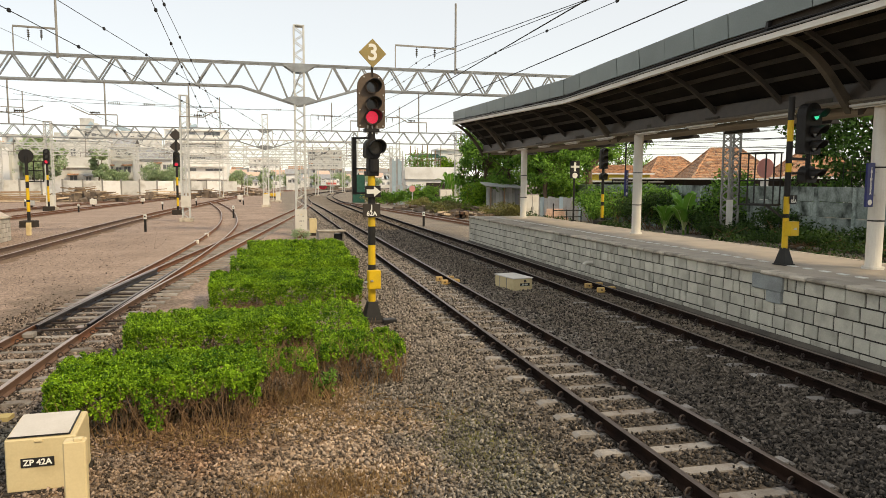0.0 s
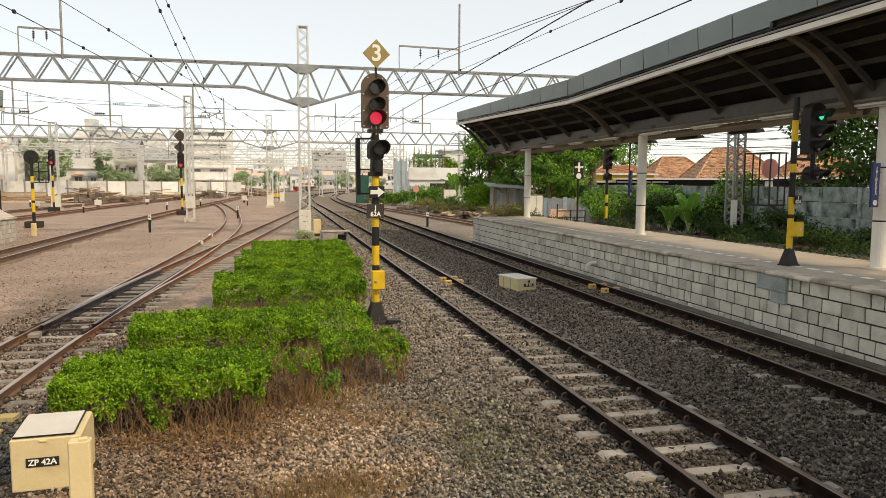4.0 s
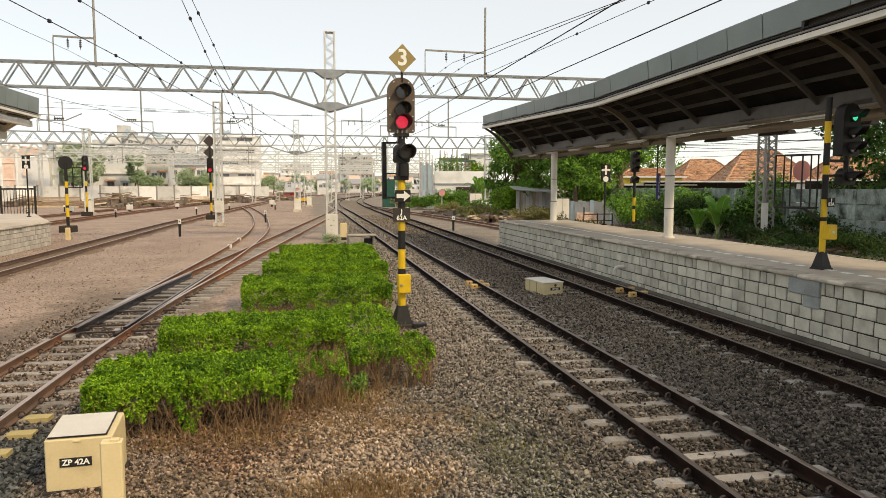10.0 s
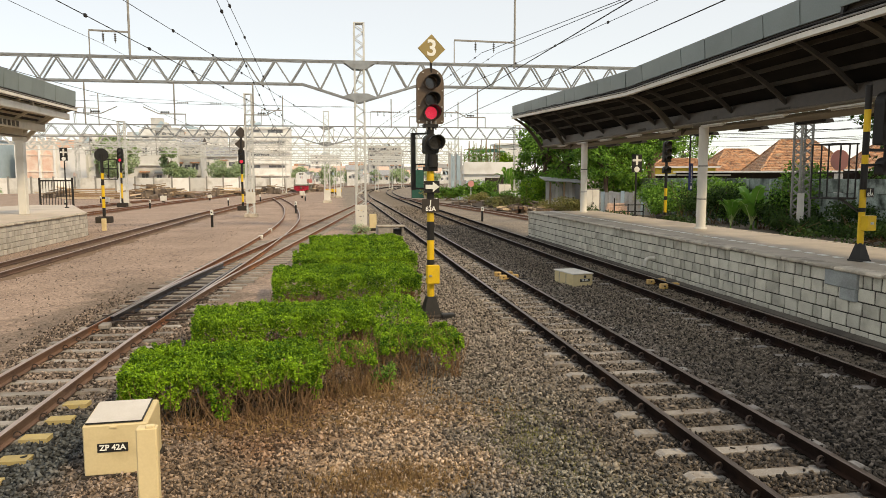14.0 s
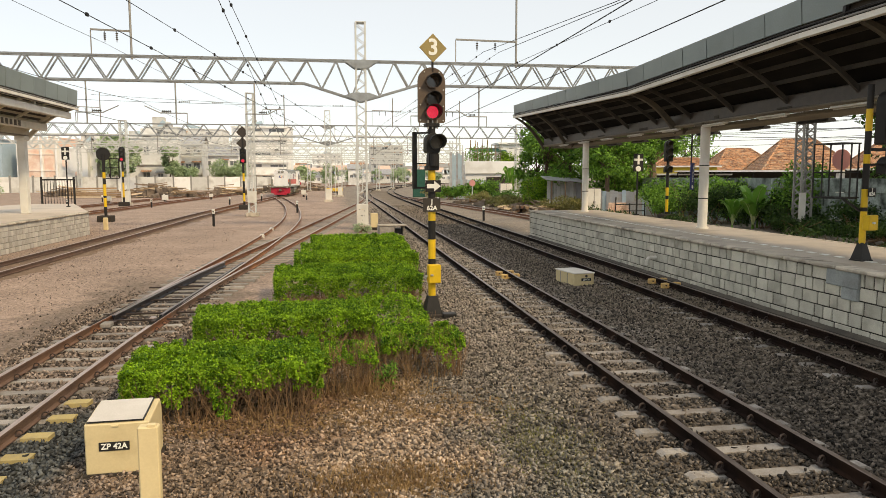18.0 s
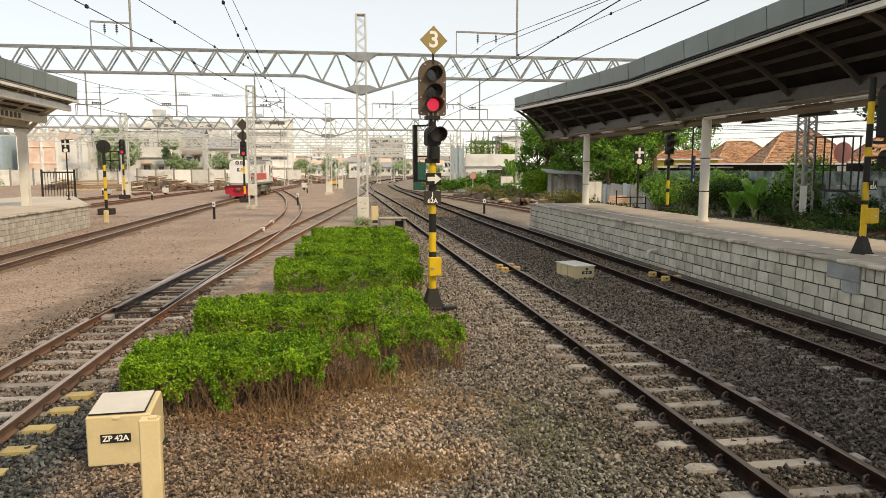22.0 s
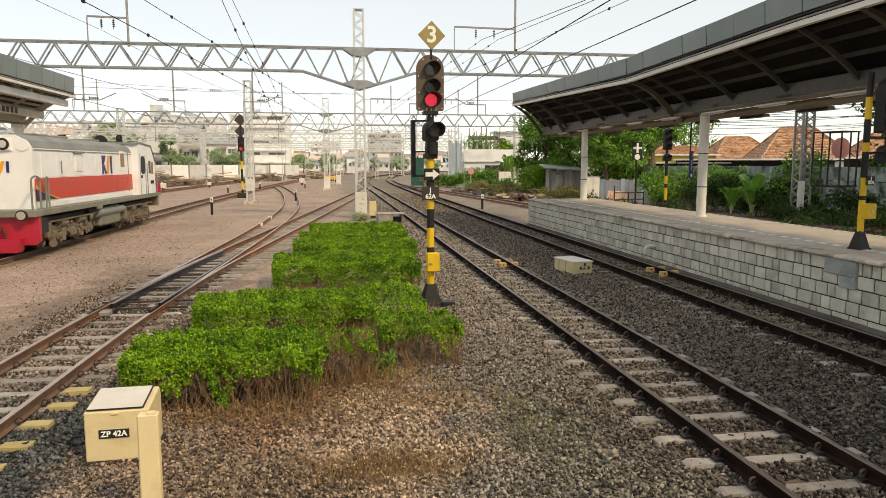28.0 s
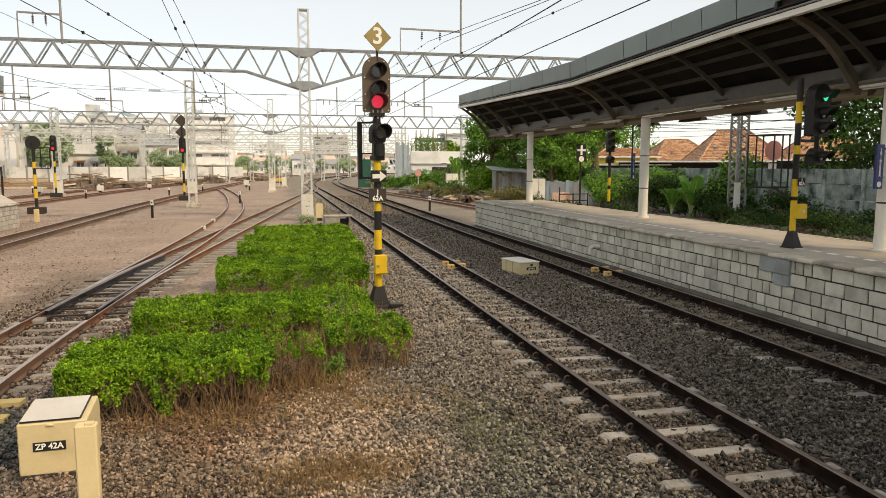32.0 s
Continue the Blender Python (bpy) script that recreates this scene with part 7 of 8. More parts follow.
def lumber_pile(x, y, n, rows, ln, rz, label, woods=None):
    lp_ = thing("timber_stack", label, "stack", (x, y, 0), rz)
    for r in range(rows):
        for k in range(n - r):
            part("timber", box(B(), (random.uniform(-0.5, 0.5), (k - (n - r) / 2) * 0.34, 0.15 + r * 0.3), (ln * random.uniform(0.7, 1.08), 0.26, 0.2), rot=pose(0, 0, 0, 0, random.uniform(-1, 1), random.uniform(-5, 5))), (woods or (M_PALEWOOD, M_WOOD, M_WOOD))[(k + r) % 3], lp_)


def scrap_heap(x, y, w, d, h, n, rz, label, seed):
    """A mound of rubble with poles and planks lying across it."""
    rng = np.random.default_rng(seed)
    sh = thing("scrap_heap", label, "heap", (x, y, 0), rz)
    bm = B()
    for k in range(n):
        px, py = rng.normal(0, w * 0.26), rng.normal(0, d * 0.25)
        z = h * math.exp(-(px / (w * 0.4)) ** 2 - (py / (d * 0.45)) ** 2) * rng.uniform(0.2, 0.9)
        box(bm, (px, py, z * 0.5), (rng.uniform(0.3, 1.3), rng.uniform(0.3, 1.0), max(0.15, z)), rot=pose(0, 0, 0, rng.uniform(-15, 15), rng.uniform(-15, 15), rng.uniform(0, 180)))
    tagged(part("rubble", bm, M_RUBBLE, sh, "grey-brown rubble"), kind="stuff")
    for k in range(int(n * 0.7)):
        px, py = rng.uniform(-w, w) * 0.42, rng.uniform(-d, d) * 0.3
        z = h * rng.uniform(0.15, 0.95) * math.exp(-(px / (w * 0.5)) ** 2)
        a, L_ = rng.uniform(-0.7, 0.7), rng.uniform(0.8, 2.4)
        part("pole", strut(B(), (px - L_ * math.cos(a), py - L_ * math.sin(a), max(0.06, z + rng.uniform(-0.5, 0.3))), (px + L_ * math.cos(a), py + L_ * math.sin(a), max(0.06, z + rng.uniform(-0.4, 0.3))), rng.uniform(0.07, 0.2)), (M_WOOD, M_PALEWOOD, M_TIMBER)[k % 3], sh)


M_PALEWOOD = mat("bleached_lumber", (0.64, 0.52, 0.38), (0.46, 0.35, 0.24), 0.9, 0, 3, 40, 0.4, 0.3)
M_RUBBLE = mat("grey_brown_rubble", (0.34, 0.27, 0.21), (0.17, 0.125, 0.095), 0.95, 0, 2, 20, 0.6, 0.3, stain=(0.09, 0.07, 0.055), stain_amt=0.6)
lumber_pile(-33.8, 105, 5, 7, 7.0, 6, "tall stack of pale weathered wooden sleepers in the yard")
lumber_pile(-52, 100, 6, 5, 6.0, 10, "brown timber stack beside the far platform")
for x, y, w, d, h, n, rz, lb in ((-24.5, 106, 9, 4, 2.0, 34, 12, "tangled heap of old timbers and rubble"), (-18.5, 118, 9, 4, 1.6, 30, 18, "low tangled heap of scrap timbers"), (-29.0, 118, 8, 4, 2.2, 30, -8, "untidy heap of poles and rubble before a wall"), (-12.5, 132, 9, 4, 1.7, 28, 20, "long low heap of rubble and scrap"), (-40.5, 112, 6, 3, 1.8, 20, 5, "rubble heap beside a timber stack"), (-5.5, 150, 8, 4, 1.8, 24, 15, "far heap of scrap beside the sidings"), (-57, 108, 8, 4, 2.0, 26, -12, "brown rubble heap beside the yard wall")):
    scrap_heap(x, y, w, d, h, n, rz, lb, int(abs(x) * 10))
scrap_heap(16.6, 61, 4.5, 6, 0.8, 26, 80, "dry branches and rubble heaped beside the loop track", 901)
scrap_heap(15.4, 70, 4.5, 5, 0.7, 22, 80, "low heap of branches and stones beside the track", 902)
lumber_pile(17.5, 66, 5, 2, 5.0, 80, "old sleepers dumped beside the loop track", (M_TIMBER, M_WOOD, M_RAILBROWN))
lumber_pile(15.2, 58, 4, 2, 4.0, 75, "old sleepers dumped among weeds", (M_TIMBER, M_WOOD, M_RAILBROWN))
ym = thing("track_trolley", "small yellow track trolley", "trolley", (-0.6, 118, 0), 10)
part("deck", box(B(), (0, 0, 0.8), (2.6, 1.6, 0.5), bev=0.05), M_YELLOW, ym)
part("frame", box(B(), (0, 0, 0.45), (2.4, 1.4, 0.2)), M_BLACK, ym)
for x in (-0.8, 0.8):
    for y in (-0.7, 0.7):
        part("wheel", rod(B(), (x, y - 0.05, 0.3), (x, y + 0.05, 0.3), 0.3, n=14), M_BLACK, ym)
for x, y, s in ((-5.0, 105, 0.9), (-19.5, 84, 0.8), (-25.0, 82, 0.7), (-31, 76, 0.8), (-16.5, 96, 0.6), (-33.5, 70, 0.7)):
    wb2 = thing("lineside_box", "small white lineside equipment box on legs", "equipment box", (x, y, 0), group="white lineside boxes")
    part("body", box(B(), (0, 0, 0.55 * s + 0.2), (0.8 * s, 0.6 * s, 0.7 * s), bev=0.03), M_WHITE, wb2)
    part("leg", box(B(), (0, 0, 0.15), (0.3 * s, 0.3 * s, 0.3)), M_MORTAR, wb2)


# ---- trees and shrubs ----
tree(-46.4, 155, 12.0, 11, 2.8, 21, M_PALE, 0.6, 8000, "round hazy green tree behind the yard", 0.3)
tree(-36.2, 161, 9.7, 5.5, 3.0, 22, M_PALE, 0.5, 3200, "slender hazy tree behind the yard", 0.2, 14)
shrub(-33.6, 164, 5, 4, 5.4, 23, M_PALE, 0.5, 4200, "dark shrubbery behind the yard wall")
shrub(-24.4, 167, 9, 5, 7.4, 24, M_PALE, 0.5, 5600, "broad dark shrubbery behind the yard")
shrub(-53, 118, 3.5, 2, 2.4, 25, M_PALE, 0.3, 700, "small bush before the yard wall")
shrub(5, 250, 6, 4, 7, 26, M_PALE, 0.6, 900, "distant hazy green bush")
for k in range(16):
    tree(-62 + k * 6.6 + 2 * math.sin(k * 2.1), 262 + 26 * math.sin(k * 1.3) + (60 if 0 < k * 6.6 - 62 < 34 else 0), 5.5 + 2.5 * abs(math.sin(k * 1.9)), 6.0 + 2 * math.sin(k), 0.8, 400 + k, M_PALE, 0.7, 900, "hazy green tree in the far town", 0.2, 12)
tree(20.2, 67, 9.5, 6, 1.5, 31, M_TREE, 0.3, 6500, "dense leafy tree beside the loop track")
tree(21.2, 63, 10, 7, 1.5, 32, M_TREE, 0.3, 7500, "dense tree covered with creeper")
tree(23.6, 60, 10.5, 7.5, 1.2, 33, M_TREE, 0.3, 7000, "dense dark leafy tree behind the platform")
tree(23.8, 58, 9.5, 6.0, 2.8, 34, M_TREE, 0.28, 6500, "leafy tree overhanging the boundary")
tree(20.1, 69.0, 7.6, 4.2, 0.6, 131, M_TREE, 0.26, 6000, "low dense tree beside a shed", 0.2)
tree(22.3, 56.5, 8.8, 6.0, 2.6, 132, M_TREE, 0.26, 7000, "dense tree hung with creepers", 0.2)
tree(21.9, 55.0, 8.6, 4.6, 2.4, 133, M_TREE, 0.24, 6000, "creeper-hung tree by the boundary", 0.2)
shrub(18.2, 63.5, 2.6, 2.4, 3.0, 242, M_HEDGE, 0.2, 3200, "dense bright green bush beside a shed")
shrub(17.6, 72, 3.0, 5, 1.6, 243, M_TREE, 0.22, 2200, "green weeds and shrubs beside the loop track")
shrub(16.0, 78, 3.0, 5, 1.2, 244, M_WEED, 0.22, 1500, "dry grass beside the loop track", name="weeds", cat="weeds")
scrap_heap(14.6, 76, 3.5, 6, 0.6, 22, 80, "scattered branches and stones by the curve", 903)
scrap_heap(17.2, 55.5, 3.5, 4, 0.7, 22, 80, "dead branches and rubble by the platform end", 904)
tree(29.3, 62, 9.0, 5.0, 5.0, 35, M_TREE, 0.28, 4500, "leafy tree with a thick bare trunk", 0.5)
shrub(24.8, 47.5, 5, 3.5, 3.3, 36, M_TREE, 0.2, 4500, "tall creeper-covered shrub on the boundary wall")
shrub(23.6, 42, 3.5, 3.5, 2.6, 136, M_SHADEPLANT, 0.2, 2600, "leafy undergrowth before the wall")
shrub(24.6, 37.5, 2.4, 3, 2.2, 137, M_SHADEPLANT, 0.2, 2000, "dark undergrowth before the wall")
shrub(25.2, 31, 1.6, 4, 1.8, 138, M_SHADEPLANT, 0.18, 1600, "dark undergrowth along the wall")
shrub(24.9, 25, 1.6, 6, 1.3, 139, M_SHADEPLANT, 0.18, 1800, "low undergrowth along the wall")
shrub(25.0, 19, 1.6, 6, 1.2, 140, M_SHADEPLANT, 0.18, 1800, "low dark undergrowth beneath the wall")
shrub(24.2, 50, 3.4, 2.5, 2.6, 37, M_TREE, 0.2, 3000, "leafy shrub behind the platform")
shrub(25.4, 42.8, 3, 3, 3.0, 38, M_TREE, 0.2, 3600, "dense shrub spilling over the wall")
shrub(25.6, 36.2, 3.0, 2.6, 3.8, 39, M_TREE, 0.22, 2800, "bushy shrub beside the lattice mast")
shrub(18.2, 55, 4.4, 2, 1.4, 40, M_WEED, 0.2, 1800, "dry grass and weeds by the platform end", name="weeds", cat="weeds")
shrub(16.2, 66, 3.2, 8, 1.2, 41, M_WEED, 0.22, 2200, "dry grass and weeds beside the loop track", name="weeds", cat="weeds")
shrub(18.0, 88, 6, 3, 2.6, 42, M_TREE, 0.3, 3000, "green thicket before the white building")
shrub(14.6, 90, 3.4, 3, 1.8, 43, M_TREE, 0.3, 1800, "low green thicket beside the curve")
shrub(13.2, 96, 4, 2, 1.3, 44, M_WEED, 0.3, 800, "dry weeds beside the curve", name="weeds", cat="weeds")
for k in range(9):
    shrub(15.6 + 0.35 * (k % 2), 14 + k * 3.4, 1.0, 3.4, 0.85 + 0.25 * (k % 3), 50 + k, M_SHADEPLANT, 0.13, 1500, "low dark ground plants along the platform back", name="ground_plants", cat="plants")
banana(23.5, 37.2, 2.8, 61, 13, wide=0.4, upright=True)
banana(24.3, 38.0, 2.5, 68, 11, "leafy banana clump before a wall", wide=0.5)
banana(22.6, 37.8, 2.0, 62, 10, "small banana plant in the shade", wide=0.45, upright=True)
banana(20.8, 84, 5.0, 63, 16, "tall banana clump by the white building", wide=0.26)
banana(22.4, 86, 4.6, 64, 15, "banana clump by the white building", wide=0.26)
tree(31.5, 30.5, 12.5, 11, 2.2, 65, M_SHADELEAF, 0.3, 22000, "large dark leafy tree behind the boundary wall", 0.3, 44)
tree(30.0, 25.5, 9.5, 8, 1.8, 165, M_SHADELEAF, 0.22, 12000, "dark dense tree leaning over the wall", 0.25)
shrub(24.7, 35.2, 2.6, 3, 1.5, 166, M_SHADEPLANT, 0.16, 2200, "dark leafy undergrowth round a mast foot")
shrub(23.6, 33.0, 1.6, 5, 1.0, 167, M_SHADEPLANT, 0.15, 2200, "dark ground cover behind the platform", name="ground_plants", cat="plants")
shrub(23.4, 27.5, 1.8, 6, 1.0, 168, M_SHADEPLANT, 0.15, 2600, "dark ground cover below the wall", name="ground_plants", cat="plants")
shrub(23.2, 21.5, 1.8, 6, 1.0, 169, M_SHADEPLANT, 0.15, 2600, "dark ground cover below the wall", name="ground_plants", cat="plants")
tree(56, 108, 11.5, 11, 4, 66, M_TREE, 0.5, 2500, "far green tree behind the houses")
tree(46, 112, 10, 9, 4, 67, M_TREE, 0.5, 2000, "far green tree behind the roofs")
pl_ = thing("utility_pole", "thin dark pole with sagging cables behind the platform", "pole", (29.0, 55.0, 0))
part("shaft", rod(B(), (0, 0, 0), (0, 0, 8.5), 0.07, n=8), M_BLACK, pl_)
part("crossarm", strut(B(), (-0.6, 0, 8.2), (0.6, 0, 8.2), 0.06), M_BLACK, pl_)
for za, zb, zc, sg in ((6.0, 6.4, 6.3, 0.7), (6.5, 6.5, 7.4, 0.5), (7.6, 7.3, 7.0, 0.9), (7.2, 8.1, 9.0, 0.6), (8.4, 8.2, 8.0, 1.0)):
    wire([(24, 68, za + 0.3), (48, 52, zb + 0.2), (70, 40, zc)], 0.028, sg, "cable", "thin dark street cable behind the platform")
    wire([(18, 74, za), (29.0, 55, zb), (46, 30, zc)], 0.032, sg, "cable", "thin dark street cable behind the platform")


# ---- locomotive ----
M_LOCOW = mat("white_loco_paint", (0.86, 0.86, 0.85), (0.78, 0.78, 0.77), 0.35, 0, 1.5, 30, 0.04, 0, stain=(0.55, 0.5, 0.42), stain_amt=0.25, stain_scale=1.2)
M_LOCOR = mat("red_loco_paint", (0.62, 0.055, 0.03), (0.54, 0.05, 0.03), 0.35, 0, 1.5, 30, 0.04, 0, stain=(0.4, 0.1, 0.06), stain_amt=0.3)
M_PILOT = mat("crimson_pilot_paint", (0.5, 0.018, 0.045), (0.4, 0.018, 0.04), 0.4, 0, 2, 30, 0.05, 0, stain=(0.36, 0.05, 0.05), stain_amt=0.3)
M_LOCOG = mat("grey_loco_paint", (0.24, 0.25, 0.23), (0.18, 0.19, 0.18), 0.6, 0, 2, 30, 0.08, 0, stain=(0.13, 0.11, 0.09), stain_amt=0.5)
M_DECK = mat("green_grey_frame", (0.25, 0.26, 0.2), (0.17, 0.175, 0.14), 0.65, 0.1, 2, 30, 0.1, 0.05, stain=(0.12, 0.1, 0.07), stain_amt=0.5)
M_LOCOB = mat("dark_blue_stripe", (0.02, 0.025, 0.09), (0.03, 0.03, 0.1), 0.4, 0, 3, 30, 0, 0)
M_BOGIE = mat("dusty_bogie_steel", (0.3, 0.24, 0.165), (0.085, 0.068, 0.05), 0.8, 0.2, 3, 40, 0.2, 0.1, stain=(0.08, 0.07, 0.06), stain_amt=0.6, stain_scale=3)
M_LOGOB = mat("deep_blue_emblem", (0.03, 0.02, 0.16), (0.03, 0.02, 0.14), 0.4, 0, 3, 30, 0, 0)
M_LOGOO = mat("orange_emblem", (0.85, 0.36, 0.03), (0.8, 0.33, 0.03), 0.4, 0, 3, 30, 0, 0)
M_HEADLAMP = mat("headlamp_glass", (0.6, 0.58, 0.5), (0.4, 0.38, 0.32), 0.1, 0.3, 6, 30, 0, 0, spec=0.8)
LOCO_L, DECK, HOODT = 15.4, 1.59, 3.96
WHEEL_R = 0.46


def bars_emblem(parent, at, s=1.0):
    """Plain upright, slanted and triangular shapes in navy and orange."""
    shapes = ((M_LOGOB, ((-0.52, -0.3), (-0.38, -0.3), (-0.38, 0.3), (-0.52, 0.3))),
              (M_LOGOB, ((-0.37, -0.02), (-0.12, 0.3), (-0.3, 0.3), (-0.37, 0.2))),
              (M_LOGOB, ((-0.3, 0.0), (-0.06, -0.3), (-0.22, -0.3), (-0.37, -0.1))),
              (M_LOGOO, ((-0.02, -0.3), (0.12, -0.3), (0.28, 0.3), (0.12, 0.3))),
              (M_LOGOB, ((0.36, -0.3), (0.5, -0.3), (0.5, 0.3), (0.36, 0.3))))
    for mt, pts in shapes:
        part("emblem_shape", prism(B(), [(x * s, y * s) for x, y in pts], "z", 0.0, 0.012), mt, parent, at=at)


def build_loco():
    lo = thing("locomotive", "white and red diesel locomotive with a grey roof", "locomotive")
    F0, R0 = 0.0, LOCO_L          # front at y 0, rear at y LOCO_L
    part("underframe", box(B(), (0, LOCO_L / 2, DECK - 0.1), (2.72, LOCO_L - 0.6, 0.2), bev=0.02), M_DECK, lo, "green-grey underframe")
    # machinery block, black for the shadow in the gap under the deck
    part("machinery", box(B(), (0, LOCO_L / 2, DECK - 0.42), (1.5, LOCO_L - 1.6, 0.4)), M_BLACK, lo)
    # hood with a chamfered roof
    hw = 1.04
    prof = [(-hw, DECK), (hw, DECK), (hw, HOODT - 0.42), (hw - 0.12, HOODT - 0.2), (0.55, HOODT), (-0.55, HOODT), (-hw + 0.12, HOODT - 0.2), (-hw, HOODT - 0.42)]
    hd = part("hood", prism(B(), prof, "y", 0.75, 11.6), M_LOCOW, lo, "white hood")
    roof = [(hw + 0.01, HOODT - 0.4), (hw - 0.11, HOODT - 0.17), (0.56, HOODT + 0.02), (-0.56, HOODT + 0.02), (-hw + 0.11, HOODT - 0.17), (-hw - 0.01, HOODT - 0.4), (-hw + 0.1, HOODT - 0.26), (-0.5, HOODT - 0.05), (0.5, HOODT - 0.05), (hw - 0.1, HOODT - 0.26)]
    part("roof", prism(B(), roof, "y", 0.85, 11.7), M_LOCOG, lo, "grey roof")
    for y in (3.2, 5.0, 8.6):
        part("exhaust_hatch", box(B(), (0, y, HOODT + 0.06), (0.9, 1.1, 0.12), bev=0.03), M_LOCOG, lo)
    for s in (-1, 1):
        side = part("side_stripe", box(B(), (s * (hw + 0.012), 6.18, DECK + 0.62), (0.02, 10.7, 0.72)), M_LOCOR, hd, "red side stripe")
        part("stripe_tip", prism(B(), ((0.84, DECK + 0.255), (2.5, DECK + 0.255), (0.84, DECK + 0.62)), "x", s * (hw + 0.03) - 0.008, s * (hw + 0.03) + 0.008), M_LOCOB, hd, "dark blue wedge at the stripe end")
        part("stripe_tip", prism(B(), ((1.2, DECK + 0.56), (2.9, DECK + 0.255), (2.56, DECK + 0.255), (0.84, DECK + 0.64), (0.84, DECK + 0.8)), "x", s * (hw + 0.028) - 0.006, s * (hw + 0.028) + 0.006), M_LOGOO, hd, "orange wedge at the stripe end")
        part("sill_line", box(B(), (s * (hw + 0.014), 6.2, DECK + 0.1), (0.02, 10.6, 0.16)), M_LOCOW, hd)
        for y in (2.0, 3.3, 4.6, 5.9, 7.2):
            part("door_panel", box(B(), (s * (hw + 0.006), y, DECK + 1.42), (0.014, 1.27, 0.82), bev=0.005), M_LOCOW, hd)
        part("hatch", box(box(B(), (s * (hw + 0.02), 4.7, DECK + 1.5), (0.04, 0.7, 0.66), bev=0.01), (s * (hw + 0.045), 4.7, DECK + 1.45), (0.02, 0.5, 0.4)), M_LOCOW, hd)
        part("hatch_hood", box(B(), (s * (hw + 0.05), 4.7, DECK + 1.86), (0.1, 0.95, 0.05)), M_LOCOG, hd)
        part("grab_rail", rod(B(), (s * (hw + 0.05), 3.0, DECK + 1.1), (s * (hw + 0.05), 3.0, DECK + 1.55), 0.018, n=6), M_LOCOG, hd)
        part("eave_line", box(B(), (s * (hw + 0.01), 6.2, DECK + 1.9), (0.02, 10.7, 0.035)), M_LOCOG, hd)
        part("hood_seam", box(B(), (s * (hw + 0.01), 11.0, DECK + 1.2), (0.02, 0.04, 2.0)), M_LOCOG, hd)
        part("step_bracket", box(B(), (s * 1.33, 5.9, DECK - 0.24), (0.12, 0.5, 0.14), bev=0.02), M_DECK, lo)
        for y in (9.4, 10.2, 10.9):
            for k in range(6):
                part("louvre", box(B(), (s * (hw + 0.03), y, DECK + 0.4 + k * 0.2), (0.025, 0.4, 0.05)), M_LOCOR, hd) if k < 3 else None
        part("grille", box(B(), (s * (hw + 0.02), 10.1, DECK + 1.62), (0.02, 0.55, 0.6)), M_WOOD, hd, "brown side grille")
        part("grille_frame", box(B(), (s * (hw + 0.012), 10.1, DECK + 1.6), (0.02, 0.72, 0.82), bev=0.006), M_LOCOW, hd)
        bars_emblem(hd, pose(s * (hw + 0.02), 8.0, DECK + 1.42, 90, 0, 90 * s), 1.25)
        # handrails along the walkway
        for ya, yb in ((-0.1, 0.55), (1.0, 1.2)):
            bm = B()
            line = [(ya, DECK - 0.05), (ya, DECK + 0.92)] + [((ya + yb) / 2 - (yb - ya) / 2 * math.cos(q * math.pi / 6), DECK + 0.92 + min(0.14, (yb - ya) / 2) * math.sin(q * math.pi / 6)) for q in range(1, 6)] + [(yb, DECK + 0.92), (yb, DECK - 0.05)]
            for p, q in zip(line[:-1], line[1:]):
                rod(bm, (s * 1.3, p[0], p[1]), (s * 1.3, q[0], q[1]), 0.032, n=8)
            bmesh.ops.remove_doubles(bm, verts=bm.verts, dist=0.002)
            part("handrail", bm, M_DECK, lo, "green-grey arched handrail")
        # cab side
        part("step_well", box(B(), (s * 1.2, 0.5, DECK - 0.5), (0.32, 0.7, 0.5)), M_BLACK, lo)
    # front face
    for x in (-0.78, 0.78):
        part("marker_disc", rod(B(), (x, 0.72, HOODT - 0.32), (x, 0.76, HOODT - 0.32), 0.2, n=20), M_LOCOW, hd, "white round plate")
    part("lamp_panel", box(B(), (0, 0.72, HOODT - 0.32), (0.95, 0.08, 0.42), bev=0.04), M_LOCOW, hd)
    for x in (-0.23, 0.23):
        part("headlamp", rod(B(), (x, 0.64, HOODT - 0.3), (x, 0.72, HOODT - 0.3), 0.12, n=20), M_HEADLAMP, hd, "round headlamp")
        part("headlamp_rim", rod(B(), (x, 0.65, HOODT - 0.3), (x, 0.72, HOODT - 0.3), 0.19, n=20), M_BLACK, hd)
    bars_emblem(hd, pose(0.05, 0.735, DECK + 1.35, 90, 0, 0), 0.6)
    # pilot
    pl = part("pilot", prism(B(), ((-1.4, DECK - 0.22), (1.4, DECK - 0.22), (1.4, 0.62), (1.25, 0.5), (0.85, 0.5), (0.85, 0.33), (-0.85, 0.33), (-0.85, 0.5), (-1.25, 0.5), (-1.4, 0.62)), "y", 0.06, 0.22), M_PILOT, lo, "crimson front beam")
    bm = B()
    prism(bm, ((-0.95, 0.72), (0.95, 0.72), (0.85, 0.3), (-0.85, 0.3)), "y", -0.28, 0.1)
    part("plough", bm, M_PILOT, lo, "crimson ploughshare")
    part("front_beam_top", box(B(), (0, 0.1, DECK - 0.1), (2.8, 0.5, 0.22), bev=0.02), M_DECK, lo)
    part("front_lamp_row", box(B(), (-0.2, -0.16, DECK - 0.1), (1.1, 0.04, 0.12), bev=0.02), M_HEADLAMP, lo)
    cp_ = part("coupler", box(B(), (0, -0.25, 0.98), (0.34, 0.7, 0.32), bev=0.06), M_BOGIE, lo, "dusty coupler")
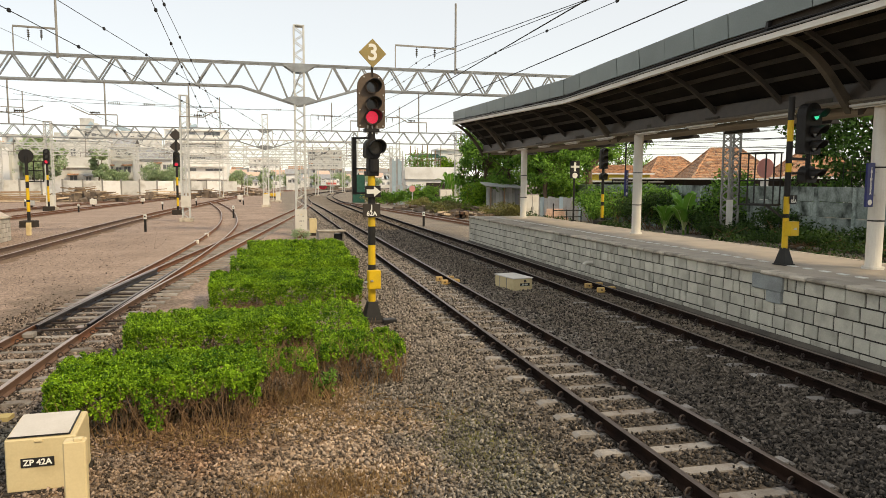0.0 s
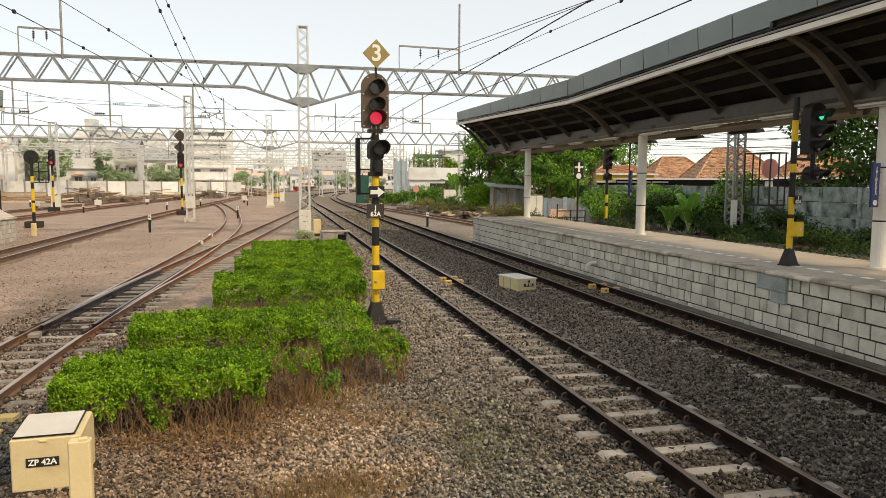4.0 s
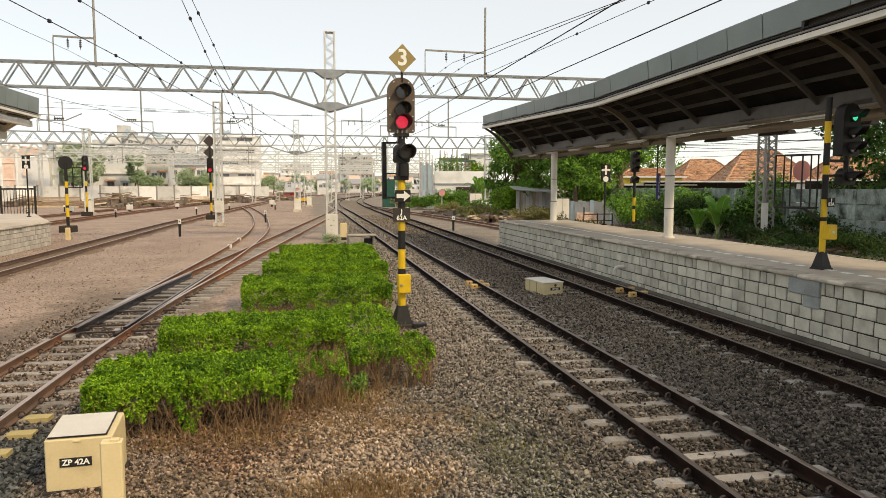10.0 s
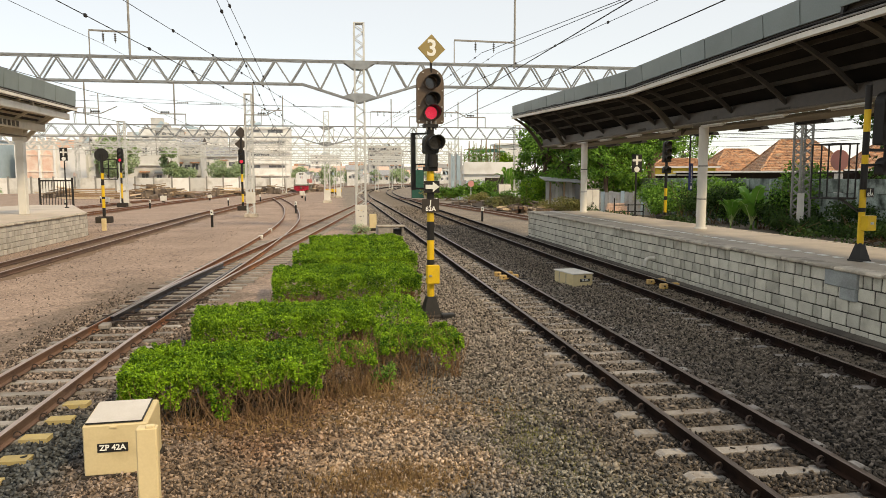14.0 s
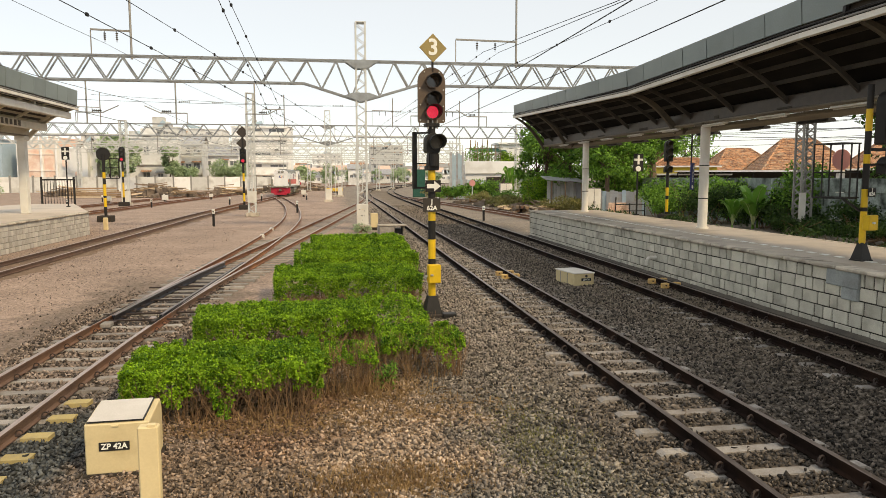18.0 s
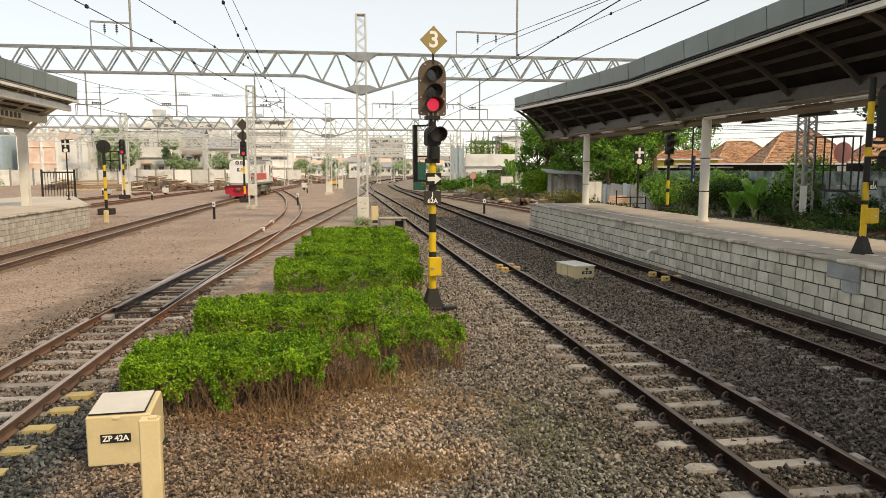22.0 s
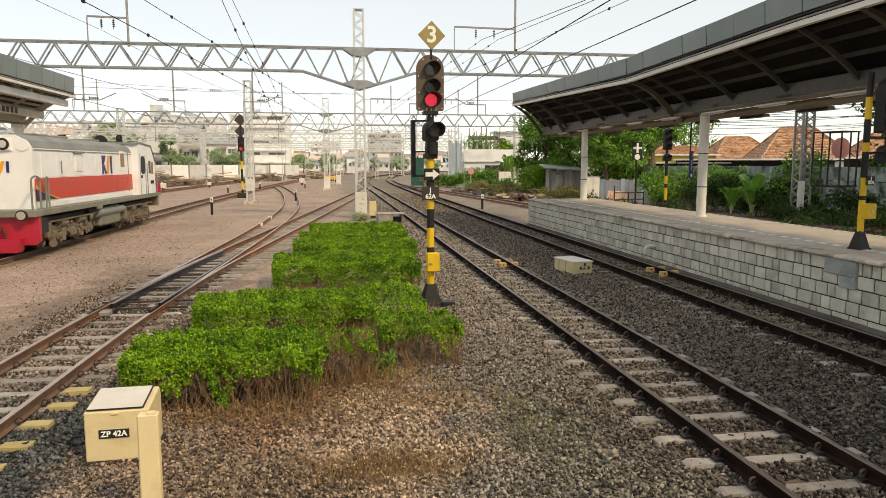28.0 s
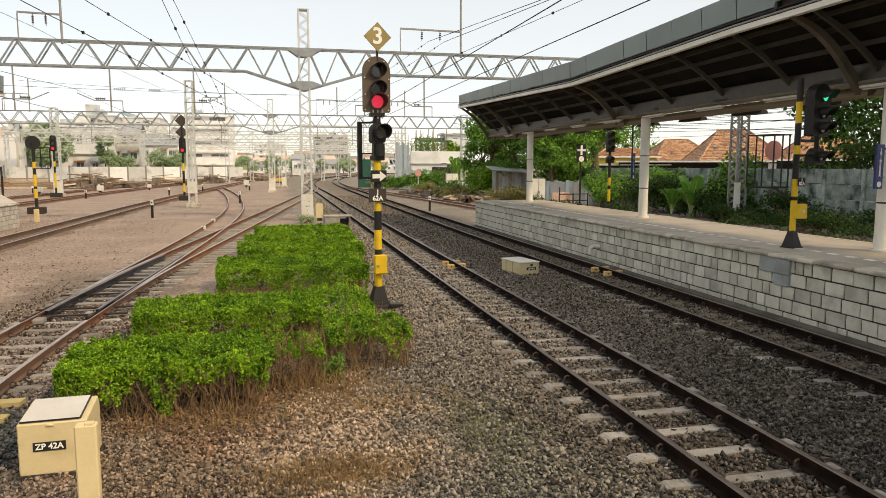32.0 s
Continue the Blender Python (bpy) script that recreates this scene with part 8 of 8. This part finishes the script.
    part("buffer_hose", rod(B(), (0.35, -0.05, 1.1), (0.5, -0.15, 0.75), 0.035, n=8), M_BLACK, cp_)
    part("buffer_hose", rod(B(), (-0.4, -0.05, 1.1), (-0.55, -0.15, 0.8), 0.035, n=8), M_BLACK, cp_)
    for x in (-1.05, 1.0):
        part("ditch_lamp", rod(B(), (x, -0.25, DECK - 0.14), (x, -0.14, DECK - 0.14), 0.13, n=16), M_HEADLAMP, lo, "round front lamp")
        part("lamp_rim", rod(B(), (x, -0.22, DECK - 0.14), (x, -0.14, DECK - 0.14), 0.17, n=16), M_BLACK, lo)
    # cab at the rear
    cab = [(11.6, DECK), (14.55, DECK), (14.55, DECK + 1.55), (13.9, HOODT - 0.1), (12.0, HOODT + 0.02), (11.6, HOODT)]
    cw = 1.34
    cb = part("cab", prism(B(), cab, "x", -cw, cw), M_LOCOW, lo, "white driver's cab")
    part("cab_roof", prism(B(), ((11.5, HOODT), (12.0, HOODT + 0.03), (13.9, HOODT - 0.08), (14.6, DECK + 1.56), (14.62, DECK + 1.64), (13.92, HOODT), (12.0, HOODT + 0.11), (11.5, HOODT + 0.08)), "x", -cw - 0.03, cw + 0.03), M_LOCOG, cb, "grey cab roof")
    for s in (-1, 1):
        part("cab_window", prism(B(), [(12.35 + 0.32 * c_, DECK + 1.4 + 0.42 * s_) for c_, s_ in [(math.copysign(abs(math.cos(q * math.pi / 12)) ** 0.45, math.cos(q * math.pi / 12)), math.copysign(abs(math.sin(q * math.pi / 12)) ** 0.45, math.sin(q * math.pi / 12))) for q in range(24)]], "x", s * (cw + 0.012) - 0.012, s * (cw + 0.012) + 0.012), M_BLACK, cb, "dark rounded cab door window")
        part("door_seam", box(B(), (s * (cw + 0.004), 11.9, DECK + 0.95), (0.016, 0.035, 1.9)), M_LOCOG, cb)
        part("door_seam", box(B(), (s * (cw + 0.004), 12.78, DECK + 0.95), (0.016, 0.035, 1.9)), M_LOCOG, cb)
        part("door_handle", box(B(), (s * (cw + 0.02), 12.05, DECK + 0.85), (0.04, 0.16, 0.14), bev=0.01), M_BLACK, cb)
        part("cab_window", box(B(), (s * (cw + 0.006), 13.55, DECK + 1.3), (0.02, 0.34, 0.62), bev=0.008), M_GLASS, cb)
        part("cab_window", box(B(), (s * (cw + 0.006), 14.0, DECK + 1.25), (0.02, 0.34, 0.6), bev=0.008), M_WOOD, cb)
        part("cab_handrail", rod(B(), (s * (cw + 0.06), 12.9, DECK - 0.1), (s * (cw + 0.06), 12.9, DECK + 1.5), 0.02, n=8), M_LOCOG, cb)
        part("number_bar", box(B(), (s * (cw + 0.006), 13.95, DECK + 0.55), (0.02, 0.6, 0.16)), M_MORTAR, cb, "dark bar of lettering")
    for x in (-0.85, -0.3, 0.3, 0.85):
        part("rear_window", box(B(), (x, 14.56, DECK + 1.15), (0.45, 0.03, 0.62)), M_GLASS, cb)
    part("rear_beam", box(B(), (0, 15.1, DECK - 0.35), (2.6, 0.25, 0.7), bev=0.03), M_BOGIE, lo)
    part("rear_deck", box(B(), (0, 14.95, DECK - 0.08), (2.78, 0.8, 0.14)), M_LOCOG, lo)
    for x in (-1.25, -0.5, 0.5, 1.25):
        part("rear_rail", rod(B(), (x, 15.25, DECK), (x, 15.25, DECK + 0.95), 0.025, n=8), M_LOCOG, lo)
    part("rear_lamp", box(B(), (1.3, 15.3, DECK + 0.2), (0.2, 0.12, 0.5), bev=0.03), M_PILOT, lo, "red rear lamp case")
    # fuel tank and bogies
    part("fuel_tank", box(B(), (0, 7.7, 0.92), (2.4, 2.6, 0.75), bev=0.06), M_DECK, lo, "green-grey fuel tank")
    for y0 in (3.55, 11.9):
        # added black box blocks light between the wheels and stands for shadow
        part("traction_motor", box(B(), (0, y0, 0.72), (0.9, 4.2, 0.5), bev=0.05), M_BLACK, lo)
        part("bolster", box(B(), (0, y0, 1.15), (1.9, 3.6, 0.24), bev=0.03), M_BLACK, lo)
        for s in (-1, 1):
            rg = np.random.default_rng(int(y0 * 10) + s)
            for k in range(26):
                dy, z = rg.uniform(-2.35, 2.35), rg.uniform(0.34, 1.05)
                c = (s * rg.uniform(1.0, 1.22), y0 + dy, z)
                if k % 3 == 0:
                    part("brake_cylinder", rod(B(), c, (c[0] + s * rg.uniform(0.04, 0.14), c[1] + rg.uniform(-0.1, 0.1), z), rg.uniform(0.06, 0.16), n=10), M_BOGIE, lo)
                elif k % 3 == 1:
                    part("brake_rigging", strut(B(), c, (c[0], c[1] + rg.uniform(-0.5, 0.5), z + rg.uniform(-0.25, 0.25)), rg.uniform(0.03, 0.07)), M_BOGIE, lo)
                else:
                    part("bracket", box(B(), c, (rg.uniform(0.06, 0.16), rg.uniform(0.08, 0.28), rg.uniform(0.06, 0.22)), bev=0.015, rot=pose(0, 0, 0, rg.uniform(-30, 30))), M_BOGIE, lo)
            part("air_pipe", rod(B(), (s * 1.2, y0 - 2.2, 1.12), (s * 1.2, y0 + 2.2, 1.12), 0.035, n=6), M_BOGIE, lo)
    for s in (-1, 1):
        part("air_reservoir", rod(B(), (s * 1.15, 5.95, 1.1), (s * 1.15, 9.4, 1.1), 0.16, n=12), M_LOCOG, lo)
    wheels = []
    for y0 in (3.55, 11.9):
        for s in (-1, 1):
            part("bogie_frame", box(B(), (s * 1.02, y0, 0.82), (0.16, 4.3, 0.22), bev=0.04), M_BOGIE, lo, "dusty bogie frame")
            part("bogie_frame", box(B(), (s * 1.08, y0, 0.62), (0.1, 3.2, 0.12), bev=0.02), M_BOGIE, lo)
            for dy in (-1.65, 0, 1.65):
                part("axle_box", box(B(), (s * 1.06, y0 + dy, 0.62), (0.26, 0.36, 0.36), bev=0.05), M_BOGIE, lo)
                part("axle_cap", rod(B(), (s * 1.18, y0 + dy, 0.62), (s * 1.24, y0 + dy, 0.62), 0.12, n=12), M_BOGIE, lo)
            for dy in (-0.85, 0.85):
                part("spring", rod(B(), (s * 1.06, y0 + dy, 0.4), (s * 1.06, y0 + dy, 0.85), 0.13, n=10), M_BOGIE, lo)
                part("brake_cylinder", rod(B(), (s * 1.12, y0 + dy - 0.3, 1.0), (s * 1.12, y0 + dy + 0.3, 1.0), 0.11, n=10), M_BOGIE, lo)
            part("sand_box", box(B(), (s * 1.12, y0 - 2.25, 0.85), (0.24, 0.35, 0.5), bev=0.03), M_BOGIE, lo)
        for dy in (-1.65, 0, 1.65):
            bm = B()
            for s in (-1, 1):
                rod(bm, (s * 0.53, 0, 0), (s * 0.67, 0, 0), WHEEL_R, WHEEL_R, n=24)
                for a in range(6):
                    box(bm, (s * 0.69, 0.25 * math.cos(a * math.pi / 3), 0.25 * math.sin(a * math.pi / 3)), (0.03, 0.09, 0.09))
            rod(bm, (-0.7, 0, 0), (0.7, 0, 0), 0.09, n=10)
            w = part("wheelset", bm, M_BOGIE, lo, "worn steel wheels on an axle")
            wheels.append((w, y0 + dy))
    return lo, wheels


LOCO, WHEELSETS = build_loco()
SPEED = 8.25
"""The front passes y 48.3 m at 25 s, at an even pace, along the through track."""
_ln = smooth_line(LINE_D, 0.1)
_dist = np.r_[0, np.cumsum(np.hypot(*np.diff(_ln, axis=0).T))]


def loco_pose(t):
    s0 = np.interp(48.3, _ln[:, 1], _dist) + SPEED * (25 - t)
    a, b = [(np.interp(s, _dist, _ln[:, 0]), np.interp(s, _dist, _ln[:, 1])) for s in (s0 + 3.5, s0 + 11.9)]
    ang = math.degrees(math.atan2(-(b[0] - a[0]), b[1] - a[1]))
    d = Vector((b[0] - a[0], b[1] - a[1], 0)).normalized()
    p = Vector((a[0], a[1], RAIL_TOP + 0.01)) - d * 3.5
    return pose(p.x, p.y, RAIL_TOP - 0.17, 0, 0, ang)


# ---- loose ballast ----
def build_stones():
    rng = np.random.default_rng(5)
    jit = np.array(((-1, -1, -0.2), (1, -0.8, 0.1), (0.9, 1, -0.1), (-0.8, 0.9, 0.2), (0.1, 0, 1), (0, -0.1, -1)), float) * 0.6
    fq = np.array(((0, 1, 4), (1, 2, 4), (2, 3, 4), (3, 0, 4), (1, 0, 5), (2, 1, 5), (3, 2, 5), (0, 3, 5)))

    def heap(n, xr, yr, size, zc, name, label, clear=(), material=None):
        yy = yr[0] + (yr[1] - yr[0]) * rng.random(n) ** 1.5
        xx = rng.uniform(xr[0], xr[1], n)
        ok = rng.random(n) > np.clip((yy - yr[1]) / (0.4 * (yr[1] - yr[0])) + 1, 0, 1) ** 1.5
        for c0, c1 in clear:
            ok &= ~((xx > c0) & (xx < c1))
        for tx, ty in SLEEPERS:
            ok &= ~((np.abs(yy - ty) < 0.12) & (np.abs(xx - tx) < 1.02) & (rng.random(n) < 0.93))
        xx, yy = xx[ok], yy[ok]
        n = len(xx)
        s = size * rng.uniform(0.55, 1.35, (n, 1)) * rng.uniform(0.7, 1.25, (n, 3))
        s[:, 2] *= 0.72
        V = jit[None] * s[:, None, :] * (1 + rng.normal(0, 0.32, (n, 6, 3)))
        q = rng.normal(size=(n, 4))
        q /= np.linalg.norm(q, axis=1)[:, None]
        w, x, y, z = q.T
        R = np.stack((1 - 2 * (y * y + z * z), 2 * (x * y - z * w), 2 * (x * z + y * w), 2 * (x * y + z * w), 1 - 2 * (x * x + z * z), 2 * (y * z - x * w), 2 * (x * z - y * w), 2 * (y * z + x * w), 1 - 2 * (x * x + y * y)), 1).reshape(n, 3, 3)
        V = np.einsum("nij,nkj->nki", R, V)
        V += np.stack((xx, yy, zc + rng.uniform(-0.03, 0.026, n)), 1)[:, None, :]
        Fq = (np.arange(n)[:, None, None] * 6 + fq[None]).reshape(-1, 3)
        solid(name, fast_mesh(name, V.reshape(-1, 3), Fq, material or M_STONE), None, label, "ballast", kind="stuff")

    heap(98000, (2.2, 9.2), (5.0, 36), 0.036, 0.014, "ballast", "loose dark grey ballast stones between the rails", ((3.80, 3.94), (4.93, 5.06)))
    heap(24000, (-5.7, -2.9), (6.0, 20), 0.038, 0.006, "ballast", "loose grey ballast stones around the points", ((-4.97, -4.83), (-3.83, -3.69)))
    heap(66000, (-2.9, 2.2), (5.2, 17), 0.031, 0.006, "gravel", "mixed brown gravel and stones on bare soil", (), M_GRAVEL)
    heap(24000, (-20, -5.2), (8, 55), 0.028, 0.0, "gravel", "small pale stones scattered on dusty earth", (), M_GRAVEL)
    heap(36000, (2.4, 9.2), (27, 75), 0.052, 0.012, "ballast", "dark ballast stones farther along the tracks", ((3.80, 3.94), (4.93, 5.06)))


M_BED = mat("rusty_brown_track_bed", (0.29, 0.205, 0.148), (0.16, 0.11, 0.08), 0.95, 0, 3, 22, 0.9, 0, stain=(0.12, 0.08, 0.06), stain_amt=0.5, stain_scale=1.5, spec=0.1)
M_OIL = mat("oily_dark_ballast", (0.07, 0.058, 0.05), (0.03, 0.026, 0.024), 0.8, 0, 4, 22, 0.9, 0, spec=0.2)


def track_bed(pts, y0, y1, width, material, label, seed):
    """A low ragged-edged ribbon of stained stones under a track."""
    rng = np.random.default_rng(seed)
    ln = smooth_line(pts, 0.3)
    ln = ln[(ln[:, 1] >= y0) & (ln[:, 1] <= y1)]
    n = len(ln)
    V, Fq = [], []
    for c, (f, z) in enumerate(((-1, 0.004), (-0.8, 0.016), (0.8, 0.016), (1, 0.004))):
        w = width / 2 * (1 + rng.normal(0, 0.1, n) + 0.12 * np.sin(np.arange(n) * 0.37 + c))
        V.append(np.c_[ln[:, 0] + f * w, ln[:, 1], np.full(n, z)])
    V = np.vstack(V)
    k = np.arange(n - 1)
    Fq = np.vstack([np.c_[c * n + k, (c + 1) * n + k, (c + 1) * n + k + 1, c * n + k + 1] for c in range(3)])
    solid("ballast", fast_mesh("ballast", V, Fq, material), None, label, "ballast", kind="stuff")


track_bed(LINE_D, 10, 170, 2.0, M_BED, "rust-stained ballast under the through track", 1)
track_bed(LINE_E, 40, 130, 2.0, M_BED, "rust-stained ballast under a far siding", 2)
track_bed(LINE_F, 40, 120, 2.0, M_BED, "rust-stained ballast under the fence siding", 3)
track_bed(LINE_C, 14.6, 23, 1.5, M_OIL, "oil-dark ballast between the switch rails", 5)
build_stones()


# ---- motion ----
def motions():
    walk(LOCO, [(t * 0.5, loco_pose(t * 0.5)) for t in range(65)])
    step = 0.08
    for w, y in WHEELSETS:
        walk(w, [(k * step, pose(0, y, WHEEL_R + 0.17, math.degrees(SPEED * k * step / WHEEL_R))) for k in range(401)])


motions()
